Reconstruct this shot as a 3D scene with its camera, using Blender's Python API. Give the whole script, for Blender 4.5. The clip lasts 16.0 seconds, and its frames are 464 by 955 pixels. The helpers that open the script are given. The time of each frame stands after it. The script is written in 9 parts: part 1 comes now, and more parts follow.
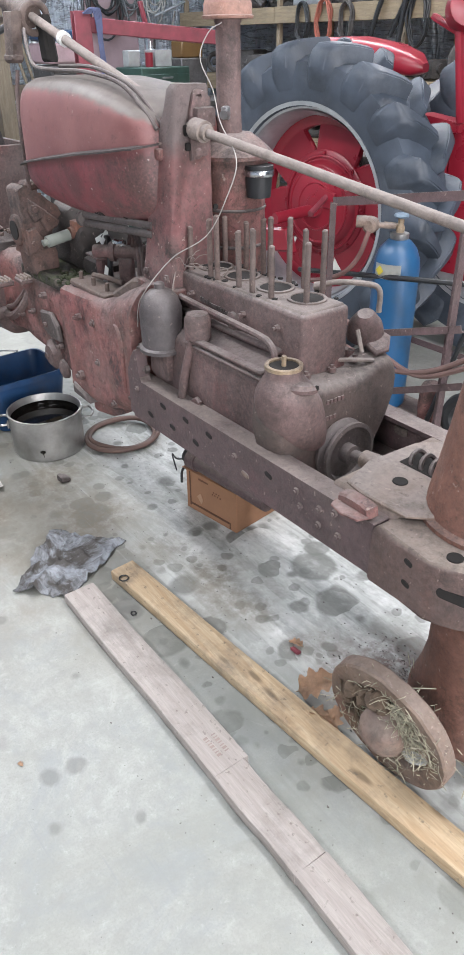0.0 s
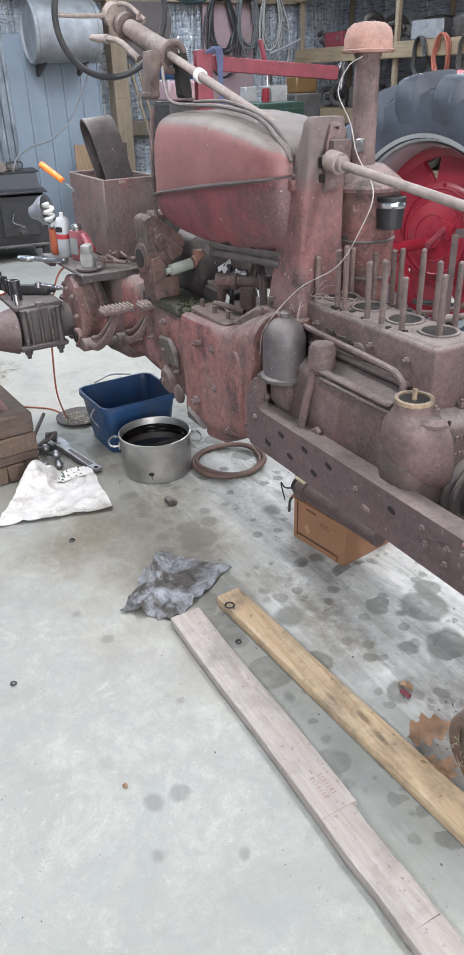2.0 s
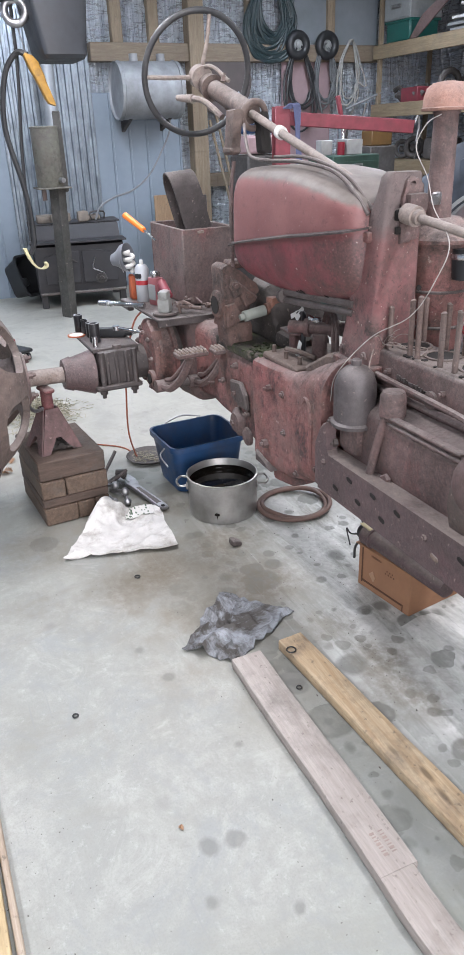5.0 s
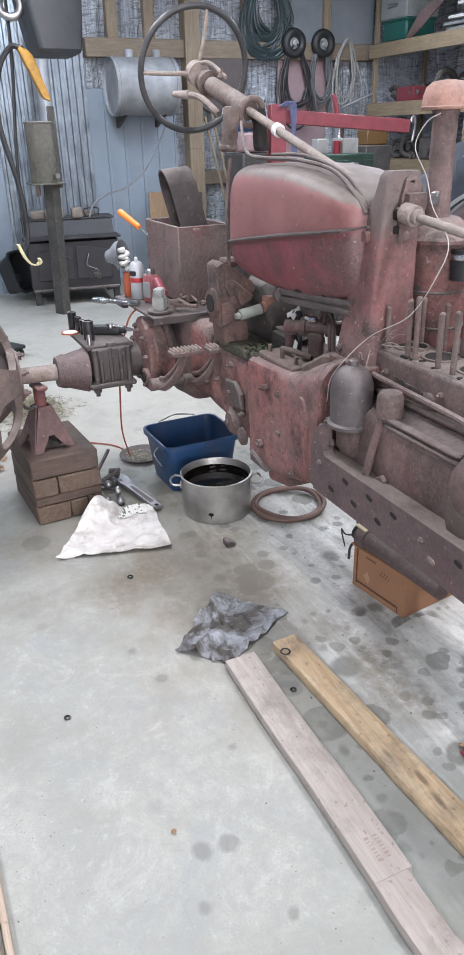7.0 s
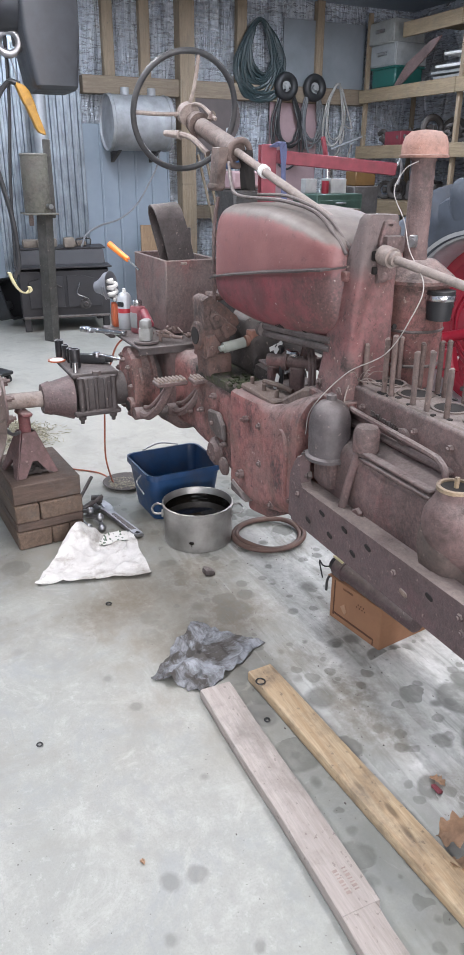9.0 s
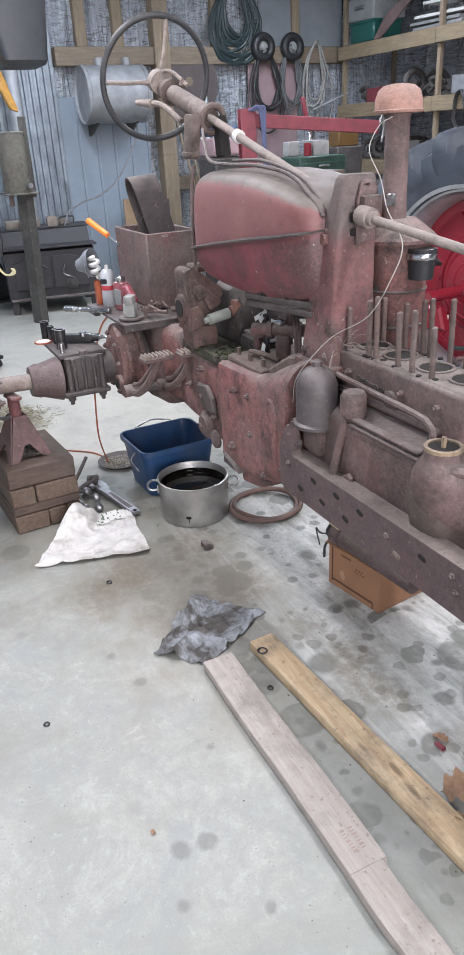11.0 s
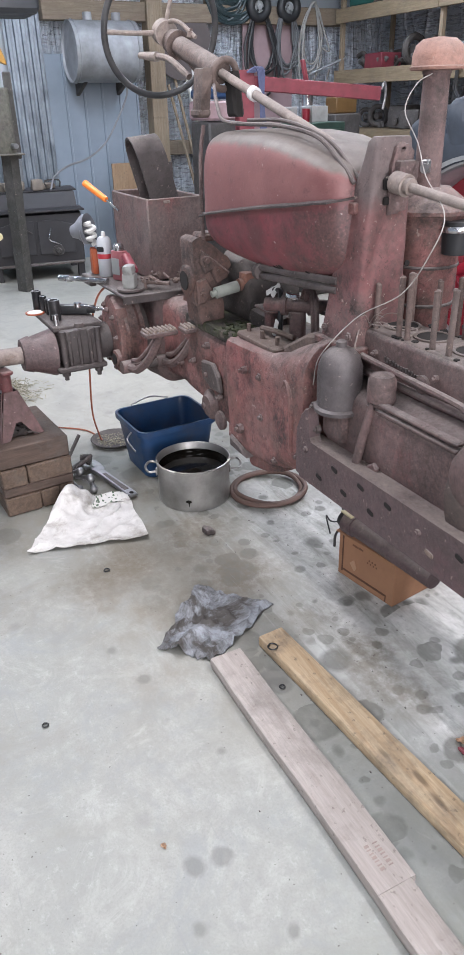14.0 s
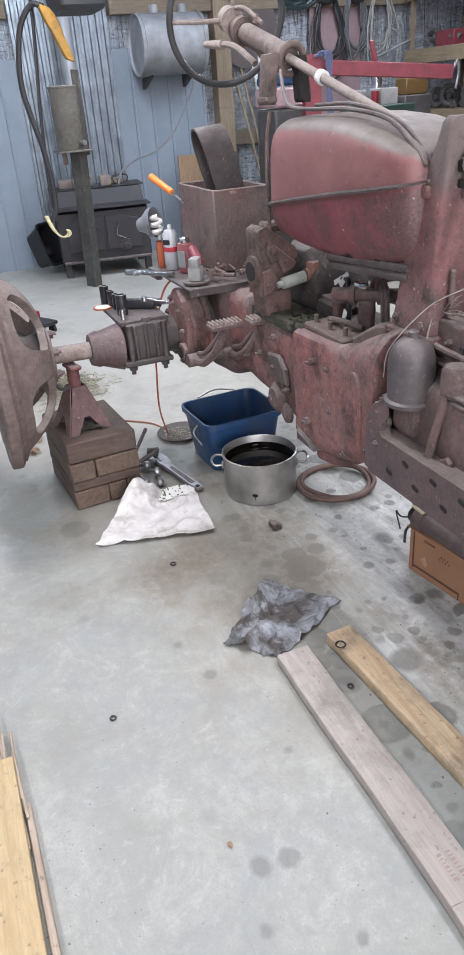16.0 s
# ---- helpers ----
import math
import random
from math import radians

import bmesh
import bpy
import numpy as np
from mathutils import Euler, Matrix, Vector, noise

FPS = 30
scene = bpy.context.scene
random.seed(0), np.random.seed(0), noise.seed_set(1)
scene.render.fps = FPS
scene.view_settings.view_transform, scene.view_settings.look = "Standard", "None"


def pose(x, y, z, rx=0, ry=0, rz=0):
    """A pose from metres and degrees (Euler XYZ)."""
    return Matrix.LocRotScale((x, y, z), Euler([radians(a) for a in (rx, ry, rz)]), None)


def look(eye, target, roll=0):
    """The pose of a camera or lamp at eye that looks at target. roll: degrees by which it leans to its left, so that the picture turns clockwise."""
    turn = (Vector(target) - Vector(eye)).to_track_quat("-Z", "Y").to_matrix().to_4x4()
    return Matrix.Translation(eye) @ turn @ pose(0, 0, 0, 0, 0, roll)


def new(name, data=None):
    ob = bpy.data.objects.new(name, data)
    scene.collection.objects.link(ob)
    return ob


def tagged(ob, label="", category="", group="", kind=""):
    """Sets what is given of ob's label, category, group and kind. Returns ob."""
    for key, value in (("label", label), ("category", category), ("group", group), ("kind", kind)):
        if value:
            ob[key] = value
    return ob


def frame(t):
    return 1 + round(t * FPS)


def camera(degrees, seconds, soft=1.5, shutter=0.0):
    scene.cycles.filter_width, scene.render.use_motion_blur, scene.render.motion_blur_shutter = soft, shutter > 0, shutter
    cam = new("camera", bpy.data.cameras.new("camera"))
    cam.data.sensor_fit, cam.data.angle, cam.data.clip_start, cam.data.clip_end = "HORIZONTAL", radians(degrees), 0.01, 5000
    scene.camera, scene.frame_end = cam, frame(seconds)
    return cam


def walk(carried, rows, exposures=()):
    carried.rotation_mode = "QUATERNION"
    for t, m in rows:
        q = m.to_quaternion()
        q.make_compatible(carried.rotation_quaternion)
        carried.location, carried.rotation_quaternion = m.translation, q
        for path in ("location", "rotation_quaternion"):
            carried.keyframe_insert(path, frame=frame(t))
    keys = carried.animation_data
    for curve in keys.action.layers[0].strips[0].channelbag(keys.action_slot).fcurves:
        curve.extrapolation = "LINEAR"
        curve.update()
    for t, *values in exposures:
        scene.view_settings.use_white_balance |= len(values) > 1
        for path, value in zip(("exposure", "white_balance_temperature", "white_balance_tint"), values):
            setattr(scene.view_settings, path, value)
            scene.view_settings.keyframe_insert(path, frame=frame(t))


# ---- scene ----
cam = camera(35.7, 16.0)
PATH = [
    (0, (1.776, -1.223, 1.578), (0.404, -0.201, 0.541), -0.8),
    (0.5, (1.776, -1.255, 1.588), (0.335, -0.285, 0.594), -1.2),
    (1, (1.752, -1.277, 1.57), (0.25, -0.367, 0.612), -1.6),
    (1.5, (1.735, -1.284, 1.58), (0.207, -0.412, 0.629), -1.7),
    (2, (1.711, -1.285, 1.575), (0.178, -0.439, 0.609), -1.8),
    (2.5, (1.724, -1.291, 1.565), (0.168, -0.468, 0.615), -2.1),
    (3, (1.73, -1.297, 1.569), (0.128, -0.518, 0.66), -2.2),
    (3.5, (1.715, -1.3, 1.579), (0.07, -0.574, 0.703), -1.5),
    (6, (1.723, -1.309, 1.588), (0.065, -0.587, 0.733), -2.3),
    (6.5, (1.71, -1.308, 1.587), (0.054, -0.584, 0.728), -2.1),
    (7, (1.698, -1.306, 1.585), (0.051, -0.568, 0.722), -1.5),
    (7.5, (1.693, -1.306, 1.585), (0.047, -0.57, 0.718), -1.4),
    (8, (1.709, -1.303, 1.589), (0.058, -0.543, 0.757), -1),
    (8.5, (1.726, -1.302, 1.595), (0.071, -0.512, 0.8), -0.4),
    (9, (1.734, -1.298, 1.597), (0.073, -0.511, 0.81), 0.3),
    (11.5, (1.756, -1.246, 1.593), (0.13, -0.504, 0.696), -4.2),
    (12, (1.791, -1.226, 1.626), (0.173, -0.515, 0.69), -4.5),
    (12.5, (1.783, -1.219, 1.597), (0.131, -0.546, 0.692), -4.6),
    (13, (1.62, -1.225, 1.554), (0.102, -0.315, 0.623), -2.6),
    (13.5, (1.574, -1.272, 1.574), (0.068, -0.367, 0.617), -2.2),
    (14, (1.565, -1.286, 1.569), (-0.018, -0.486, 0.644), -1.5),
    (14.5, (1.539, -1.277, 1.565), (-0.078, -0.527, 0.658), -1.6),
    (15, (1.52, -1.274, 1.561), (-0.112, -0.592, 0.628), -2.9),
    (15.5, (1.523, -1.272, 1.563), (-0.112, -0.62, 0.613), -3.9),
    (16, (1.535, -1.273, 1.565), (-0.115, -0.645, 0.626), -4.3),
]
walk(cam, [(t, look(eye, target, roll)) for t, eye, target, roll in PATH], exposures=[(0, 0.10, 6440, 13), (2.5, 0.09, 6440, 13), (3.5, 0.04, 6450, 15), (9, 0.04, 6450, 16), (12.5, -0.02, 6450, 16), (15, -0.06, 6450, 17), (16, -0.06, 6450, 17)])

# ---- light ----
world = bpy.data.worlds.new("sky")
scene.world = world
world.use_nodes = True
_n = world.node_tree.nodes
_sky = _n.new("ShaderNodeTexSky")
_sky.sky_type, _sky.sun_disc = "NISHITA", False
_sky.sun_elevation, _sky.sun_rotation = radians(35), radians(120)
world.node_tree.links.new(_sky.outputs[0], _n["Background"].inputs[0])
_n["Background"].inputs[1].default_value = 0.10


def area_lamp(name, m, sx, sy, watts, color):
    data = bpy.data.lights.new(name, "AREA")
    data.shape, data.size, data.size_y, data.energy, data.color = "RECTANGLE", sx, sy, watts, color
    ob = new(name, data)
    ob.matrix_world = m
    return ob


COOL = (0.97, 0.98, 1.0)
# the tube at (-4.6, 3.0) is added, unseen, to brighten the shelves
TUBES = [(-4.6, 0.4), (-1.6, -0.9), (-1.6, 2.6), (1.6, 0.6), (1.6, -3.2), (-4.6, -3.0), (-4.6, 3.0)]
for _x, _y in TUBES:
    # rear row tinted blue to imitate the haze at the far end
    area_lamp("tube_light", pose(_x, _y, 3.27), 2.3, 0.22, 90 if _x < -4 else 104, (0.78, 0.89, 1.0) if _x < -4 else COOL)
# unseen fill lamp added behind the camera, set in an invented doorway
area_lamp("camera_side_fill", pose(5.9, -1.2, 1.5, 0, 90, 0), 2.9, 3.4, 380, (0.99, 0.99, 1.0))

# ---- mesh helpers ----
TAU = 2 * math.pi
I4 = Matrix.Identity(4)


def B():
    return bmesh.new()


def finish(bm, angle=38):
    me = bpy.data.meshes.new("m")
    bmesh.ops.recalc_face_normals(bm, faces=bm.faces)
    bm.to_mesh(me)
    bm.free()
    for p in me.polygons:
        p.use_smooth = True
    me.set_sharp_from_angle(angle=radians(angle))
    return me


def part(name, bm, material, parent=None, label="", m=None):
    """One mesh object under a thing or part; bm may be a bmesh or a ready mesh."""
    me = finish(bm) if isinstance(bm, bmesh.types.BMesh) else bm
    if material and not me.materials:
        me.materials.append(material)
    ob = new(name, me)
    if parent:
        ob.parent = parent
    if m is not None:
        ob.matrix_local = m
    if label:
        ob["label"] = label
    return ob


def thing(name, label, category, m=None, group="", kind=""):
    ob = new(name)
    ob.empty_display_size = 0.1
    if m is not None:
        ob.matrix_local = m
    return tagged(ob, label, category, group, kind)


def solo(name, bm, material, label, category="", m=None, group="", kind=""):
    return tagged(part(name, bm, material, None, "", m), label, category, group, kind)


def box(bm, c, s, m=I4, bevel=0.004, seg=1):
    """A box of centre c and size s."""
    r = bmesh.ops.create_cube(bm, size=1.0, matrix=m @ Matrix.Translation(c) @ Matrix.Diagonal((*s, 1)))
    if bevel:
        es = list({e for v in r["verts"] for e in v.link_edges})
        bmesh.ops.bevel(bm, geom=es, offset=min(bevel, min(s) * 0.45), segments=seg, affect="EDGES", profile=0.6)
    return bm


def ring_faces(bm, rings, closed=True, cap0=True, cap1=True):
    vs = [[bm.verts.new(p) for p in ring] for ring in rings]
    n = len(vs[0])
    for a, b in zip(vs, vs[1:]):
        for i in range(n if closed else n - 1):
            j = (i + 1) % n
            bm.faces.new((a[i], a[j], b[j], b[i]))
    if cap0:
        bm.faces.new(vs[0][::-1])
    if cap1:
        bm.faces.new(vs[-1])
    return bm


def frame_along(d):
    return Vector(d).to_track_quat("Z", "Y").to_matrix().to_4x4()


def cyl(bm, p0, p1, r0, r1=None, seg=20, cap=True):
    p0, p1 = Vector(p0), Vector(p1)
    r1 = r0 if r1 is None else r1
    q = frame_along(p1 - p0).to_3x3()
    rings = [[p + q @ Vector((r * math.cos(TAU * i / seg), r * math.sin(TAU * i / seg), 0)) for i in range(seg)] for p, r in ((p0, r0), (p1, r1))]
    return ring_faces(bm, rings, cap0=cap, cap1=cap)


def lathe(bm, profile, m=I4, seg=32, cap0=True, cap1=True):
    """Turned round z: profile of (radius, z)."""
    rings = [[m @ Vector((r * math.cos(TAU * i / seg), r * math.sin(TAU * i / seg), z)) for i in range(seg)] for r, z in profile]
    return ring_faces(bm, rings, cap0=cap0, cap1=cap1)


def spline(pts, n=8):
    """Points on a smooth line through pts."""
    pts = [Vector(p) for p in pts]
    if len(pts) < 3:
        return pts
    out, q = [], [2 * pts[0] - pts[1], *pts, 2 * pts[-1] - pts[-2]]
    for a, b, c, d in zip(q, q[1:], q[2:], q[3:]):
        for i in range(n):
            t = i / n
            out.append(0.5 * (2 * b + (c - a) * t + (2 * a - 5 * b + 4 * c - d) * t * t + (3 * b - a - 3 * c + d) * t ** 3))
    return out + [pts[-1]]


def tube(bm, pts, r, seg=8, smooth=8, r1=None):
    pts = spline(pts, smooth) if smooth else [Vector(p) for p in pts]
    up, rings = None, []
    for i, p in enumerate(pts):
        d = (pts[min(i + 1, len(pts) - 1)] - pts[max(i - 1, 0)]).normalized()
        if up is None:
            up = d.orthogonal().normalized()
        up = (up - d * up.dot(d)).normalized()
        side = d.cross(up)
        rr = r if r1 is None else r + (r1 - r) * i / (len(pts) - 1)
        rings.append([p + rr * (math.cos(TAU * k / seg) * up + math.sin(TAU * k / seg) * side) for k in range(seg)])
    return ring_faces(bm, rings)


def torus(bm, R, r, m=I4, seg=40, sub=10, a0=0.0, a1=TAU):
    full = abs(a1 - a0 - TAU) < 1e-6
    n = seg if full else seg + 1
    rings = []
    for i in range(n):
        a = a0 + (a1 - a0) * i / seg
        rings.append([m @ Vector(((R + r * math.cos(TAU * k / sub)) * math.cos(a), (R + r * math.cos(TAU * k / sub)) * math.sin(a), r * math.sin(TAU * k / sub))) for k in range(sub)])
    if full:
        vs = [[bm.verts.new(p) for p in ring] for ring in rings]
        for i in range(n):
            a, b = vs[i], vs[(i + 1) % n]
            for k in range(sub):
                bm.faces.new((a[k], a[(k + 1) % sub], b[(k + 1) % sub], b[k]))
        return bm
    return ring_faces(bm, rings)


def prism(bm, poly, h, m=I4, bevel=0.0, seg=1):
    """A 2D outline raised by h along its z."""
    lo = [bm.verts.new(m @ Vector((x, y, 0))) for x, y in poly]
    hi = [bm.verts.new(m @ Vector((x, y, h))) for x, y in poly]
    n = len(poly)
    fs = [bm.faces.new(lo[::-1]), bm.faces.new(hi)] + [bm.faces.new((lo[i], lo[(i + 1) % n], hi[(i + 1) % n], hi[i])) for i in range(n)]
    if bevel:
        es = list({e for f in fs[:2] for e in f.edges})
        bmesh.ops.bevel(bm, geom=es, offset=bevel, segments=seg, affect="EDGES", profile=0.6)
    return bm


def loft(bm, sections):
    return ring_faces(bm, sections)


def casting(bm, sections, n=88, step=0.022):
    """A loft with an even mesh, so that unevenness is round and not streaked."""
    even = []
    for ring in sections:
        ring = [Vector(p) for p in ring]
        ends = list(zip(ring, ring[1:] + ring[:1]))
        total, out, k, run = sum((b - a).length for a, b in ends), [], 0, 0.0
        for i in range(n):
            at = total * i / n
            while run + (ends[k][1] - ends[k][0]).length < at and k < len(ends) - 1:
                run += (ends[k][1] - ends[k][0]).length
                k += 1
            a, b = ends[k]
            out.append(a.lerp(b, min(1.0, (at - run) / max(1e-9, (b - a).length))))
        even.append(out)
    full = [even[0]]
    for a, b in zip(even, even[1:]):
        m = max(1, math.ceil((b[0] - a[0]).length / step))
        full += [[p.lerp(q, j / m) for p, q in zip(a, b)] for j in range(1, m + 1)]
    return ring_faces(bm, full)


def rrect(w, h, r, n=4, cx=0.0, cy=0.0):
    """A rounded rectangle as points."""
    out = []
    for k, (sx, sy) in enumerate(((1, 1), (-1, 1), (-1, -1), (1, -1))):
        for i in range(n + 1):
            a = math.pi / 2 * (k + i / n)
            out.append((cx + sx * (w / 2 - r) + r * math.cos(a), cy + sy * (h / 2 - r) + r * math.sin(a)))
    return out


def bolt(bm, p, d, r=0.011, h=0.010):
    """A hexagon head at p that stands out along d."""
    d = Vector(d).normalized()
    cyl(bm, p, Vector(p) + d * h, r, r * 0.95, seg=6)
    cyl(bm, Vector(p) + d * h, Vector(p) + d * h * 1.6, r * 0.5, seg=6)
    return bm


def rough_up(bm, amount, scale=9.0, seed=0.0):
    """Casting unevenness."""
    for v in bm.verts:
        v.co += Vector(noise.noise_vector(v.co * scale + Vector((seed, seed, seed)))) * amount
    return bm


# plane of an outline: x-z outline pushed along -y from y0 (towards the camera), and others
def XZ(y0):
    return Matrix.Translation((0, y0, 0)) @ Matrix(((1, 0, 0, 0), (0, 0, 1, 0), (0, 1, 0, 0), (0, 0, 0, 1)))


def YZ(x0):
    return Matrix.Translation((x0, 0, 0)) @ Matrix(((0, 0, 1, 0), (1, 0, 0, 0), (0, 1, 0, 0), (0, 0, 0, 1)))


# ---- materials ----
class Nodes:
    def __init__(self, name):
        self.mat = bpy.data.materials.new(name)
        self.mat.use_nodes = True
        self.t = self.mat.node_tree
        self.p = self.t.nodes["Principled BSDF"]
        geo = self.t.nodes.new("ShaderNodeNewGeometry")
        self.pos, self.nor, self.island = geo.outputs["Position"], geo.outputs["Normal"], geo.outputs["Random Per Island"]

    def put(self, sock, v):
        if hasattr(v, "is_output"):
            self.t.links.new(v, sock)
        else:
            sock.default_value = v

    def noise(self, scale, detail=4.0, rough=0.55, vec=None, dist=0.0, out=0):
        n = self.t.nodes.new("ShaderNodeTexNoise")
        n.inputs["Scale"].default_value, n.inputs["Detail"].default_value = scale, detail
        n.inputs["Roughness"].default_value, n.inputs["Distortion"].default_value = rough, dist
        self.put(n.inputs["Vector"], vec or self.pos)
        return n.outputs[out]

    def voronoi(self, scale, vec=None, feature="F1", rand=1.0, out=0):
        n = self.t.nodes.new("ShaderNodeTexVoronoi")
        n.feature = feature
        n.inputs["Scale"].default_value, n.inputs["Randomness"].default_value = scale, rand
        self.put(n.inputs["Vector"], vec or self.pos)
        return n.outputs[out]

    def scaled(self, s, vec=None, rot=(0, 0, 0), loc=(0, 0, 0)):
        n = self.t.nodes.new("ShaderNodeMapping")
        n.inputs["Scale"].default_value, n.inputs["Rotation"].default_value, n.inputs["Location"].default_value = s, rot, loc
        self.put(n.inputs["Vector"], vec or self.pos)
        return n.outputs[0]

    def ramp(self, fac, *stops):
        n = self.t.nodes.new("ShaderNodeValToRGB")
        e = n.color_ramp.elements
        while len(e) < len(stops):
            e.new(0.5)
        for k, (at, c) in zip(e, stops):
            k.position, k.color = at, (*c, 1) if not isinstance(c, (int, float)) else (c, c, c, 1)
        self.put(n.inputs[0], fac)
        return n.outputs[0]

    def mix(self, fac, a, b, blend="MIX"):
        n = self.t.nodes.new("ShaderNodeMix")
        n.data_type, n.blend_type = "RGBA", blend
        self.put(n.inputs[0], fac)
        for s, v in ((n.inputs[6], a), (n.inputs[7], b)):
            self.put(s, (*v, 1) if isinstance(v, tuple) and len(v) == 3 else v)
        return n.outputs[2]

    def math(self, op, a, b=0.0, clamp=False):
        n = self.t.nodes.new("ShaderNodeMath")
        n.operation, n.use_clamp = op, clamp
        self.put(n.inputs[0], a)
        self.put(n.inputs[1], b)
        return n.outputs[0]

    def axis(self, vec, k):
        n = self.t.nodes.new("ShaderNodeSeparateXYZ")
        self.put(n.inputs[0], vec)
        return n.outputs[k]

    def bump(self, h, strength=0.3, dist=0.01):
        n = self.t.nodes.new("ShaderNodeBump")
        n.inputs["Strength"].default_value, n.inputs["Distance"].default_value = strength, dist
        self.put(n.inputs["Height"], h)
        self.put(self.p.inputs["Normal"], n.outputs[0])

    def done(self, color, rough=0.6, metal=0.0, **more):
        self.put(self.p.inputs["Base Color"], (*color, 1) if isinstance(color, tuple) and len(color) == 3 else color)
        self.put(self.p.inputs["Roughness"], rough)
        self.put(self.p.inputs["Metallic"], metal)
        for k, v in more.items():
            self.put(self.p.inputs[k.replace("_", " ")], v)
        return self.mat


def rusty(name, paint, rust=(0.11, 0.055, 0.04), dust=(0.265, 0.235, 0.22), wear=0.5, dusty=0.5, rough=0.75, grime=0.6, speck=0.4, fresh=None, bump=0.4, head=None, settle=(0.20, 0.85), filth=0.0):
    """Old paint over rust, grime in blotches, pale flecks, dust on what faces up."""
    n = Nodes(name)
    big, mid, fine = n.noise(4.0, 7, 0.7), n.noise(17, 8, 0.75, dist=0.1), n.noise(85, 4, 0.7)
    s = n.math("ADD", n.math("MULTIPLY", big, 0.6), n.math("MULTIPLY", mid, 0.4))
    mask = n.ramp(s, (max(0.0, wear - 0.06), 0.0), (min(1.0, wear + 0.06), 1.0))
    old = n.mix(n.ramp(n.noise(28, 5, 0.65), (0.34, 0.0), (0.66, 1.0)), tuple(c * 0.66 for c in paint), tuple(min(1, c * 1.12) for c in paint))
    rst = n.mix(n.ramp(fine, (0.32, 0.0), (0.70, 1.0)), tuple(c * 0.55 for c in rust), tuple(min(1, c * 1.4) for c in rust))
    col = n.mix(mask, rst, old)
    if fresh:
        spot = n.math("MULTIPLY", n.ramp(n.noise(3.1, 6, 0.65, dist=0.1), (0.55, 0.0), (0.70, 1.0)), n.ramp(n.noise(22, 5, 0.7), (0.36, 0.15), (0.60, 1.0)))
        col = n.mix(n.math("MULTIPLY", spot, 0.65), col, fresh)
    film = n.math("MULTIPLY", n.ramp(n.noise(2.3, 6, 0.65, dist=0.1), (0.50, 0.0), (0.68, 1.0)), 0.4)
    col = n.mix(film, col, tuple(c * 0.62 for c in dust))
    if head:
        ragged = n.math("ADD", n.axis(n.pos, 2), n.math("MULTIPLY", n.math("SUBTRACT", n.noise(14, 6, 0.7), 0.5), 0.10))
        col = n.mix(n.math("MULTIPLY", n.math("DIVIDE", n.math("SUBTRACT", ragged, head[0] - 0.02), 0.04, True), 0.85), col, n.mix(n.ramp(mid, (0.35, 0.0), (0.65, 1.0)), tuple(c * 0.75 for c in head[1]), head[1]))
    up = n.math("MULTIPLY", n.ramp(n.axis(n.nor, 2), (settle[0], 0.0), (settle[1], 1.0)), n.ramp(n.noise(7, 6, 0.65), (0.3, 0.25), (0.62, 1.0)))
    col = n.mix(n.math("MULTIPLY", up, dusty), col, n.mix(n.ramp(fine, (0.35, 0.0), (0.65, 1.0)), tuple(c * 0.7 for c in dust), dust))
    col = n.mix(n.math("MULTIPLY", n.ramp(n.noise(6.0, 9, 0.8, dist=0.15), (0.52 - filth, 0.0), (0.66 - filth, 1.0)), grime), col, (0.034, 0.027, 0.025))
    pits = n.math("MULTIPLY", n.ramp(n.noise(34, 7, 0.8), (0.565, 0.0), (0.64, 1.0)), n.ramp(n.noise(5.0, 4, 0.6), (0.42, 0.15), (0.60, 1.0)))
    col = n.mix(n.math("MULTIPLY", pits, grime), col, (0.040, 0.029, 0.026))
    col = n.mix(n.math("MULTIPLY", n.ramp(n.noise(60, 3, 0.6), (0.66, 0.0), (0.72, 1.0)), speck), col, (0.42, 0.33, 0.29))
    n.bump(n.math("ADD", fine, n.math("MULTIPLY", mid, 2.0)), bump, 0.007)
    return n.done(col, n.ramp(fine, (0.2, rough - 0.15), (0.8, min(1.0, rough + 0.15))))


def plain(name, color, rough=0.5, metal=0.0, vary=0.25, scale=12.0, bump=0.12, dirt=0.0, dirt_color=(0.06, 0.05, 0.04)):
    """A painted or moulded surface with mottling, grime and fine relief."""
    n = Nodes(name)
    a, f = n.noise(scale, 5, 0.6), n.noise(scale * 9, 3, 0.6)
    col = n.mix(n.ramp(a, (0.3, 0.0), (0.7, 1.0)), tuple(c * (1 - vary) for c in color), tuple(min(1, c * (1 + vary * 0.5)) for c in color))
    if dirt:
        col = n.mix(n.math("MULTIPLY", n.ramp(n.noise(scale * 0.45, 6, 0.7), (0.48, 0.0), (0.68, 1.0)), dirt), col, dirt_color)
    n.bump(f, bump, 0.004)
    return n.done(col, n.ramp(a, (0.3, max(0.02, rough - 0.08)), (0.7, min(1.0, rough + 0.1))), metal)


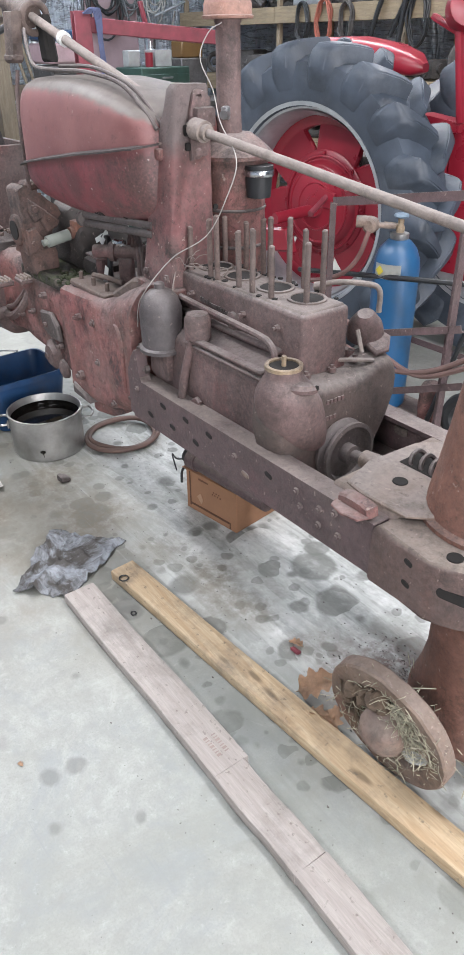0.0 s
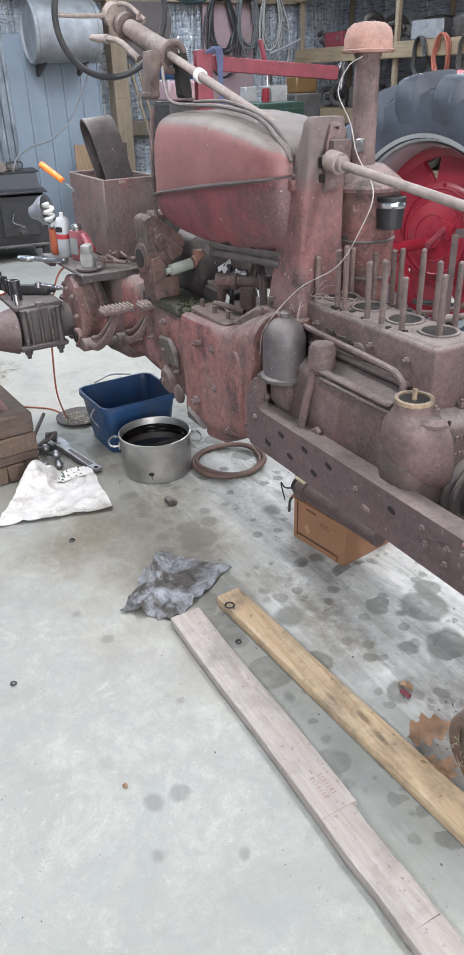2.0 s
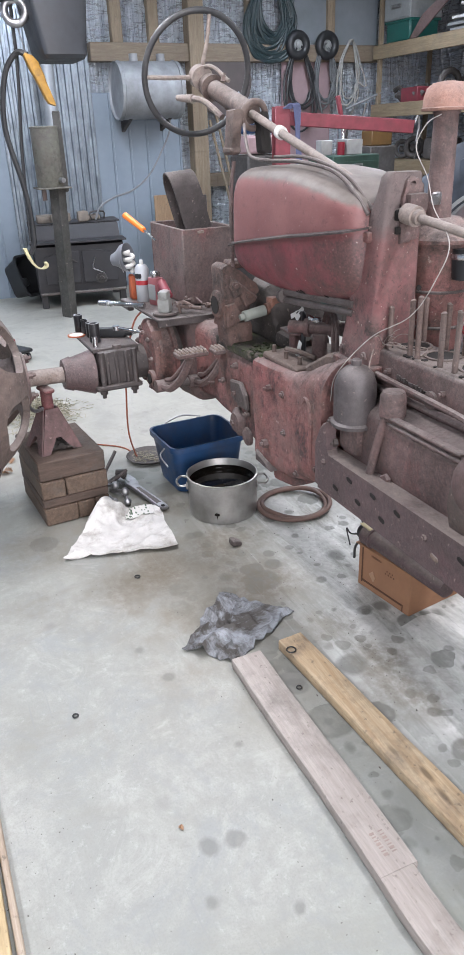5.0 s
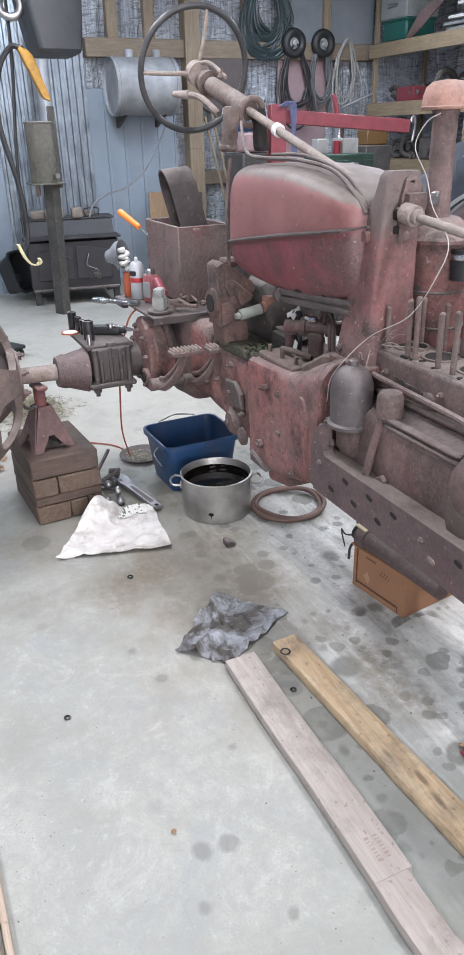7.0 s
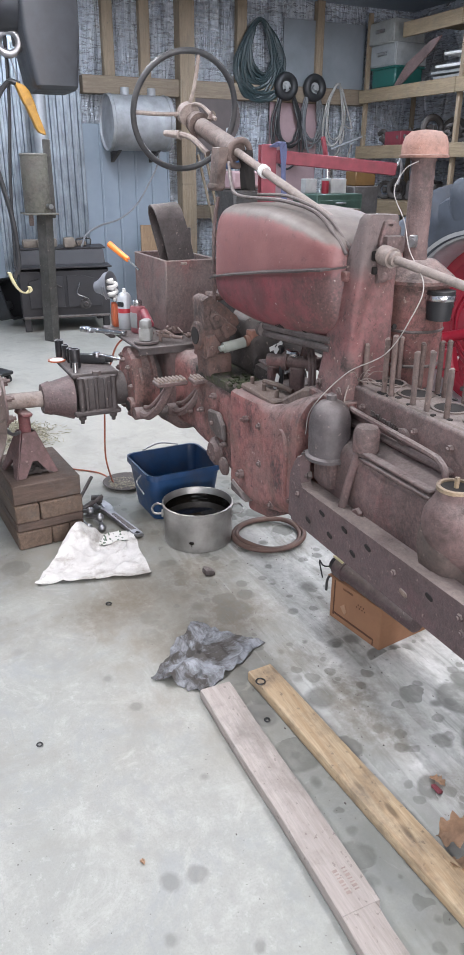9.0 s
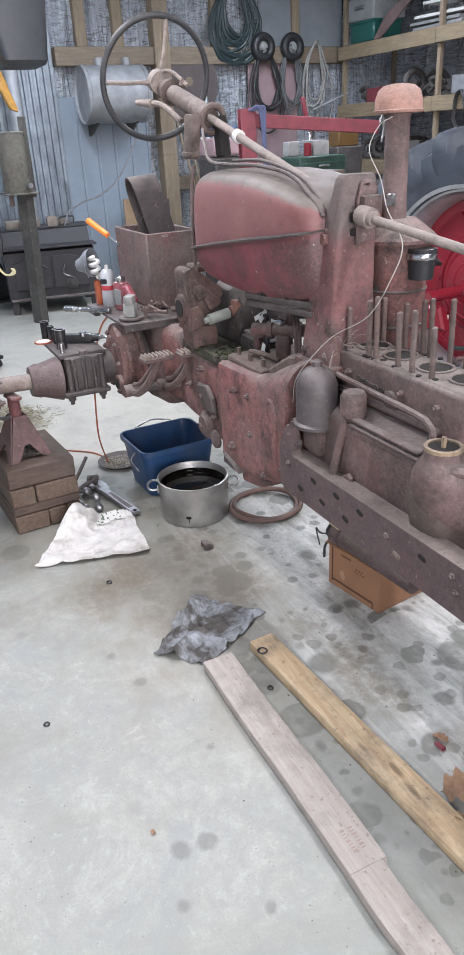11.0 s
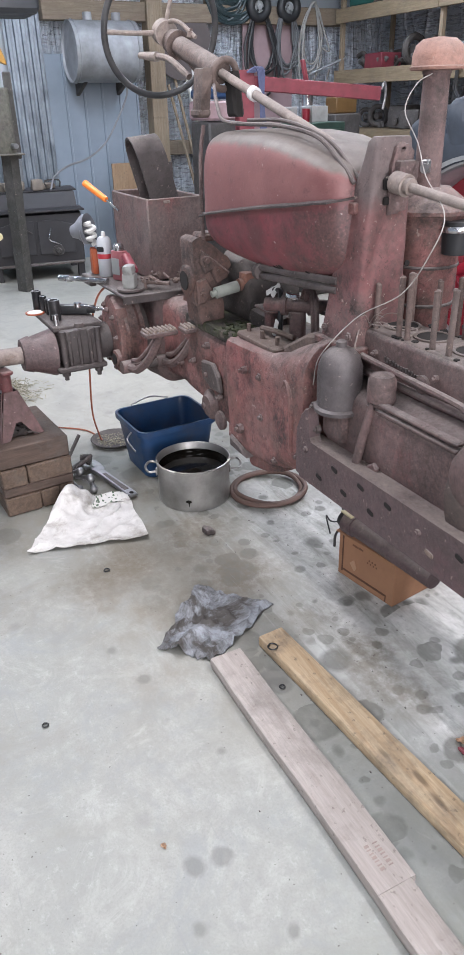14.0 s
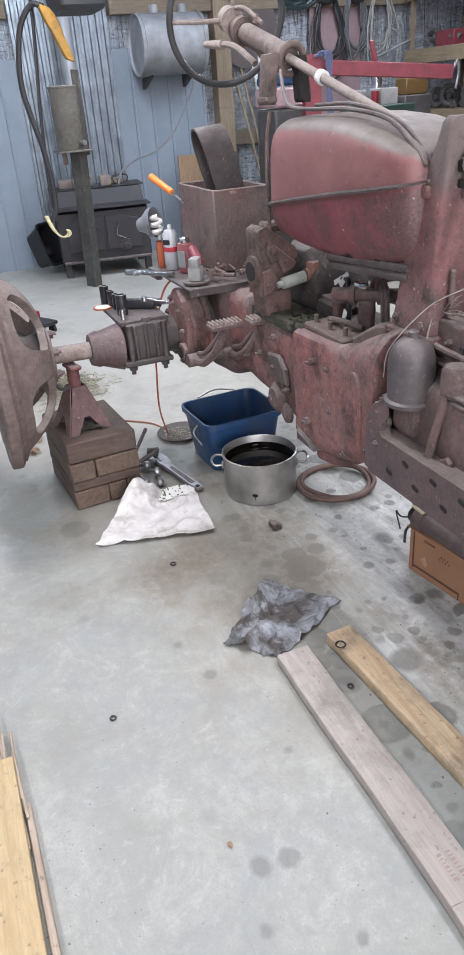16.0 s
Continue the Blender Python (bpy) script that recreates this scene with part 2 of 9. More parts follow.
def wood(name, light, dark, along="x", scale=1.0, rough=0.75, dirt=0.2, knots=1.0):
    n = Nodes(name)
    s = {"x": (1.2, 14, 14), "y": (14, 1.2, 14), "z": (14, 14, 1.2)}[along]
    v = n.scaled(tuple(c * scale for c in s))
    g = n.noise(3.2, 6, 0.62, v, 0.9)
    f = n.noise(16, 4, 0.6, v)
    col = n.mix(n.ramp(g, (0.36, 0.0), (0.64, 1.0)), dark, light)
    col = n.mix(n.ramp(f, (0.4, 0.25), (0.62, 0.0)), col, tuple(c * 0.55 for c in dark))
    if knots:
        k = n.voronoi(1.0, n.scaled({"x": (4.5, 15, 0.6), "y": (15, 4.5, 0.6), "z": (15, 0.6, 4.5)}[along]))
        col = n.mix(n.ramp(k, (0.045 * knots, 0.8), (0.10 * knots, 0.0)), col, tuple(c * 0.3 for c in dark))
    if dirt:
        col = n.mix(n.math("MULTIPLY", n.ramp(n.noise(5, 6, 0.7), (0.5, 0.0), (0.7, 1.0)), dirt), col, (0.10, 0.09, 0.08))
    tone = n.noise(1.7, 5, 0.6, n.scaled({"x": (1, 4, 4), "y": (4, 1, 4), "z": (4, 4, 1)}[along]))
    col = n.mix(n.ramp(tone, (0.36, 0.28), (0.60, 0.0)), col, tuple(c * 0.62 for c in dark))
    col = n.mix(n.ramp(n.noise(55, 3, 0.6), (0.62, 0.0), (0.72, 0.55)), col, (0.09, 0.075, 0.06))
    n.bump(n.math("ADD", f, g), 0.4, 0.003)
    return n.done(col, rough)


FRESH = (0.30, 0.088, 0.098)
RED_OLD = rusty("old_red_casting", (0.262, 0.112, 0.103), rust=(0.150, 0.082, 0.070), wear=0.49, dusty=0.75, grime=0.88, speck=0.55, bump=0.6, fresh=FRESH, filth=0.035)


def tank_paint():
    """Chalky salmon above the seam, crimson and rust below it, grey dust lying on the top."""
    n = Nodes("faded_red_sheet")
    px, pz = n.axis(n.pos, 0), n.axis(n.pos, 2)
    mid, fine = n.noise(9, 8, 0.72), n.noise(110, 4, 0.7)
    chalk = n.mix(n.ramp(mid, (0.35, 0.0), (0.65, 1.0)), (0.168, 0.068, 0.066), (0.225, 0.102, 0.097))
    deep = n.mix(n.ramp(n.noise(6, 8, 0.72), (0.38, 0.0), (0.60, 1.0)), (0.135, 0.050, 0.052), (0.245, 0.062, 0.074))
    below = n.math("DIVIDE", n.math("SUBTRACT", n.math("ADD", 1.352, n.math("MULTIPLY", px, 0.146)), pz), 0.03, True)
    col = n.mix(below, chalk, deep)
    worn = n.math("ADD", n.math("MULTIPLY", n.math("ADD", px, 0.55), 0.55), n.math("MULTIPLY", n.noise(5.5, 9, 0.78), 0.9))
    col = n.mix(n.math("MULTIPLY", below, n.ramp(worn, (0.56, 0.0), (0.72, 0.9))), col, n.mix(n.ramp(fine, (0.35, 0.0), (0.65, 1.0)), (0.045, 0.032, 0.032), (0.12, 0.062, 0.055)))
    col = n.mix(n.ramp(n.noise(26, 8, 0.8), (0.56, 0.0), (0.66, 0.75)), col, (0.075, 0.038, 0.036))
    col = n.mix(n.ramp(fine, (0.62, 0.0), (0.74, 0.5)), col, (0.30, 0.20, 0.185))
    ragged = n.math("ADD", n.axis(n.nor, 2), n.math("MULTIPLY", n.math("SUBTRACT", n.noise(8, 8, 0.78), 0.5), 0.75))
    col = n.mix(n.ramp(ragged, (0.40, 0.0), (0.60, 0.92)), col, n.mix(n.ramp(n.noise(14, 6, 0.7), (0.35, 0.0), (0.65, 1.0)), (0.088, 0.080, 0.071), (0.142, 0.130, 0.117)))
    flake = n.ramp(n.voronoi(34, n.mix(0.03, n.pos, n.noise(30, 3, out=1), "ADD")), (0.06, 1.0), (0.12, 0.0))
    col = n.mix(n.math("MULTIPLY", flake, n.ramp(n.noise(5, 4), (0.48, 0.0), (0.60, 0.8))), col, (0.42, 0.37, 0.34))
    n.bump(n.math("ADD", fine, mid), 0.14, 0.006)
    return n.done(col, n.ramp(mid, (0.3, 0.45), (0.7, 0.68)))


RED_TANK = tank_paint()
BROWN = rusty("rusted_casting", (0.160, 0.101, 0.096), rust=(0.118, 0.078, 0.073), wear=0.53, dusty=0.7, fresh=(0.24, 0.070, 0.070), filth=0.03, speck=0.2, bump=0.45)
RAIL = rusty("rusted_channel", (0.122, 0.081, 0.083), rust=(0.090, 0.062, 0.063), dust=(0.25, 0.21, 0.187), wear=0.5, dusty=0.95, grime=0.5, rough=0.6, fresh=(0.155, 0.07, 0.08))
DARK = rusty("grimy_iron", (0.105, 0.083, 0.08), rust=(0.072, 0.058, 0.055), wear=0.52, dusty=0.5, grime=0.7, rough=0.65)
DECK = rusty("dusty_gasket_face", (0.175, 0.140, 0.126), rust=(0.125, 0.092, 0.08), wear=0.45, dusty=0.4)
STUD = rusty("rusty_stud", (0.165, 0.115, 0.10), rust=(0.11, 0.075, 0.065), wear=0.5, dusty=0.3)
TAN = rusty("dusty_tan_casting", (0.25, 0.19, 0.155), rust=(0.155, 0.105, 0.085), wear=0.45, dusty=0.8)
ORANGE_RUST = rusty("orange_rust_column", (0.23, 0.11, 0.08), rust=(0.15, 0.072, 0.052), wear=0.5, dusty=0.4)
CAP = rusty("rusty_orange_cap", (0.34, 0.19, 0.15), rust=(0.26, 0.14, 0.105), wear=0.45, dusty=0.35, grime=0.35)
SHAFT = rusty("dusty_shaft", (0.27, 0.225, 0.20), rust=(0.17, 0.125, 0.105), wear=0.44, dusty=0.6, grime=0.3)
# near-black that paints the shade of holes and gaps onto solid parts
SHADE_BLACK = plain("shade_black", (0.012, 0.010, 0.009), 0.9)
MOSS = plain("moss", (0.035, 0.042, 0.018), 0.95, vary=0.6, scale=30, bump=0.8)
BRASS = rusty("dull_brass", (0.29, 0.215, 0.135), rust=(0.17, 0.12, 0.08), wear=0.45, dusty=0.3, rough=0.5)
CHROME = plain("chrome_tool", (0.62, 0.63, 0.65), 0.22, 1.0, vary=0.2)
STEEL = plain("bare_steel", (0.40, 0.40, 0.41), 0.38, 0.9, vary=0.3, dirt=0.4)
BLACK_STEEL = plain("black_socket_steel", (0.025, 0.026, 0.03), 0.35, 0.4, dirt=0.2, dirt_color=(0.16, 0.14, 0.13))
BLACK = plain("black_plastic", (0.018, 0.019, 0.021), 0.45)
RUBBER = plain("tyre_rubber", (0.05, 0.063, 0.084), 0.52, vary=0.45, scale=6, bump=0.3, dirt=0.5, dirt_color=(0.12, 0.135, 0.155))
WHEEL_RUBBER = plain("steering_wheel_rubber", (0.03, 0.032, 0.036), 0.5, vary=0.4, dirt=0.25, dirt_color=(0.14, 0.13, 0.12))
BRIGHT_RED = plain("fresh_red_paint", (0.245, 0.014, 0.028), 0.33, vary=0.18, scale=4, bump=0.05)
HOIST_RED = plain("worn_red_paint", (0.215, 0.04, 0.055), 0.5, vary=0.3, dirt=0.3)
SILVER = plain("silver_rim", (0.42, 0.44, 0.46), 0.4, 0.6, vary=0.2, dirt=0.3)
BOTTLE_BLUE = plain("blue_cylinder_paint", (0.014, 0.095, 0.225), 0.42, vary=0.2, scale=6, dirt=0.25, dirt_color=(0.10, 0.13, 0.15))
BIN_BLUE = plain("blue_bin_plastic", (0.010, 0.048, 0.13), 0.45, vary=0.3, dirt=0.45)
ALU = plain("scuffed_aluminium", (0.40, 0.395, 0.38), 0.45, 0.85, vary=0.35, scale=9, dirt=0.35, dirt_color=(0.20, 0.18, 0.16))
OIL = plain("waste_oil", (0.006, 0.005, 0.004), 0.06, vary=0.2, bump=0.0)
WHITE_CLOTH = plain("soiled_white_cloth", (0.58, 0.57, 0.55), 0.95, vary=0.22, scale=14, bump=0.5, dirt=0.85, dirt_color=(0.20, 0.175, 0.14))
_r = Nodes("oily_grey_rag")
_rb = _r.mix(_r.ramp(_r.noise(11, 6, 0.65), (0.35, 0.0), (0.65, 1.0)), (0.20, 0.215, 0.235), (0.31, 0.33, 0.355))
_rb = _r.mix(_r.ramp(_r.noise(5.5, 7, 0.72, dist=0.8), (0.42, 0.0), (0.56, 0.9)), _rb, (0.05, 0.042, 0.034))
_r.bump(_r.noise(230, 3, 0.6), 0.5, 0.003)
RAG = _r.done(_rb, 0.95)
CARD = plain("brown_cardboard", (0.30, 0.155, 0.085), 0.9, vary=0.15, scale=8, bump=0.15, dirt=0.3, dirt_color=(0.12, 0.06, 0.035))
WHITE = plain("white_plastic", (0.62, 0.62, 0.60), 0.5, vary=0.1)
STOVE = plain("black_stove_plate", (0.035, 0.033, 0.036), 0.6, vary=0.3, scale=5, dirt=0.3, dirt_color=(0.09, 0.075, 0.07))
PIPE_GREY = plain("grey_flue", (0.36, 0.38, 0.40), 0.45, 0.5, vary=0.25, scale=4)
DRUM = plain("galvanised_tank", (0.31, 0.32, 0.335), 0.55, 0.25, vary=0.35, scale=6, dirt=0.4, dirt_color=(0.16, 0.15, 0.14))
GREY_SHEET = plain("grey_painted_sheet", (0.23, 0.275, 0.325), 0.5, vary=0.15, scale=3, bump=0.06, dirt=0.2, dirt_color=(0.16, 0.19, 0.22))
GALV = plain("galvanised_sheet", (0.30, 0.34, 0.38), 0.36, 0.7, vary=0.3, scale=7, bump=0.08)
HOIST_GREY = plain("dark_hoist_cover", (0.030, 0.034, 0.041), 0.5, vary=0.3)
OLIVE = rusty("olive_canister", (0.15, 0.145, 0.115), rust=(0.10, 0.08, 0.06), wear=0.45, dusty=0.3)
POST = rusty("mossy_post", (0.075, 0.072, 0.065), rust=(0.045, 0.042, 0.036), wear=0.5, dusty=0.2)
YELLOW = plain("yellow_pendant", (0.40, 0.215, 0.035), 0.5, vary=0.3, scale=25, dirt=0.5)
PALE_YELLOW = plain("pale_yellow_hook", (0.58, 0.52, 0.30), 0.5, vary=0.2, dirt=0.2)
ORANGE = plain("orange_handle", (0.80, 0.20, 0.03), 0.4, vary=0.1)
ORANGE_DULL = plain("dull_orange_clamp", (0.38, 0.09, 0.035), 0.5, vary=0.3, dirt=0.3)
CORD_ORANGE = plain("orange_cord", (0.32, 0.10, 0.055), 0.55)
GREEN = plain("green_metal_box", (0.036, 0.076, 0.06), 0.5, vary=0.3)
TEAL = plain("teal_crate", (0.013, 0.095, 0.08), 0.45, vary=0.2)
GREY_BOX = plain("grey_drawer", (0.24, 0.25, 0.25), 0.5, vary=0.2)
PINK = plain("pink_rag", (0.75, 0.16, 0.28), 0.9)
STRAW = plain("straw", (0.37, 0.345, 0.255), 0.9, vary=0.5, scale=40)
DRY_LEAF = plain("dry_leaf", (0.47, 0.31, 0.205), 0.85, vary=0.4, scale=30)
CLUTTER_DARK = rusty("dark_parts", (0.075, 0.07, 0.068), rust=(0.045, 0.04, 0.038), wear=0.5, dusty=0.3)
YEL_WOOD = wood("pine_board", (0.57, 0.45, 0.30), (0.43, 0.30, 0.175), dirt=0.7, knots=1.7)
GREY_WOOD = wood("weathered_board", (0.40, 0.362, 0.335), (0.325, 0.287, 0.262), dirt=0.55, knots=0)
BLOCK_WOOD_DRY = wood("dry_brown_timber", (0.145, 0.098, 0.068), (0.085, 0.057, 0.041), along="x", dirt=0.7)
BLOCK_WOOD = wood("oily_timber", (0.105, 0.070, 0.053), (0.060, 0.040, 0.031), along="y", dirt=0.9)
FRAME_WOOD = wood("wall_timber", (0.25, 0.20, 0.145), (0.185, 0.14, 0.10), along="y", dirt=0.3)
FRAME_WOOD_Z = wood("upright_timber", (0.29, 0.23, 0.165), (0.22, 0.165, 0.11), along="z", dirt=0.3)
SHELF_WOOD = wood("shelf_timber", (0.29, 0.225, 0.145), (0.21, 0.155, 0.095), along="x", dirt=0.35)
PLY = wood("plywood", (0.34, 0.23, 0.14), (0.27, 0.17, 0.10), along="z", dirt=0.2, knots=0)


SPOTS = [(0.567, -0.899, 0.030), (0.574, -0.841, 0.031), (-0.064, -0.783, 0.028), (0.156, -0.431, 0.045), (0.80, -0.78, 0.022), (0.12, -0.42, 0.045), (0.30, -0.70, 0.018), (-0.24, -0.83, 0.022), (0.70, -0.95, 0.02), (-1.12, -0.98, 0.07)]

BLOTCHES = [(0.174, -0.118, 0.15, 0.7), (0.34, -0.14, 0.17, 0.65), (-0.06, -0.19, 0.15, 0.5), (0.62, -0.04, 0.13, 0.5), (-0.61, -0.76, 0.20, 0.6), (-0.68, -0.60, 0.24, 0.8), (-0.26, -0.40, 0.20, 0.65), (-0.42, -0.28, 0.26, 0.8), (-0.75, -0.28, 0.26, 0.75), (-0.64, -1.07, 0.20, 0.3), (-1.05, -1.02, 0.28, 0.4), (-1.25, -0.38, 0.32, 0.6), (-0.37, -0.55, 0.18, 0.6)]


def concrete_material():
    """Trowelled concrete with oil drips, brown dirt, tyre tracks and pale streaks."""
    n = Nodes("shop_concrete")
    flat = n.scaled((1, 1, 0))
    cloud, mott, grit = n.noise(1.3, 7, 0.65, dist=0.6), n.noise(6.5, 8, 0.7, dist=0.7), n.noise(170, 3, 0.65)
    col = n.mix(n.ramp(cloud, (0.36, 0.0), (0.64, 1.0)), (0.278, 0.288, 0.264), (0.362, 0.368, 0.340))
    col = n.mix(n.ramp(mott, (0.38, 0.5), (0.55, 0.0)), col, (0.225, 0.235, 0.217))
    col = n.mix(n.ramp(n.noise(11, 8, 0.72), (0.56, 0.0), (0.72, 0.4)), col, (0.43, 0.43, 0.405))
    col = n.mix(n.ramp(grit, (0.30, 0.35), (0.52, 0.0)), col, (0.20, 0.20, 0.19))
    sand = n.noise(34, 6, 0.75)
    col = n.mix(n.ramp(sand, (0.34, 0.5), (0.5, 0.0)), col, (0.255, 0.255, 0.235))
    col = n.mix(n.ramp(sand, (0.56, 0.0), (0.72, 0.5)), col, (0.46, 0.47, 0.45))
    worn = n.noise(2.7, 9, 0.78, dist=0.9)
    col = n.mix(n.ramp(worn, (0.50, 0.0), (0.62, 0.55)), col, (0.232, 0.250, 0.252))
    col = n.mix(n.ramp(worn, (0.34, 0.5), (0.46, 0.0)), col, (0.43, 0.44, 0.41))
    px, py = n.axis(n.pos, 0), n.axis(n.pos, 1)

    def band(v, lo, hi, soft):
        a = n.math("DIVIDE", n.math("SUBTRACT", v, lo - soft), 2 * soft, True)
        b = n.math("DIVIDE", n.math("SUBTRACT", hi + soft, v), 2 * soft, True)
        return n.math("MULTIPLY", a, b)

    wob = n.math("MULTIPLY", n.math("SUBTRACT", n.noise(2.6, 6, 0.65), 0.5), 0.75)
    pyw, pxw = n.math("ADD", py, wob), n.math("ADD", px, wob)
    # beige dry floor towards the back
    col = n.mix(n.math("MULTIPLY", band(pxw, -9.0, -1.7, 0.3), 0.65), col, n.mix(mott, (0.33, 0.31, 0.265), (0.44, 0.42, 0.37)))
    # brown dirt round the pot and under the tractor
    brown = n.math("MULTIPLY", band(pyw, -0.86, 0.6, 0.20), band(pxw, -1.75, 0.15, 0.28))
    col = n.mix(n.math("MULTIPLY", brown, n.ramp(n.noise(4.2, 7, 0.7), (0.40, 0.1), (0.60, 0.85))), col, (0.20, 0.178, 0.14))
    damp = n.math("MULTIPLY", n.ramp(n.noise(2.0, 7, 0.72, dist=1.0), (0.52, 0.0), (0.64, 0.6)), band(pxw, -1.9, 0.2, 0.25))
    col = n.mix(n.math("MULTIPLY", damp, band(pyw, -1.3, -0.3, 0.2)), col, (0.215, 0.205, 0.175))
    # grey oily band along the frame
    dirty = n.math("MULTIPLY", band(pyw, -0.50, 0.75, 0.15), band(pxw, -1.7, 1.35, 0.3))
    col = n.mix(n.math("MULTIPLY", dirty, n.ramp(n.noise(3.4, 7, 0.7, dist=0.5), (0.34, 0.15), (0.58, 0.8))), col, (0.195, 0.205, 0.188))
    streak = n.math("ADD", n.math("MULTIPLY", n.noise(2.4, 6, 0.68, n.scaled((0.6, 3.4, 1)), 0.5), 0.72), n.math("MULTIPLY", n.noise(9.0, 6, 0.75, n.scaled((0.8, 1.6, 1)), 0.8), 0.28))
    pale = n.math("MULTIPLY", band(pyw, -0.14, 0.55, 0.14), n.ramp(streak, (0.40, 0.0), (0.54, 1.0)))
    col = n.mix(n.math("MULTIPLY", pale, n.math("MULTIPLY", band(pxw, -1.0, 1.5, 0.3), 0.85)), col, n.mix(n.ramp(n.noise(38, 5, 0.7), (0.35, 0.0), (0.65, 1.0)), (0.45, 0.46, 0.44), (0.66, 0.67, 0.65)))
    # faint lines dragged along the frame
    drag = n.noise(1.6, 4, 0.6, n.scaled((0.35, 8.5, 1), rot=(0, 0, -0.02)), 0.25)
    lane = n.math("MULTIPLY", band(pyw, -0.30, 0.48, 0.14), band(pxw, -1.3, 1.6, 0.3))
    col = n.mix(n.math("MULTIPLY", lane, n.ramp(drag, (0.51, 0.0), (0.56, 0.42))), col, (0.50, 0.505, 0.485))
    # wide dull stains and small smudges on the open floor
    col = n.mix(n.ramp(n.noise(1.7, 8, 0.72, dist=1.3), (0.47, 0.0), (0.66, 0.55)), col, (0.235, 0.235, 0.205))
    col = n.mix(n.ramp(n.noise(7.5, 6, 0.7, dist=0.8), (0.57, 0.0), (0.68, 0.4)), col, (0.22, 0.222, 0.20))
    col = n.mix(n.ramp(n.noise(3.6, 8, 0.75, dist=1.6), (0.60, 0.0), (0.72, 0.5)), col, (0.43, 0.43, 0.40))
    # oil drips in two sizes, dense beside the frame
    vec = n.mix(0.05, n.pos, n.noise(9, 4, out=1), "ADD")
    for sc, lo, gain, off, strength in ((5.2, 0.20, 0.62, 0.0, 0.80), (9.0, 0.10, 0.62, 2.7, 0.78), (17.0, 0.30, 0.7, 5.1, 0.62)):
        v = n.scaled((1, 1, 0), vec, loc=(off, off * 0.4, 0))
        size = n.math("MULTIPLY", n.math("SUBTRACT", n.axis(n.voronoi(sc, v, out=1), 0), lo, True), gain)
        spot = n.math("MULTIPLY", n.math("DIVIDE", n.math("SUBTRACT", size, n.voronoi(sc, v)), 0.07, True), n.ramp(n.noise(16, 5, 0.7), (0.30, 0.6), (0.52, 1.0)))
        col = n.mix(n.math("MULTIPLY", n.math("MULTIPLY", spot, dirty), strength), col, (0.118, 0.122, 0.108))
    drop2 = n.voronoi(3.1, n.scaled((1, 1, 0), vec, loc=(3.1, 0.4, 0)))
    col = n.mix(n.math("MULTIPLY", n.math("DIVIDE", n.math("SUBTRACT", 0.10, drop2), 0.05, True), 0.28), col, (0.15, 0.15, 0.145))
    for x, y, r in SPOTS:
        d = n.t.nodes.new("ShaderNodeVectorMath")
        d.operation = "DISTANCE"
        n.put(d.inputs[0], n.scaled((1, 1, 0), vec))
        d.inputs[1].default_value = (x + 0.025, y + 0.025, 0)
        col = n.mix(n.math("MULTIPLY", n.math("DIVIDE", n.math("SUBTRACT", r, d.outputs["Value"]), 0.012, True), 0.5), col, (0.12, 0.12, 0.112))
    for x, y, r, k in BLOTCHES:
        d = n.t.nodes.new("ShaderNodeVectorMath")
        d.operation = "DISTANCE"
        n.put(d.inputs[0], n.mix(0.22, n.scaled((1, 1, 0)), n.noise(4.5, 6, out=1), "ADD"))
        d.inputs[1].default_value = (x + 0.11, y + 0.11, 0.11)
        f = n.math("MULTIPLY", n.math("DIVIDE", n.math("SUBTRACT", r, d.outputs["Value"]), r * 0.7, True), n.ramp(n.noise(26, 6, 0.75), (0.36, 0.35), (0.58, 1.0)))
        col = n.mix(n.math("MULTIPLY", f, k), col, (0.140, 0.120, 0.088))
    # rust dust below the front bolster
    d = n.t.nodes.new("ShaderNodeVectorMath")
    d.operation = "DISTANCE"
    n.put(d.inputs[0], n.scaled((1, 1, 0), vec))
    d.inputs[1].default_value = (0.90, 0.03, 0)
    rustd = n.math("MULTIPLY", n.math("DIVIDE", n.math("SUBTRACT", 0.26, d.outputs["Value"]), 0.2, True), n.ramp(n.noise(30, 5, 0.7), (0.42, 0.2), (0.6, 1.0)))
    col = n.mix(rustd, col, (0.115, 0.065, 0.055))
    speck = n.ramp(n.voronoi(42, n.scaled((1, 1, 0), vec)), (0.05, 0.9), (0.10, 0.0))
    col = n.mix(n.math("MULTIPLY", speck, n.ramp(n.noise(1.9, 5), (0.44, 0.05), (0.58, 1.0))), col, (0.07, 0.06, 0.05))
    scr = n.ramp(n.noise(3.0, 2, 0.5, n.scaled((1.5, 34, 1), rot=(0, 0, 0.5))), (0.68, 0.0), (0.73, 0.4))
    col = n.mix(scr, col, (0.23, 0.24, 0.24))
    n.bump(n.math("ADD", n.math("MULTIPLY", grit, 0.5), mott), 0.14, 0.004)
    return n.done(col, n.ramp(mott, (0.3, 0.45), (0.7, 0.65)))


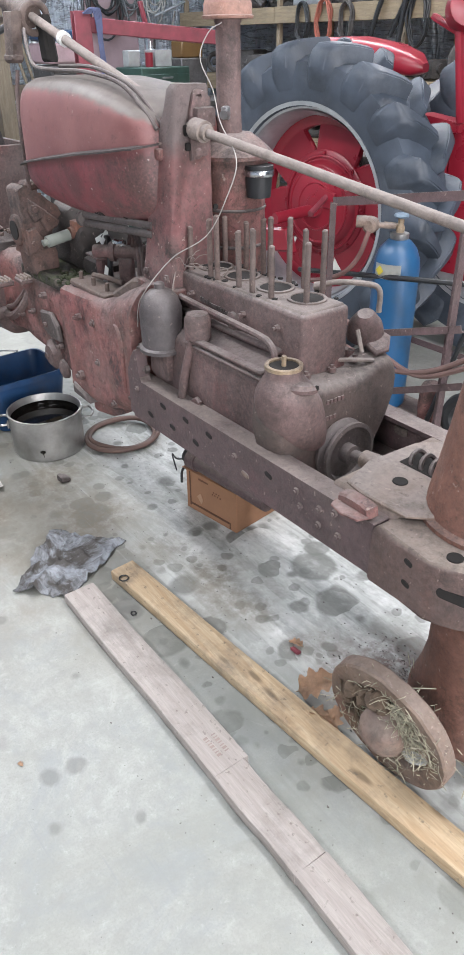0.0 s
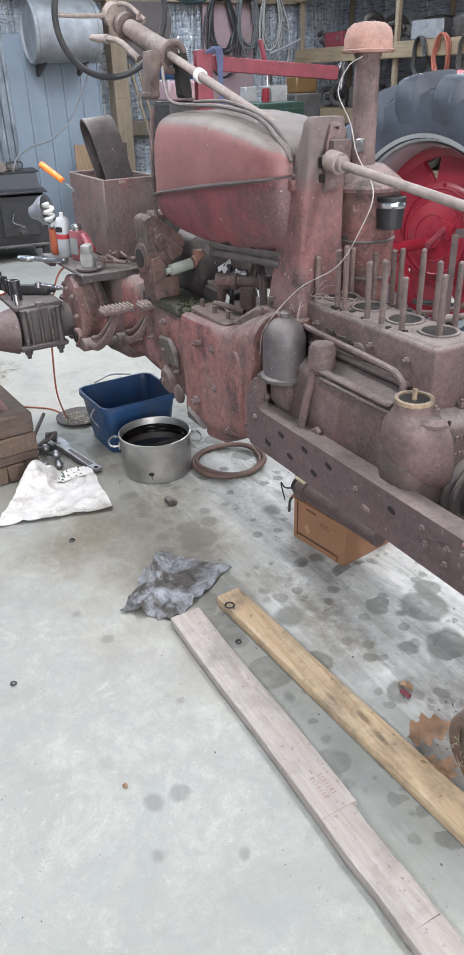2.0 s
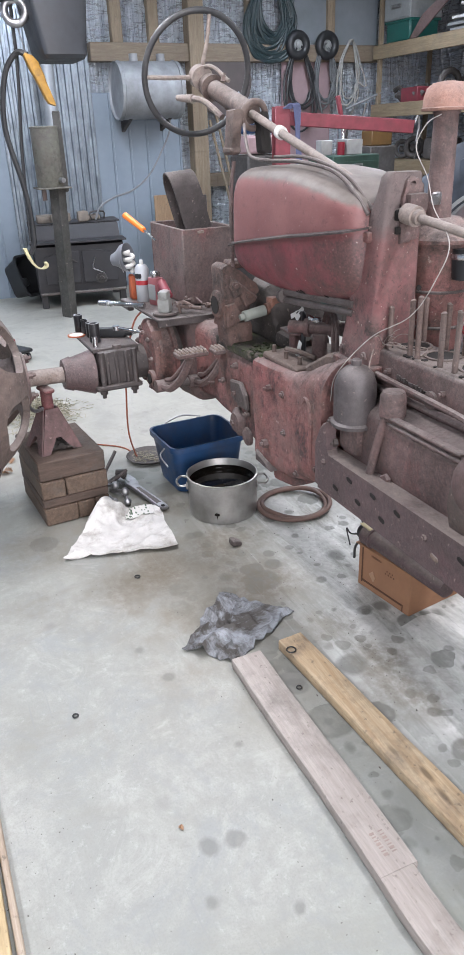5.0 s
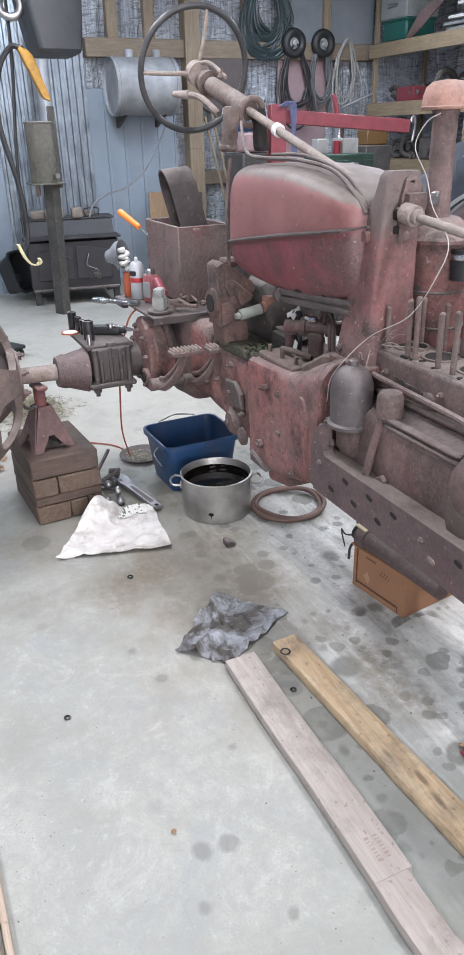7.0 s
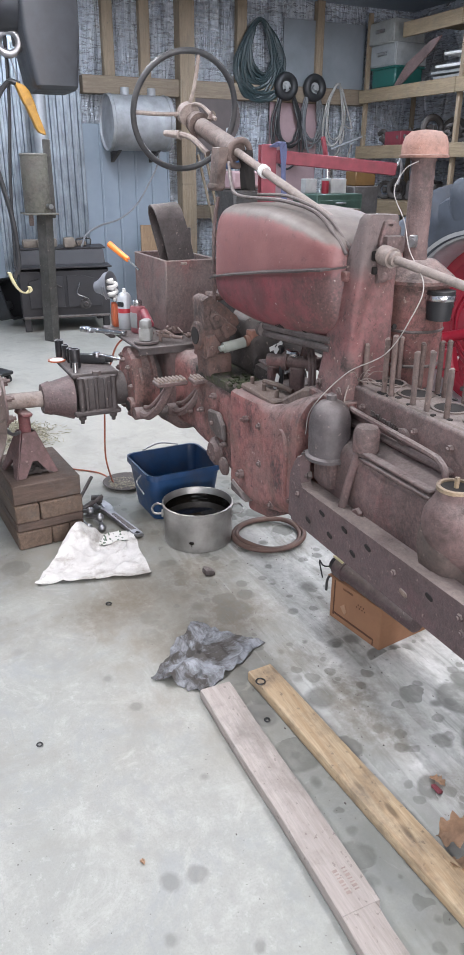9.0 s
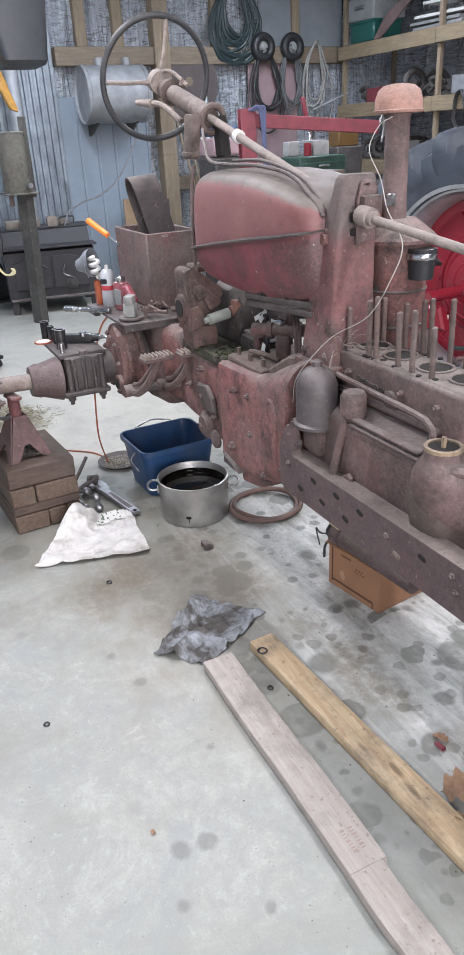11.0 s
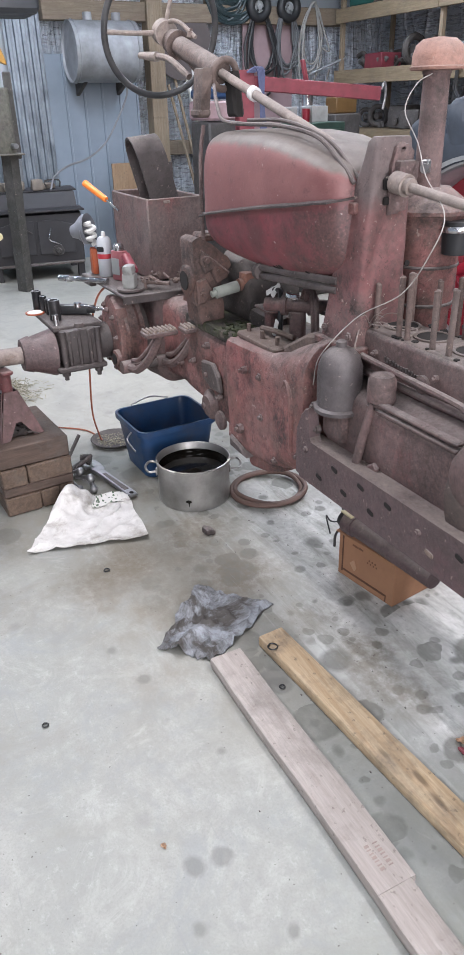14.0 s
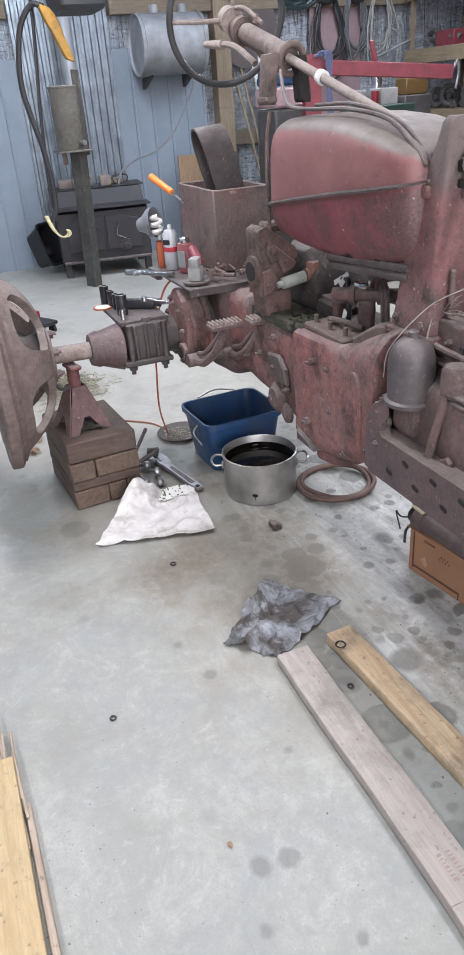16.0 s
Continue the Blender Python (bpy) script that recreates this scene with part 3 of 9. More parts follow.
def foil_material():
    """Quilted bubble foil: crinkled bright metal film."""
    n = Nodes("foil_insulation")
    c = n.noise(5.0, 5, 0.65, n.scaled((1, 2.0, 9)), 0.5)
    st = n.noise(4.0, 3, 0.6, n.scaled((1, 9, 0.6)), 0.4)
    q = n.math("MULTIPLY", n.math("SINE", n.math("MULTIPLY", n.axis(n.pos, 2), 95.0)), 0.12)
    crease = n.ramp(n.noise(2.2, 2, 0.5, n.scaled((1, 5.5, 0.35)), 0.7), (0.47, 0.0), (0.50, 1.0), (0.53, 0.0))
    n.bump(n.math("ADD", n.math("ADD", n.math("MULTIPLY", c, 0.9), n.math("MULTIPLY", st, 1.2)), n.math("ADD", q, crease)), 0.9, 0.05)
    col = n.mix(n.ramp(st, (0.35, 0.0), (0.62, 1.0)), (0.52, 0.57, 0.66), (0.84, 0.89, 0.96))
    col = n.mix(n.ramp(n.noise(1.6, 4, 0.6), (0.4, 0.25), (0.6, 0.0)), col, (0.36, 0.35, 0.35))
    return n.done(col, n.ramp(c, (0.3, 0.18), (0.7, 0.42)), 0.45)


DECKTOP = rusty("dusty_brown_deck", (0.150, 0.108, 0.092), rust=(0.105, 0.074, 0.064), dust=(0.185, 0.150, 0.128), wear=0.48, dusty=0.7, grime=0.7)
CONCRETE, FOIL = concrete_material(), foil_material()
RED_TOWER = rusty("red_casting_with_bare_head", (0.195, 0.086, 0.084), rust=(0.125, 0.072, 0.066), wear=0.50, dusty=0.6, grime=0.95, speck=0.7, fresh=FRESH, head=(1.33, (0.125, 0.104, 0.100)))
BRK = rusty("dusty_brown_bracket", (0.150, 0.112, 0.098), rust=(0.105, 0.074, 0.064), wear=0.48, dusty=0.6, grime=0.6)

# ---- the shop: floor, walls, ceiling ----
XB, YL, YR, XF, ZC = -6.92, 5.3, -5.2, 6.0, 3.42   # inner faces of the walls, and the ceiling


def structure(name, bm, material, label):
    return tagged(part(name, bm, material), label, kind="structure")


structure("floor", box(B(), ((XB + XF) / 2, (YL + YR) / 2, -0.1), (XF - XB + 0.6, YL - YR + 0.6, 0.2), bevel=0), CONCRETE, "grey concrete workshop floor with oil stains")
structure("ceiling", box(B(), ((XB + XF) / 2, (YL + YR) / 2, ZC + 0.06), (XF - XB + 0.6, YL - YR + 0.6, 0.12), bevel=0), GREY_SHEET, "plain grey sheet ceiling")
structure("wall_back", box(B(), (XB - 0.1, (YL + YR) / 2, ZC / 2), (0.2, YL - YR + 0.4, ZC), bevel=0), FOIL, "timber framed wall lined with silver foil insulation")
structure("wall_left", box(B(), ((XB + XF) / 2, YL + 0.1, ZC / 2), (XF - XB, 0.2, ZC), bevel=0), FOIL, "wall lined with silver foil behind the shelves")
structure("wall_right", box(B(), ((XB + XF) / 2, YR - 0.1, ZC / 2), (XF - XB, 0.2, ZC), bevel=0), GREY_SHEET, "plain grey metal clad wall")
# unseen end wall, its doorway made up to hold the fill lamp
_w = B()
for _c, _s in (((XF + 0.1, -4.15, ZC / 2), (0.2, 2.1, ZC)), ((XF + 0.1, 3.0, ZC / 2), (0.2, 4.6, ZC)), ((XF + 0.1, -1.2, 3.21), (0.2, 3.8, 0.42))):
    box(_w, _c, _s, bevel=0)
structure("wall_front", _w, GREY_SHEET, "unseen grey end wall with an invented doorway")
structure("ground", box(B(), (XF + 12, -1.2, -0.16), (24, 60, 0.1), bevel=0), CONCRETE, "unseen concrete ground outside the invented doorway")


def ribbed_sheet(y0, y1, z0, z1, pitch, rib, deep, x):
    """A wall sheet with trapezoid ribs that run upright."""
    pts, y = [], y0
    while y < y1 - 1e-6:
        for dy, d in ((0, 0), (pitch - rib * 1.6, 0), (pitch - rib * 1.3, deep), (pitch - rib * 0.3, deep)):
            if y + dy < y1:
                pts.append((y + dy, d))
        y += pitch
    pts.append((y1, 0))
    bm = B()
    ring = [(x + d, yy) for yy, d in pts] + [(x - 0.004, y1), (x - 0.004, y0)]
    lo = [bm.verts.new((a, b, z0)) for a, b in ring]
    hi = [bm.verts.new((a, b, z1)) for a, b in ring]
    n = len(ring)
    for i in range(n):
        bm.faces.new((lo[i], lo[(i + 1) % n], hi[(i + 1) % n], hi[i]))
    bm.faces.new(hi)
    bm.faces.new(lo[::-1])
    return bm


structure("wall_cladding", ribbed_sheet(0.955, 1.95, 0.0, 2.05, 0.2, 0.018, 0.012, XB + 0.03), GREY_SHEET, "blue-grey ribbed metal sheet on the lower wall")
structure("wall_cladding", ribbed_sheet(-2.4, -0.03, 0.0, 2.0, 0.2, 0.018, 0.012, XB + 0.03), GREY_SHEET, "blue-grey ribbed metal sheet on the lower wall")
structure("heat_shield", ribbed_sheet(-0.03, 0.95, 0.0, ZC, 0.075, 0.03, 0.018, XB + 0.05), GALV, "shiny galvanised corrugated sheet behind the stove")


def timber(name, c, s, material, label):
    return structure(name, box(B(), c, s, bevel=0.006), material, label)


for _y, _w_, _z0 in ((1.28, 0.12, 2.5), (1.69, 0.115, 2.5), (-0.75, 0.12, 2.0), (-1.6, 0.12, 2.0), (2.86, 0.12, 2.5), (3.9, 0.1, 2.5)):
    timber("wall_stud", (XB + 0.045, _y, (ZC + _z0) / 2), (0.09, _w_, ZC - _z0), FRAME_WOOD_Z, "pale upright timber stud on the foil wall")
timber("wall_post", (XB + 0.085, 2.15, ZC / 2), (0.17, 0.18, ZC), FRAME_WOOD_Z, "pale square timber post against the foil wall")
for _y0, _y1 in ((0.96, 2.06), (2.24, 3.32), (3.32, 4.6)):
    timber("wall_girt", (XB + 0.07, (_y0 + _y1) / 2, 2.425), (0.14, _y1 - _y0, 0.175), FRAME_WOOD, "horizontal timber rail on the wall")
    if _y0 > 2:
        timber("wall_girt", (XB + 0.05, (_y0 + _y1) / 2, 1.115), (0.1, _y1 - _y0, 0.15), FRAME_WOOD, "horizontal timber rail on the wall")
timber("wall_girt", (XB + 0.05, -1.2, 2.425), (0.1, 2.3, 0.175), FRAME_WOOD, "horizontal timber rail on the wall")

for _x, _y in TUBES:
    _t = thing("ceiling_light", "white fluorescent batten assumed under the ceiling", "lamp", pose(_x, _y, ZC - 0.07), group="ceiling lights")
    part("batten", box(B(), (0, 0, 0), (2.4, 0.16, 0.08)), WHITE, _t)

# ---- the old tractor under repair (x forward, y to its left side) ----
tractor = thing("tractor", "stripped rusty red vintage tractor standing on blocks", "tractor")


def tpart(name, bm, material, label="", parent=None):
    return part(name, bm, material, parent or tractor, label)


def bolts(name, material, parent, rows, d, h=0.012):
    """Bolt heads, each a part of its own: rows of x, y, z, radius."""
    for x, y, z, r in rows:
        part(name, bolt(B(), (x, y, z), d, r, h), material, parent)


# engine block with four bores
DZ = 1.008
BX0, BX1, BY0, BY1 = -0.035, 0.532, -0.075, 0.085
bm = box(B(), ((BX0 + BX1) / 2, (BY0 + BY1) / 2, 0.90), (BX1 - BX0, BY1 - BY0, 0.212), bevel=0.016, seg=3)
rough_up(bm, 0.002)
block = tpart("engine_block", bm, BROWN, "rusty four cylinder engine block with the head off")
bm = B()
secs = []
for _x in (-0.04, -0.03, 0.10, 0.25, 0.40, 0.50, 0.51):
    o = 0.012 if _x in (-0.04, 0.51) else 0.0
    prof = [(-0.075 + o, 0.875), (-0.125 + o, 0.862), (-0.158 + o, 0.845), (-0.165 + o, 0.82), (-0.168 + o, 0.72), (-0.160 + o, 0.64), (-0.13, 0.58), (-0.09, 0.53), (0.09, 0.53), (0.13, 0.58), (0.17 - o, 0.66), (0.18 - o, 0.82), (0.15 - o, 0.86), (0.10 - o, 0.875)]
    secs.append([Vector((_x, y, z)) for y, z in prof])
casting(bm, secs)
prism(bm, [(-0.03, -0.006), (0.012, -0.016), (0.026, 0.0), (0.012, 0.016), (-0.03, 0.008)], 0.014, Matrix.Translation((0.205, -0.168, 0.690)) @ pose(0, 0, 0, 90, -20, 0), 0.004)
rough_up(bm, 0.004, 9)
tpart("crankcase", bm, BROWN, "dusty reddish crankcase side")
bm = box(B(), ((BX0 + BX1) / 2, (BY0 + BY1) / 2, DZ - 0.006), (BX1 - BX0 - 0.020, BY1 - BY0 - 0.020, 0.016), bevel=0.004)
deck = tpart("deck_face", bm, DECK, "dusty machined head face", block)
for _k in range(4):
    _x = 0.045 + 0.125 * _k + (0.02 if _k > 1 else 0)
    bm = lathe(B(), [(0.052, 0), (0.052, 0.004), (0.044, 0.0045), (0.043, 0.002)], Matrix.Translation((_x, 0.02, DZ + 0.002)), 28, cap0=True, cap1=False)
    tpart("cylinder_liner", bm, DECK, "", block)
    # bores and water holes are black discs painted on the closed deck
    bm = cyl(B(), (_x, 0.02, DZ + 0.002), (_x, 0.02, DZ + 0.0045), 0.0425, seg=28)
    tpart("bore", bm, SHADE_BLACK, "black disc painting the shade inside a cylinder bore", block)
rng = random.Random(4)
for _k in range(22):
    _x, _y = rng.uniform(BX0 + 0.02, BX1 - 0.02), rng.choice((-0.058, -0.045, 0.082, 0.09))
    tpart("water_hole", cyl(B(), (_x, _y, DZ), (_x, _y, DZ + 0.0035), rng.uniform(0.006, 0.011), seg=10), SHADE_BLACK, "", block)
STUDS = [(0.015, 0.075, 0.13), (0.02, -0.052, 0.12), (0.115, -0.05, 0.155), (0.112, 0.078, 0.13), (0.15, -0.052, 0.17), (0.19, 0.08, 0.15), (0.225, 0.075, 0.16), (0.245, -0.05, 0.145),
         (0.305, -0.052, 0.16), (0.30, 0.08, 0.17), (0.36, 0.08, 0.15), (0.375, -0.045, 0.13), (0.43, 0.082, 0.16), (0.47, -0.01, 0.15)]
for _x, _y, _h in STUDS:
    bm = cyl(B(), (_x, _y, DZ), (_x + rng.uniform(-.003, .003), _y, DZ + _h), 0.0078, seg=10)
    cyl(bm, (_x, _y, DZ + _h), (_x, _y, DZ + _h + 0.004), 0.0078, 0.005, seg=10)
    tpart("head_stud", bm, STUD, "", block)
tpart("side_pipe", tube(B(), [(0.0, -0.085, 0.945), (0.05, -0.098, 0.940), (0.38, -0.104, 0.930), (0.445, -0.108, 0.922), (0.47, -0.112, 0.90), (0.475, -0.118, 0.87), (0.475, -0.13, 0.85)], 0.0092, 8, 6), BROWN, "grimy pipe along the block", block)
bm = box(B(), (0.335, -0.158, 0.868), (0.30, 0.026, 0.012), bevel=0.004)
box(bm, (0.335, -0.162, 0.850), (0.30, 0.020, 0.012), bevel=0.004)
tpart("case_flange", rough_up(bm, 0.0015, 12), BROWN, "", block)
tpart("block_ledge", box(B(), (0.23, -0.082, 0.895), (0.46, 0.03, 0.016), bevel=0.006), BROWN, "", block)
bolts("block_bolt", BROWN, block, [(_x, -0.075, 0.955, 0.009) for _x in (0.06, 0.30, 0.44)], (0, -1, 0))
tpart("core_plug", lathe(B(), [(0.024, 0), (0.024, 0.010), (0.014, 0.014)], Matrix.Translation((0.255, -0.075, 0.925)) @ pose(0, 0, 0, 90), 16), BROWN, "", block)
bm = B()
for _i in range(14):
    box(bm, (0.10 + 0.011 * _i, -0.0765, 0.948 - 0.001 * _i), (rng.uniform(0.005, 0.010), 0.005, rng.uniform(0.008, 0.016)), bevel=0.001)
tagged(tpart("casting_mark", bm, DARK, "raised casting marks", block), kind="stuff")

# timing cover, filler and crank pulley at the front
TIMING = rusty("greasy_cover", (0.112, 0.080, 0.070), rust=(0.080, 0.060, 0.053), wear=0.5, dusty=0.6, grime=0.75)
bm = B()
outline = [(-0.09, 0.52), (0.04, 0.51), (0.115, 0.555), (0.165, 0.63), (0.20, 0.70), (0.225, 0.765), (0.222, 0.825), (0.195, 0.862), (0.15, 0.866), (0.10, 0.848), (0.04, 0.842), (-0.05, 0.848), (-0.12, 0.858), (-0.185, 0.84), (-0.21, 0.78), (-0.20, 0.70), (-0.175, 0.62), (-0.14, 0.56)]
smooth_ = [Vector((0, y, z)) for y, z in outline]
smooth_ = spline(smooth_ + smooth_[:1], 4)[:-1]
casting(bm, [[Vector((x, p.y * k, 0.69 + (p.z - 0.69) * k)) for p in smooth_] for x, k in ((0.505, 1.0), (0.550, 1.0), (0.556, 0.985), (0.572, 0.98), (0.588, 0.955), (0.600, 0.90), (0.606, 0.80))], 110, 0.02)
cyl(bm, (0.55, 0, 0.655), (0.622, 0, 0.655), 0.085, 0.05, 24)
rough_up(bm, 0.003, 13)
cover = tpart("timing_cover", bm, TIMING, "rusty cast timing gear cover with raised casting marks")
bolts("cover_bolt", BROWN, cover, [(0.545, 0.10, 0.853, 0.012), (0.545, 0.02, 0.845, 0.012), (0.545, -0.07, 0.85, 0.012)], (0, 0, 1))
bm = B()
for _z, _y0 in ((0.80, -0.05), (0.755, -0.075)):
    for _i in range(5):
        box(bm, (0.6065, _y0 + _i * 0.013, _z), (0.005, 0.010, 0.012), bevel=0.001)
tagged(tpart("casting_mark", bm, BROWN, "", cover), kind="stuff")
FLX, FLY, FLZ = 0.580, -0.168, 0.905
bm = B()
secs = []
for _dz, _r, _dy in ((-0.245, 0.02, 0.10), (-0.235, 0.045, 0.09), (-0.21, 0.066, 0.07), (-0.17, 0.080, 0.045), (-0.13, 0.086, 0.028), (-0.09, 0.084, 0.016), (-0.06, 0.076, 0.008), (-0.038, 0.064, 0.003), (-0.022, 0.052, 0.0), (-0.012, 0.047, 0.0), (0.004, 0.046, 0.0)):
    secs.append([Vector((FLX - 0.02 + _r * math.cos(TAU * k / 28), FLY + 0.01 + _dy + _r * math.sin(TAU * k / 28), FLZ + _dz)) for k in range(28)])
loft(bm, secs)
rough_up(bm, 0.003, 12)
prism(bm, [(0.0, -0.020), (0.04, -0.018), (0.062, -0.009), (0.068, 0.0), (0.062, 0.009), (0.04, 0.018), (0.0, 0.020)], 0.026, Matrix.Translation((FLX + 0.015, FLY + 0.0, FLZ - 0.046)) @ pose(0, 0, 0, 12, 0, 35), 0.008)
filler = tpart("oil_filler", bm, BROWN, "bulging rusty oil filler housing")
bm = lathe(B(), [(0.040, 0), (0.0465, 0.002), (0.0465, 0.011), (0.042, 0.013), (0.037, 0.011), (0.037, 0.0)], Matrix.Translation((FLX - 0.02, FLY + 0.01, FLZ)), 28, False, False)
tpart("filler_ring", bm, BRASS, "dull brass filler rim", filler)
tpart("filler_mouth", cyl(B(), (FLX - 0.02, FLY + 0.01, FLZ), (FLX - 0.02, FLY + 0.01, FLZ + 0.006), 0.0375, seg=24), SHADE_BLACK, "", filler)
tpart("filler_stud", cyl(B(), (FLX - 0.02, FLY + 0.01, FLZ), (FLX - 0.02, FLY + 0.01, FLZ + 0.032), 0.006, seg=8), BRASS, "", filler)
tpart("lug_hole", cyl(B(), (FLX + 0.066, FLY + 0.036, FLZ - 0.028), (FLX + 0.072, FLY + 0.039, FLZ - 0.028), 0.006, seg=10), SHADE_BLACK, "", filler)
_m = Matrix.Translation((0.63, 0, 0.655)) @ pose(0, 0, 0, 0, 90)
bm = lathe(B(), [(0.03, -0.018), (0.07, -0.018), (0.086, -0.020), (0.086, -0.012), (0.074, 0.0), (0.086, 0.012), (0.086, 0.021), (0.076, 0.023), (0.070, 0.006), (0.045, 0.0), (0.026, 0.004), (0.026, 0.030), (0.016, 0.034)], _m, 44)
pulley = tpart("crank_pulley", bm, DARK, "grooved dark iron crank pulley")
bm = cyl(B(), (0.655, 0, 0.655), (0.70, 0, 0.66), 0.016, seg=16)
bolt(bm, (0.70, 0, 0.66), (1, 0, 0), 0.014, 0.02)
tpart("crank_nut", bm, DARK, "", pulley)
bm = cyl(B(), (0.70, 0.0, 0.662), (0.90, 0.0, 0.672), 0.024, 0.036, 20)
tpart("crank_shaft_tube", bm, TAN, "dusty tube to the front bolster")
# breather at the far front corner and its pipe
bm = lathe(B(), [(0.03, 0), (0.05, 0.015), (0.045, 0.05), (0.03, 0.075), (0.022, 0.085)], Matrix.Translation((0.50, 0.185, 0.885)) @ pose(0, 0, 0, 18, 12), 20)
prism(bm, [(-0.05, -0.03), (0.06, -0.04), (0.07, 0.0), (0.03, 0.04), (-0.05, 0.03)], 0.02, Matrix.Translation((0.52, 0.185, 0.885)) @ pose(0, 0, 0, 14, 16), 0.006)
rough_up(bm, 0.004, 20)
tpart("water_outlet", bm, BROWN, "rusty casting at the block corner")
bm = tube(B(), [(0.40, 0.09, 1.02), (0.44, 0.12, 1.035), (0.50, 0.17, 1.035), (0.525, 0.195, 1.02), (0.525, 0.20, 0.96)], 0.0075, 10)
cyl(bm, (0.395, 0.088, 1.02), (0.42, 0.10, 1.025), 0.012, seg=10)
tpart("bent_pipe", bm, SHAFT, "bent dusty pipe over the block corner")
bm = tube(B(), [(0.50, 0.03, 0.86), (0.56, 0.09, 0.865), (0.585, 0.13, 0.86)], 0.006, 6)
tube(bm, [(0.53, 0.12, 0.93), (0.56, 0.11, 0.88)], 0.006, 6, 0)
tpart("loose_rod", bm, SHAFT)

# frame channels
def channel(y_web, sign, x0, x1, z0, z1, flange=0.06, th=0.011):
    bm = B()
    pts = [(0, z0), (0, z1), (flange, z1), (flange, z1 - th), (th, z1 - th), (th, z0 + th), (flange, z0 + th), (flange, z0)]
    prism(bm, [(y_web + sign * a, b) for a, b in pts], x1 - x0, YZ(x0), bevel=0.003)
    return bm


RZ0, RZ1 = 0.556, 0.690
bm = channel(-0.228, 1, -0.08, 0.945, RZ0, RZ1)
rail_r = tpart("frame_rail", bm, RAIL, "rusty steel frame channel with a row of holes")
bm = channel(0.245, -1, -0.08, 0.98, RZ0, RZ1)
rail_l = tpart("frame_rail", bm, RAIL, "rusty steel frame channel with oblong holes")


def slot(p, d, L, W, deep=0.004, m_up=(0, 0, 1)):
    """A thin oblong plate laid on a face as a painted opening, long along d."""
    bm = B()
    d, u = Vector(d).normalized(), Vector(m_up)
    n = d.cross(u).normalized()
    pts = []
    for k in range(16):
        a = TAU * k / 16
        pts.append(Vector(p) + d * ((L - W) / 2 * (1 if math.cos(a) > 0 else -1) + W / 2 * math.cos(a)) + u * (W / 2 * math.sin(a)))
    f0 = [bm.verts.new(q - n * deep / 2) for q in pts]
    f1 = [bm.verts.new(q + n * deep / 2) for q in pts]
    bm.faces.new(f0), bm.faces.new(f1[::-1])
    for i in range(16):
        bm.faces.new((f0[i], f0[(i + 1) % 16], f1[(i + 1) % 16], f1[i]))
    return bm


for _x, _z in ((0.105, 0.656), (0.225, 0.657), (0.338, 0.655), (0.030, 0.600), (0.152, 0.605), (0.272, 0.604), (0.594, 0.648)):
    tpart("rail_hole", slot((_x, -0.229, _z), (1, 0, -0.25), 0.027, 0.012), SHADE_BLACK, "", rail_r)
tpart("rail_hole", slot((0.50, -0.229, 0.606), (1, 0, -0.2), 0.030, 0.014), TAN, "", rail_r)
for _x in (0.62, 0.74):
    tpart("rail_hole", slot((_x, 0.2325, 0.635), (1, 0, 0), 0.05, 0.03), DECK, "pale oblong hole", rail_l)
bolts("rail_bolt", RAIL, rail_r, [(_x, -0.2285, _z, 0.010) for _x, _z in ((-0.04, 0.66), (0.456, 0.642), (0.70, 0.655), (0.715, 0.62), (0.78, 0.645), (0.83, 0.66), (0.845, 0.605), (0.78, 0.60))], (0, -1, 0), 0.007)
# curved web plate at the rear end of the near channel
bm = prism(B(), [(-0.10, 0.562), (-0.02, 0.556), (-0.01, 0.69), (-0.030, 0.70), (-0.036, 0.79), (-0.055, 0.782), (-0.075, 0.758), (-0.10, 0.708)], 0.035, XZ(-0.2275), bevel=0.004)
tpart("rail_gusset", bm, RAIL, "", rail_r)

# front bolster and steering pedestal
bm = B()
_nose = [(1.10 + 0.17 * math.sin(a), 0.009 - 0.241 * math.cos(a)) for a in [math.pi * k / 14 for k in range(15)]]
prism(bm, [(0.945, -0.232)] + _nose + [(0.96, 0.25)], 0.15, Matrix.Translation((0, 0, 0.54)), bevel=0.014, seg=2)
box(bm, (0.86, 0.0, 0.675), (0.20, 0.36, 0.05), bevel=0.012)
rough_up(bm, 0.002)
BOLSTER = rusty("dusty_brown_bolster", (0.132, 0.090, 0.080), rust=(0.096, 0.062, 0.054), dust=(0.27, 0.225, 0.19), wear=0.5, dusty=0.95, grime=0.55, fresh=(0.20, 0.085, 0.060))
bolster = tpart("front_bolster", bm, BOLSTER, "heavy rusty front bolster casting")
bm = prism(B(), [(0.765, -0.06), (0.80, -0.165), (0.86, -0.178), (0.98, -0.170), (1.03, -0.12), (1.03, 0.16), (0.95, 0.19), (0.83, 0.185), (0.775, 0.10)], 0.012, Matrix.Translation((0, 0, 0.697)), bevel=0.004)
rough_up(bm, 0.003, 15)
tpart("bolster_top", bm, TAN, "dusty tan top of the bolster", bolster)
tpart("bolster_slot", slot((1.155, -0.214, 0.625), (1, 0.36, -0.1), 0.070, 0.024, 0.012), SHADE_BLACK, "", bolster)
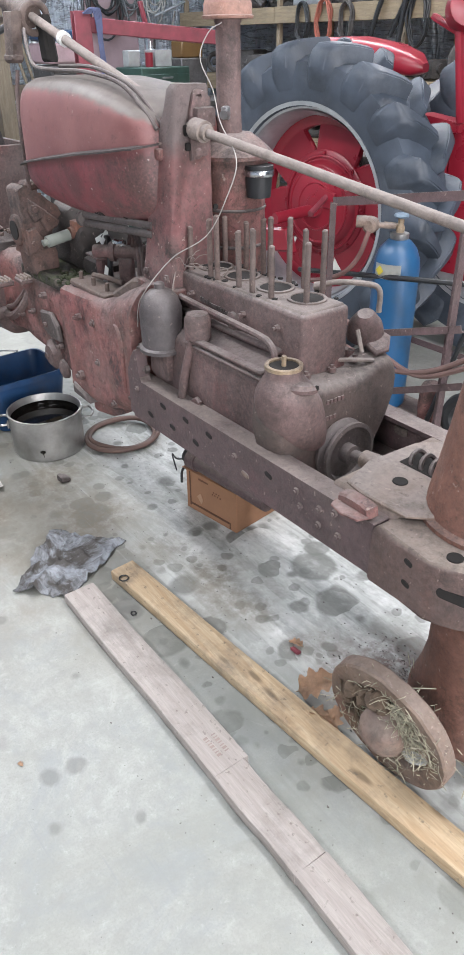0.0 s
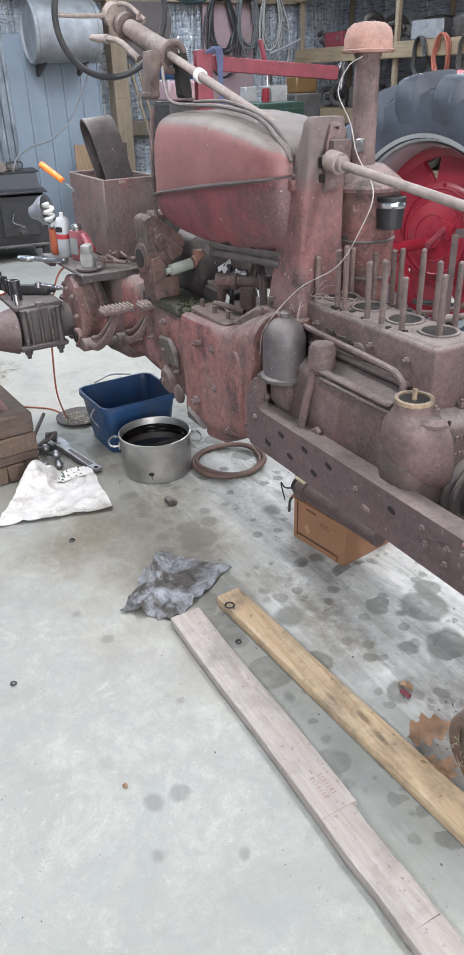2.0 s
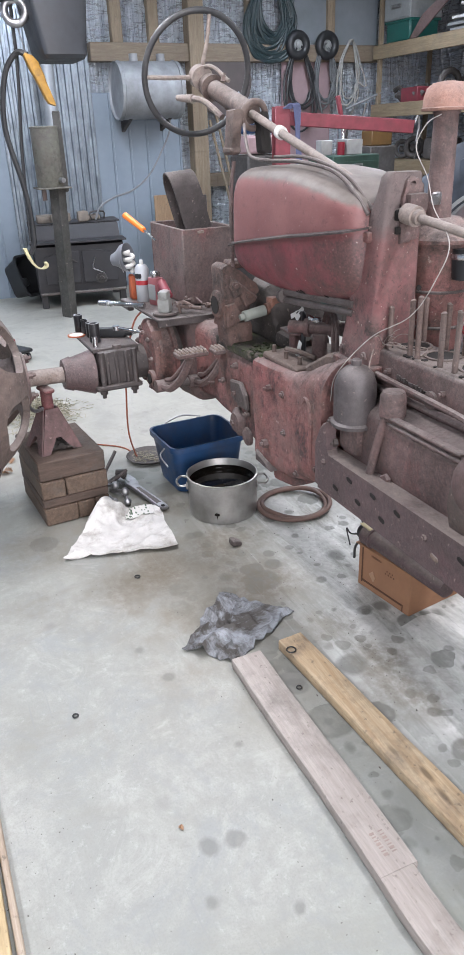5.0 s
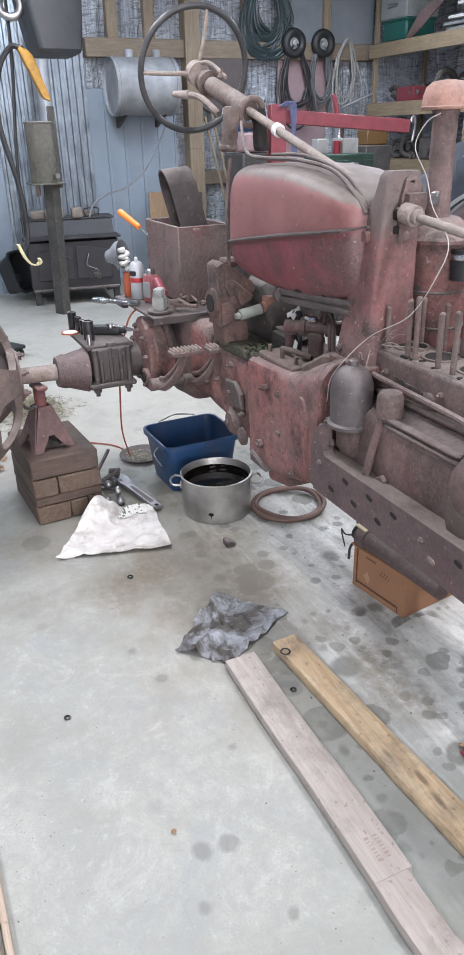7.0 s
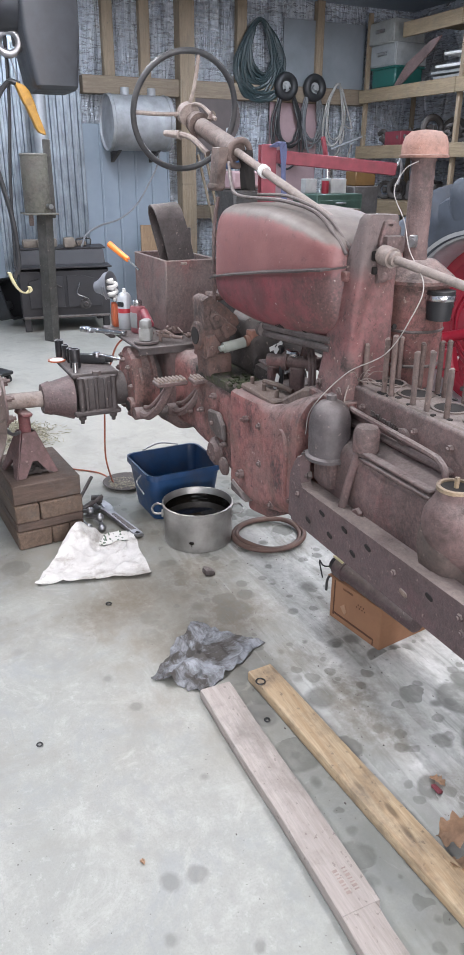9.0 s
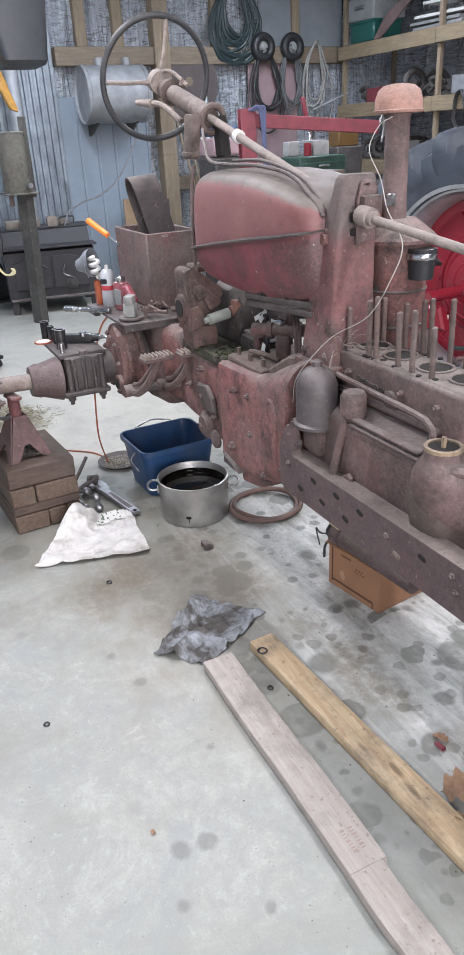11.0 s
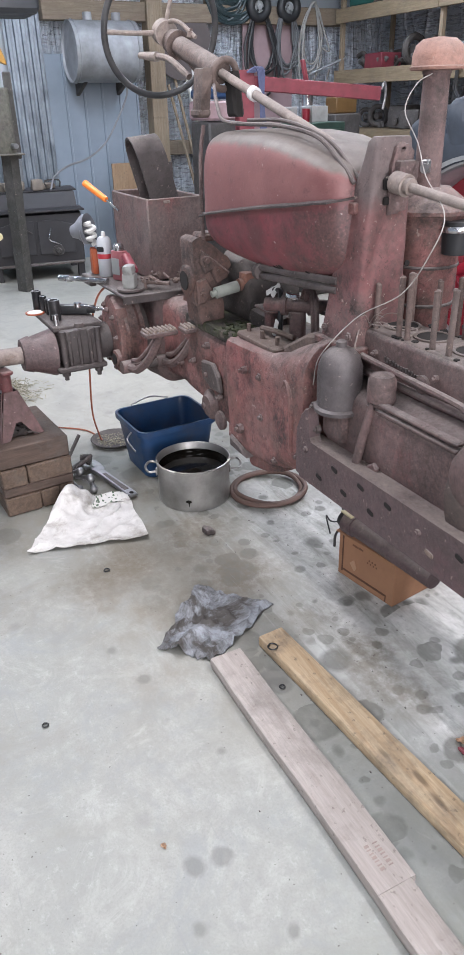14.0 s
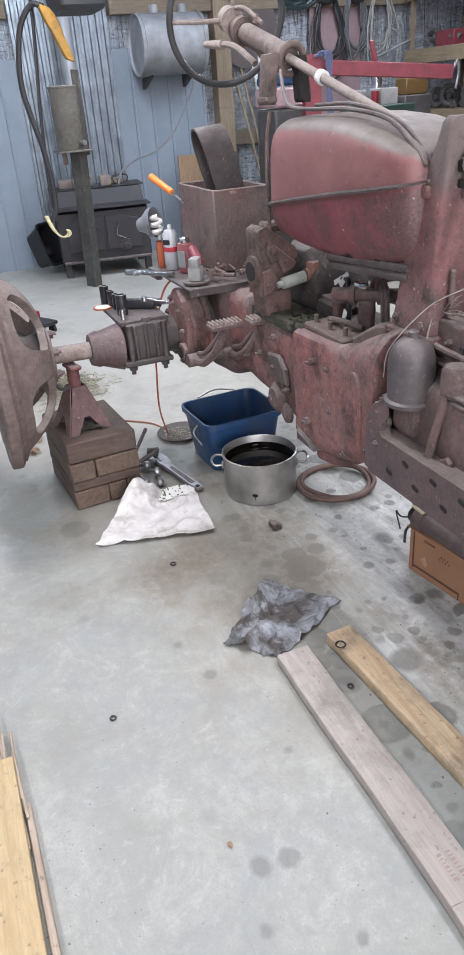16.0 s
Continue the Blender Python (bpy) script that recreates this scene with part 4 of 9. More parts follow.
for _x, _z in ((1.05, 0.655), (1.05, 0.60)):
    tpart("bolster_hole", slot((_x, -0.233, _z), (1, 0, -0.3), 0.022, 0.012), SHADE_BLACK, "", bolster)
tpart("bolster_hole", cyl(B(), (1.125, -0.186, 0.685), (1.125, -0.186, 0.6925), 0.017, seg=20), SHADE_BLACK, "", bolster)
tpart("bolster_hole", cyl(B(), (0.88, -0.075, 0.70), (0.88, -0.075, 0.7115), 0.018, seg=20), SHADE_BLACK, "", bolster)
tpart("bolster_opening", box(B(), (0.875, 0.03, 0.708), (0.12, 0.075, 0.006), pose(0, 0, 0), 0.003), SHADE_BLACK, "", bolster)
bm = B()
for _k in range(3):
    torus(bm, 0.028, 0.006, Matrix.Translation((0.845 + 0.03 * _k, 0.03, 0.708)) @ pose(0, 0, 0, 0, 70), 16, 6)
tpart("worm_coil", bm, DARK, "", bolster)
bm = prism(B(), [(-0.05, 0), (-0.045, 0.022), (-0.02, 0.028), (0, 0.018), (0.02, 0.028), (0.045, 0.022), (0.05, 0)], 0.035, Matrix.Translation((0.885, -0.20, 0.700)) @ pose(0, 0, 0, 90, 0, 0), bevel=0.005)
prism(bm, [(-0.05, -0.035), (0.05, -0.035), (0.04, -0.06), (0.0, -0.07), (-0.04, -0.06)], 0.008, Matrix.Translation((0.885, -0.20, 0.700)), 0.002)
tpart("bracket", bm, RED_OLD, "small faded red bracket", bolster)
bm = lathe(B(), [(0.176, 0.69), (0.176, 0.700), (0.160, 0.704), (0.157, 0.73), (0.147, 0.80), (0.136, 0.88), (0.120, 1.0), (0.106, 1.12), (0.115, 1.15), (0.115, 1.26), (0.06, 1.30)], Matrix.Translation((1.085, 0.02, 0)), 36)
rough_up(bm, 0.002)
tpart("steering_pedestal", bm, ORANGE_RUST, "tapered rust brown steering pedestal")
bm = lathe(B(), [(0.16, 0.05), (0.185, 0.08), (0.190, 0.12), (0.170, 0.18), (0.158, 0.26), (0.155, 0.42), (0.165, 0.56)], Matrix.Translation((1.12, 0.06, 0)), 40)
box(bm, (1.16, 0.08, 0.11), (0.30, 0.22, 0.11), bevel=0.04, seg=2)
rough_up(bm, 0.008, 9)
tpart("lower_bolster", bm, ORANGE_RUST, "rust brown lower bolster reaching to the floor")
bm = cyl(B(), (1.10, 0.06, 0.0), (1.10, 0.06, 0.12), 0.09, 0.10, 20)
tpart("support_foot", bm, DARK)

# upright hood support tower behind the block
TX = 0.005
bm = B()
secs = []
for _z, _xr, _y0, _y1, _r in ((0.955, -0.160, -0.113, 0.046, 0.008), (1.135, -0.130, -0.101, 0.044, 0.008), (1.33, -0.084, -0.087, 0.042, 0.010), (1.43, -0.052, -0.078, 0.042, 0.012), (1.472, -0.044, -0.074, 0.042, 0.016), (1.484, -0.036, -0.064, 0.034, 0.014)):
    secs.append([Vector((x, y, _z)) for x, y in rrect(TX - _xr, _y1 - _y0, _r, 3, (TX + _xr) / 2, (_y0 + _y1) / 2)])
casting(bm, secs)
rough_up(bm, 0.003, 14)
tower = tpart("hood_support", bm, RED_TOWER, "tall tapered red cast support with a dusty top")
bm = B()
box(bm, (TX + 0.016, 0.004, 1.405), (0.040, 0.062, 0.05), bevel=0.010, seg=2)
prism(bm, [(-0.034, 1.30), (0.020, 1.31), (0.034, 1.36), (0.034, 1.45), (0.012, 1.468), (-0.022, 1.462), (-0.034, 1.42)], 0.016, YZ(TX - 0.002), bevel=0.005, seg=2)
lathe(bm, [(0.017, 0), (0.016, 0.012), (0.008, 0.018)], Matrix.Translation((TX, -0.012, 1.318)) @ pose(0, 0, 0, 0, 90), 14)
lathe(bm, [(0.018, 0), (0.018, 0.01), (0.009, 0.014)], Matrix.Translation((TX, -0.005, 1.455)) @ pose(0, 0, 0, 0, 90), 14)
tpart("shaft_bracket", bm, BROWN, "", tower)
# black blocks paint the shade in the bracket's gaps
tpart("bracket_gap", box(B(), (TX + 0.004, -0.035, 1.375), (0.012, 0.03, 0.028), bevel=0.003), SHADE_BLACK, "", tower)
tpart("bracket_gap", box(B(), (TX + 0.004, -0.03, 1.335), (0.012, 0.035, 0.02), bevel=0.003), SHADE_BLACK, "", tower)
tpart("bolt_hole", cyl(B(), (TX - 0.002, 0.05, 1.17), (TX + 0.003, 0.05, 1.17), 0.008, seg=10), SHADE_BLACK, "", tower)
tpart("bolt_hole", cyl(B(), (-0.11, -0.106, 1.09), (-0.11, -0.101, 1.09), 0.007, seg=10), SHADE_BLACK, "", tower)
bolts("tower_bolt", BROWN, tower, [(-0.135, -0.109, 0.985, 0.012), (-0.02, -0.109, 0.985, 0.012)], (0, -1, 0), 0.008)
tpart("tower_foot", box(B(), (-0.075, -0.03, 0.948), (0.20, 0.19, 0.026), bevel=0.006), RED_OLD, "", tower)
bm = box(B(), (-0.070, -0.090, 1.315), (0.055, 0.018, 0.03), bevel=0.004)
tpart("lug", bm, RED_OLD, "", tower)

# steering shaft: front rod, rear column, wheel
bm = cyl(B(), (-0.03, -0.032, 1.388), (1.02, 0.0, 1.25), 0.0118, seg=16)
cyl(bm, (0.03, -0.03, 1.381), (0.075, -0.029, 1.375), 0.027, seg=20)
cyl(bm, (0.075, -0.029, 1.375), (0.09, -0.028, 1.373), 0.020, seg=20)
tpart("steering_rod", bm, SHAFT, "long dusty steering rod running forward")
COL0, COL1 = Vector((-0.02, -0.02, 1.385)), Vector((-1.46, 0.0, 1.80))
cd = (COL1 - COL0).normalized()
bm = cyl(B(), COL0, COL0 + cd * 0.98, 0.0145, seg=16)
cyl(bm, COL0 + cd * 0.735, COL0 + cd * 0.76, 0.021, seg=16)
column = tpart("steering_column", bm, SHAFT, "dusty steering shaft")
tpart("column_band", cyl(B(), COL0 + cd * 0.728, COL0 + cd * 0.750, 0.022, seg=18), WHITE, "pale tape band", column)
bm = cyl(B(), COL0 + cd * 0.99, COL0 + cd * 1.34, 0.038, 0.034, 24)
cyl(bm, COL0 + cd * 1.36, COL0 + cd * 1.44, 0.050, 0.040, 24)
bolt(bm, COL0 + cd * 1.30 + Vector((0.0, 0.02, 0.036)), (0, 0.3, 1), 0.012, 0.02)
tpart("column_tube", bm, BRK, "", column)
bm = B()
c0 = COL0 + cd * 0.965
torus(bm, 0.046, 0.012, Matrix.Translation(c0) @ frame_along(cd), 28, 10)
prism(bm, [(-0.04, 0.02), (0.032, 0.02), (0.0, -0.12), (-0.075, -0.12)], 0.040, Matrix.Translation((c0.x, c0.y - 0.055, c0.z)) @ pose(0, 0, 0, 90), bevel=0.012, seg=2)
box(bm, (c0.x - 0.04, c0.y - 0.075, c0.z - 0.115), (0.09, 0.045, 0.032), bevel=0.010)
rough_up(bm, 0.002)
tpart("column_bracket", bm, BRK, "dusty cast bracket that carries the column")
tpart("bracket_plate", prism(B(), [(-0.03, 0.02), (0.03, 0.02), (0.06, -0.12), (-0.01, -0.12)], 0.04, Matrix.Translation((c0.x, c0.y + 0.05, c0.z - 0.01)) @ pose(0, 0, 0, 90), bevel=0.01), SHADE_BLACK, "dark box behind the bracket")
wm = Matrix.Translation(COL0 + cd * 1.47 + Vector((0, -0.025, 0.025))) @ frame_along(cd)
bm = torus(B(), 0.228, 0.0125, wm, 64, 12)
wheel = tpart("steering_wheel", bm, WHEEL_RUBBER, "worn black steering wheel rim")
bm = B()
_wu = (Vector((0, 0, 1)) - cd * cd.z).normalized()
_wr = Vector((0, 1, 0)) - cd * cd.y
_wc = wm.translation
for _a in (radians(10), radians(132), radians(268)):
    _d = _wu * math.cos(_a) + _wr * math.sin(_a)
    tube(bm, [_wc + _d * 0.03 - cd * 0.03, _wc + _d * 0.13 - cd * 0.03, _wc + _d * 0.224], 0.0085, 8, 5)
lathe(bm, [(0.045, -0.06), (0.045, -0.015), (0.03, 0.0)], wm, 20)
tpart("wheel_spider", bm, SHAFT, "dusty metal spokes", wheel)
bm = tube(B(), [c0 + Vector((-0.22, -0.03, 0.0)), c0 + Vector((-0.34, -0.05, 0.06)), c0 + Vector((-0.46, -0.06, 0.08))], 0.012, 8)
tube(bm, [c0 + Vector((-0.30, 0.04, 0.13)), c0 + Vector((-0.40, 0.0, 0.19)), c0 + Vector((-0.5, -0.06, 0.15))], 0.008, 8)
cyl(bm, c0 + Vector((-0.44, -0.06, 0.075)), c0 + Vector((-0.54, -0.09, 0.085)), 0.018, 0.012, 12)
tpart("throttle_lever", bm, SHAFT, "throttle lever under the wheel")

# fuel tank
FLANGE = rusty("bare_seam_iron", (0.050, 0.038, 0.037), rust=(0.034, 0.027, 0.026), wear=0.5, dusty=0.0, grime=0.5, speck=0.2)


def seam(x):
    t = max(0.0, min(1.0, (x + 0.90) / 0.86))
    return 1.205 + 0.135 * t ** 0.8


def tank_half(x):
    k = ((-0.805, 0.140), (-0.802, 0.155), (-0.792, 0.170), (-0.772, 0.179), (-0.74, 0.184), (-0.60, 0.187), (-0.42, 0.184), (-0.25, 0.174), (-0.15, 0.160), (-0.10, 0.146), (-0.075, 0.120), (-0.064, 0.08))
    for (a, p), (b, q) in zip(k, k[1:]):
        if x <= b:
            return p + (q - p) * max(0.0, (x - a) / (b - a))
    return k[-1][1]


bm = B()
secs = []
for _x, _z0, _z1 in ((-0.805, 1.150, 1.425), (-0.802, 1.135, 1.445), (-0.792, 1.120, 1.465), (-0.772, 1.106, 1.480), (-0.74, 1.096, 1.487), (-0.68, 1.088, 1.490), (-0.60, 1.082, 1.491), (-0.45, 1.078, 1.490), (-0.32, 1.084, 1.482), (-0.20, 1.096, 1.458), (-0.12, 1.110, 1.428), (-0.09, 1.120, 1.412), (-0.075, 1.14, 1.395), (-0.064, 1.18, 1.372)):
    zc, hw, ring_ = seam(_x), tank_half(_x), []
    for k in range(56):
        a = TAU * k / 56
        c, s_ = math.cos(a), math.sin(a)
        e = 0.40 if s_ > 0 else 0.74
        ring_.append(Vector((_x, hw * math.copysign(abs(c) ** e, c), zc + ((_z1 - zc) if s_ > 0 else (zc - _z0)) * math.copysign(abs(s_) ** e, s_))))
    secs.append(ring_)
loft(bm, secs)
rough_up(bm, 0.003, 5)
tank = tpart("fuel_tank", bm, RED_TANK, "large faded red fuel tank with a rusty lower half")
for _s in (-1, 1):
    bm = B()
    secs = []
    for x in [-0.845 + 0.785 * k / 24 for k in range(25)]:
        y0, y1, z = _s * (tank_half(x) - 0.012), _s * (max(tank_half(x), 0.150) + 0.024 + 0.006 * noise.noise((x * 9, 0, 2))), seam(x) + 0.003 * noise.noise((x * 7, 1, 0))
        secs.append([Vector((x, y0, z)), Vector((x, y1, z - 0.007)), Vector((x, y1, z - 0.002)), Vector((x, y0, z + 0.006))])
    loft(bm, secs)
    tpart("tank_flange", bm, FLANGE, "thin dark seam flange round the tank", tank)
tpart("tank_lip", box(B(), (-0.823, 0, seam(-0.82) + 0.001), (0.045, 0.32, 0.006), bevel=0.002), FLANGE, "", tank)
for _x, _a, _l in ((-0.42, 236, 0.045), (-0.37, 232, 0.02), (-0.25, 238, 0.028), (-0.20, 240, 0.015)):
    _zc, _hw = seam(_x), tank_half(_x)
    c, s_ = math.cos(radians(_a)), math.sin(radians(_a))
    _p = Vector((_x, -_hw * abs(c) ** 0.80, _zc - (_zc - (1.080 if _x < -0.3 else 1.092)) * abs(s_) ** 0.80))
    # black slivers paint the shade inside the rusted holes
    bm = prism(B(), [(-_l, -0.010), (-_l * 0.5, 0.012), (0, 0.0), (_l * 0.4, 0.016), (_l, 0.006), (_l * 0.6, -0.012)], 0.010, Matrix.Translation(_p + Vector((0, 0.004, 0.004))) @ pose(0, 0, 0, 140))
    tpart("rust_hole", bm, SHADE_BLACK, "black patch painting a hole rusted through the tank bottom", tank)
bm = B()
for _dz in (0.0, -0.026):
    cyl(bm, (-0.50, -0.122, 1.095 + _dz), (-0.10, -0.100, 1.120 + _dz), 0.011, seg=10)
cyl(bm, (-0.535, -0.123, 1.078), (-0.50, -0.122, 1.081), 0.012, seg=12)
cyl(bm, (-0.51, -0.122, 1.081), (-0.49, -0.122, 1.083), 0.026, seg=12)
tpart("tank_support", bm, DARK, "pair of rods under the tank", tank)
bm = tube(B(), [(-0.90, -0.07, 1.62), (-0.82, -0.10, 1.56), (-0.74, -0.12, 1.518), (-0.60, -0.125, 1.508), (-0.40, -0.115, 1.506), (-0.22, -0.105, 1.482), (-0.12, -0.10, 1.43), (-0.06, -0.09, 1.375)], 0.0062, 8)
tube(bm, [(-0.70, -0.05, 1.515), (-0.45, -0.06, 1.515), (-0.2, -0.075, 1.47), (-0.06, -0.075, 1.385)], 0.0055, 8)
tpart("linkage_rod", bm, DARK, "bent dusty rods over the tank")
bm = tube(B(), [(-0.93, -0.10, 1.50), (-0.92, -0.12, 1.40), (-0.885, -0.14, 1.25), (-0.88, -0.14, 1.12)], 0.0075, 8)
tpart("linkage_rod", bm, BROWN, "thin rod down beside the tank")

# air cleaner and its stack on the far side
AX, AY = -0.055, 0.165
bm = lathe(B(), [(0.075, 0.93), (0.082, 0.94), (0.082, 1.02), (0.088, 1.03), (0.088, 1.05), (0.092, 1.06), (0.092, 1.25), (0.098, 1.262), (0.104, 1.285), (0.118, 1.288), (0.118, 1.298), (0.10, 1.315), (0.06, 1.345), (0.05, 1.352)], Matrix.Translation((AX, AY, 0)), 36)
cleaner = tpart("air_cleaner", bm, RED_OLD, "faded red canister of the air cleaner")
bm = B()
for _z in (1.045, 1.15):
    torus(bm, 0.091, 0.005, Matrix.Translation((AX, AY, _z)), 36, 8)
tpart("cleaner_band", bm, DARK, "", cleaner)
SX_, SY_ = AX - 0.012, AY - 0.008
bm = lathe(B(), [(0.038, 1.34), (0.035, 1.40), (0.034, 1.62), (0.037, 1.62), (0.037, 1.634)], Matrix.Translation((SX_, SY_, 0)), 28)
tpart("intake_pipe", bm, BROWN, "rust brown intake pipe", cleaner)
bm = cyl(B(), (AX + 0.012, AY - 0.035, 1.402), (AX + 0.035, AY - 0.062, 1.402), 0.012, seg=12)
box(bm, (AX + 0.0, AY - 0.034, 1.405), (0.045, 0.016, 0.035), pose(0, 0, 0), 0.004)
tpart("clamp_bolt", bm, STEEL, "shiny clamp bolt", cleaner)
bm = lathe(B(), [(0.034, 1.628), (0.068, 1.629), (0.071, 1.635), (0.066, 1.638), (0.065, 1.662), (0.058, 1.684), (0.042, 1.697), (0.015, 1.701)], Matrix.Translation((SX_, SY_, 0)), 36)
tpart("stack_cap", bm, CAP, "rounded rusty orange rain cap", cleaner)
bm = cyl(B(), (AX + 0.11, AY + 0.005, 1.19), (AX + 0.11, AY + 0.005, 1.275), 0.035, 0.042, 20)
elbow = tpart("rubber_elbow", bm, BLACK, "black rubber hose stub", cleaner)
tpart("hose_clamp", lathe(B(), [(0.0425, 1.247), (0.044, 1.249), (0.044, 1.262), (0.0425, 1.264)], Matrix.Translation((AX + 0.11, AY + 0.005, 0)), 20, False, False), CHROME, "bright hose clamp", elbow)

# fuel filter and its pipe on the near side
FX, FY = 0.022, -0.165
bm = lathe(B(), [(0.045, 0.792), (0.070, 0.796), (0.071, 0.806), (0.062, 0.812), (0.063, 0.90), (0.061, 0.925), (0.052, 0.952), (0.034, 0.970), (0.018, 0.976), (0.015, 0.978), (0.015, 0.992), (0.008, 0.997)], Matrix.Translation((FX, FY, 0)), 36)
rough_up(bm, 0.0015, 12)
filt = tpart("oil_filter", bm, rusty("dark_filter_bowl", (0.082, 0.071, 0.073), rust=(0.06, 0.05, 0.05), wear=0.5, dusty=0.25, rough=0.5, grime=0.4, speck=0.3, bump=0.25), "dark rusty bell shaped oil filter")
bm = box(B(), (FX, FY + 0.02, 0.755), (0.10, 0.085, 0.10), bevel=0.02, seg=2)
rough_up(bm, 0.004, 14)
tpart("filter_base", bm, BROWN, "", filt)
bolts("filter_bolt", DARK, filt, [(_x, -0.19, _z, 0.015) for _x, _z in ((-0.05, 0.785), (-0.06, 0.745), (-0.035, 0.72))], (0, -1, 0), 0.014)
bm = lathe(B(), [(0.030, 0.866), (0.038, 0.870), (0.037, 0.925), (0.030, 0.938), (0.010, 0.942)], Matrix.Translation((0.175, -0.142, 0)), 18)
box(bm, (0.175, -0.142, 0.860), (0.060, 0.050, 0.014), bevel=0.004)
bolt(bm, (0.200, -0.16, 0.853), (0, 0, -1), 0.008, 0.010)
bolt(bm, (0.155, -0.163, 0.853), (0, 0, -1), 0.008, 0.010)
tube(bm, [(0.168, -0.158, 0.86), (0.158, -0.178, 0.77), (0.145, -0.192, 0.665)], 0.0125, 10)
tpart("dipstick_tube", bm, BROWN, "slanted rusty tube with a square head")

# clutch housing, gearbox case, rear housing
bm = B()
secs = []
for _x, _z0, _z1, _hw, _r in ((-0.085, 0.53, 0.945, 0.20, 0.10), (-0.095, 0.515, 0.952, 0.208, 0.11), (-0.13, 0.505, 0.950, 0.208, 0.11), (-0.20, 0.485, 0.920, 0.198, 0.09), (-0.29, 0.462, 0.872, 0.184, 0.06), (-0.37, 0.448, 0.848, 0.179, 0.035), (-0.46, 0.442, 0.838, 0.178, 0.022), (-0.645, 0.444, 0.836, 0.178, 0.018), (-0.660, 0.452, 0.828, 0.170, 0.018)):
    secs.append([Vector((_x, y, z)) for y, z in rrect(2 * _hw, _z1 - _z0, _r, 6, 0.0, (_z0 + _z1) / 2)])
casting(bm, secs)
tube(bm, [(-0.16, -0.196, 0.60), (-0.165, -0.20, 0.72), (-0.20, -0.19, 0.80), (-0.25, -0.178, 0.78), (-0.27, -0.172, 0.70)], 0.014, 8)
rough_up(bm, 0.005, 7)
bell = tpart("clutch_housing", bm, RED_OLD, "faded red clutch housing casting")
bm = casting(B(), [[Vector((x, y, z)) for y, z in rrect(2 * h, 0.45, 0.105, 6, 0.0, 0.733)] for x, h in ((-0.084, 0.206), (-0.087, 0.213), (-0.112, 0.214), (-0.118, 0.208))], 110, 0.012)
tpart("housing_flange", rough_up(bm, 0.003, 11), RED_OLD, "chipped flange where the housing meets the engine", bell)
bolts("flange_bolt", BROWN, bell, [(-0.120, -0.198, 0.66, 0.010), (-0.120, -0.193, 0.86, 0.010)], (-1, 0, 0), 0.014)
tpart("housing_hole", cyl(B(), (-0.20, -0.186, 0.585), (-0.202, -0.194, 0.585), 0.010, seg=12), SHADE_BLACK, "", bell)
bm = prism(B(), [(-0.545, 0.50), (-0.17, 0.56), (-0.20, 0.51), (-0.29, 0.455), (-0.40, 0.398), (-0.53, 0.372), (-0.545, 0.39)], 0.26, XZ(-0.150), bevel=0.012)
tpart("housing_foot", bm, RED_OLD, "", bell)
bolts("housing_bolt", BROWN, bell, [(-0.30, -0.172, 0.50, 0.014), (-0.40, -0.168, 0.62, 0.014), (-0.41, -0.168, 0.76, 0.014), (-0.115, -0.20, 0.60, 0.014)], (0, -1, 0), 0.014)
bm = prism(B(), [(-0.36, 0.835), (-0.12, 0.92), (-0.12, 0.962), (-0.22, 0.945), (-0.36, 0.868)], 0.24, XZ(-0.12), bevel=0.01)
tpart("housing_top", bm, DECKTOP, "", bell)

bm = B()
secs = []
for _x, _z0, _z1, _hw, _r in ((-0.56, 0.46, 0.80, 0.15, 0.02), (-0.65, 0.46, 0.80, 0.152, 0.03), (-0.70, 0.465, 0.80, 0.152, 0.03), (-0.90, 0.49, 0.80, 0.152, 0.04), (-1.15, 0.52, 0.84, 0.16, 0.05), (-1.25, 0.51, 0.86, 0.18, 0.06)):
    secs.append([Vector((_x, y, z)) for y, z in rrect(2 * _hw, _z1 - _z0, _r, 5, 0.0, (_z0 + _z1) / 2)])
casting(bm, secs)
rough_up(bm, 0.004, 8)
gear = tpart("gearbox_case", bm, RED_OLD, "long faded red gearbox case")
bolts("case_bolt", BROWN, gear, [(_x, -0.179 if _x > -0.69 else -0.160, _z, _r) for _x, _z, _r in ((-0.50, 0.76, 0.013), (-0.536, 0.53, 0.018), (-0.822, 0.645, 0.018), (-0.845, 0.51, 0.026), (-0.828, 0.755, 0.014), (-0.73, 0.58, 0.012), (-0.96, 0.66, 0.012), (-1.08, 0.62, 0.012))], (0, -1, 0), 0.018)
bm = prism(B(), [(-0.87, 0.69), (-0.78, 0.70), (-0.73, 0.66), (-0.72, 0.60), (-0.79, 0.595), (-0.86, 0.62)], 0.022, XZ(-0.178), bevel=0.006)
rough_up(bm, 0.003, 20)
tpart("side_cover", bm, DARK, "black greasy side plate", gear)
bm = lathe(B(), [(0.062, 0), (0.060, 0.014), (0.045, 0.022), (0.040, 0.030), (0.02, 0.032)], Matrix.Translation((-0.83, -0.15, 0.515)) @ pose(0, 0, 0, 90), 22)
lathe(bm, [(0.04, 0), (0.038, 0.012), (0.02, 0.02)], Matrix.Translation((-0.755, -0.15, 0.475)) @ pose(0, 0, 0, 90), 18)
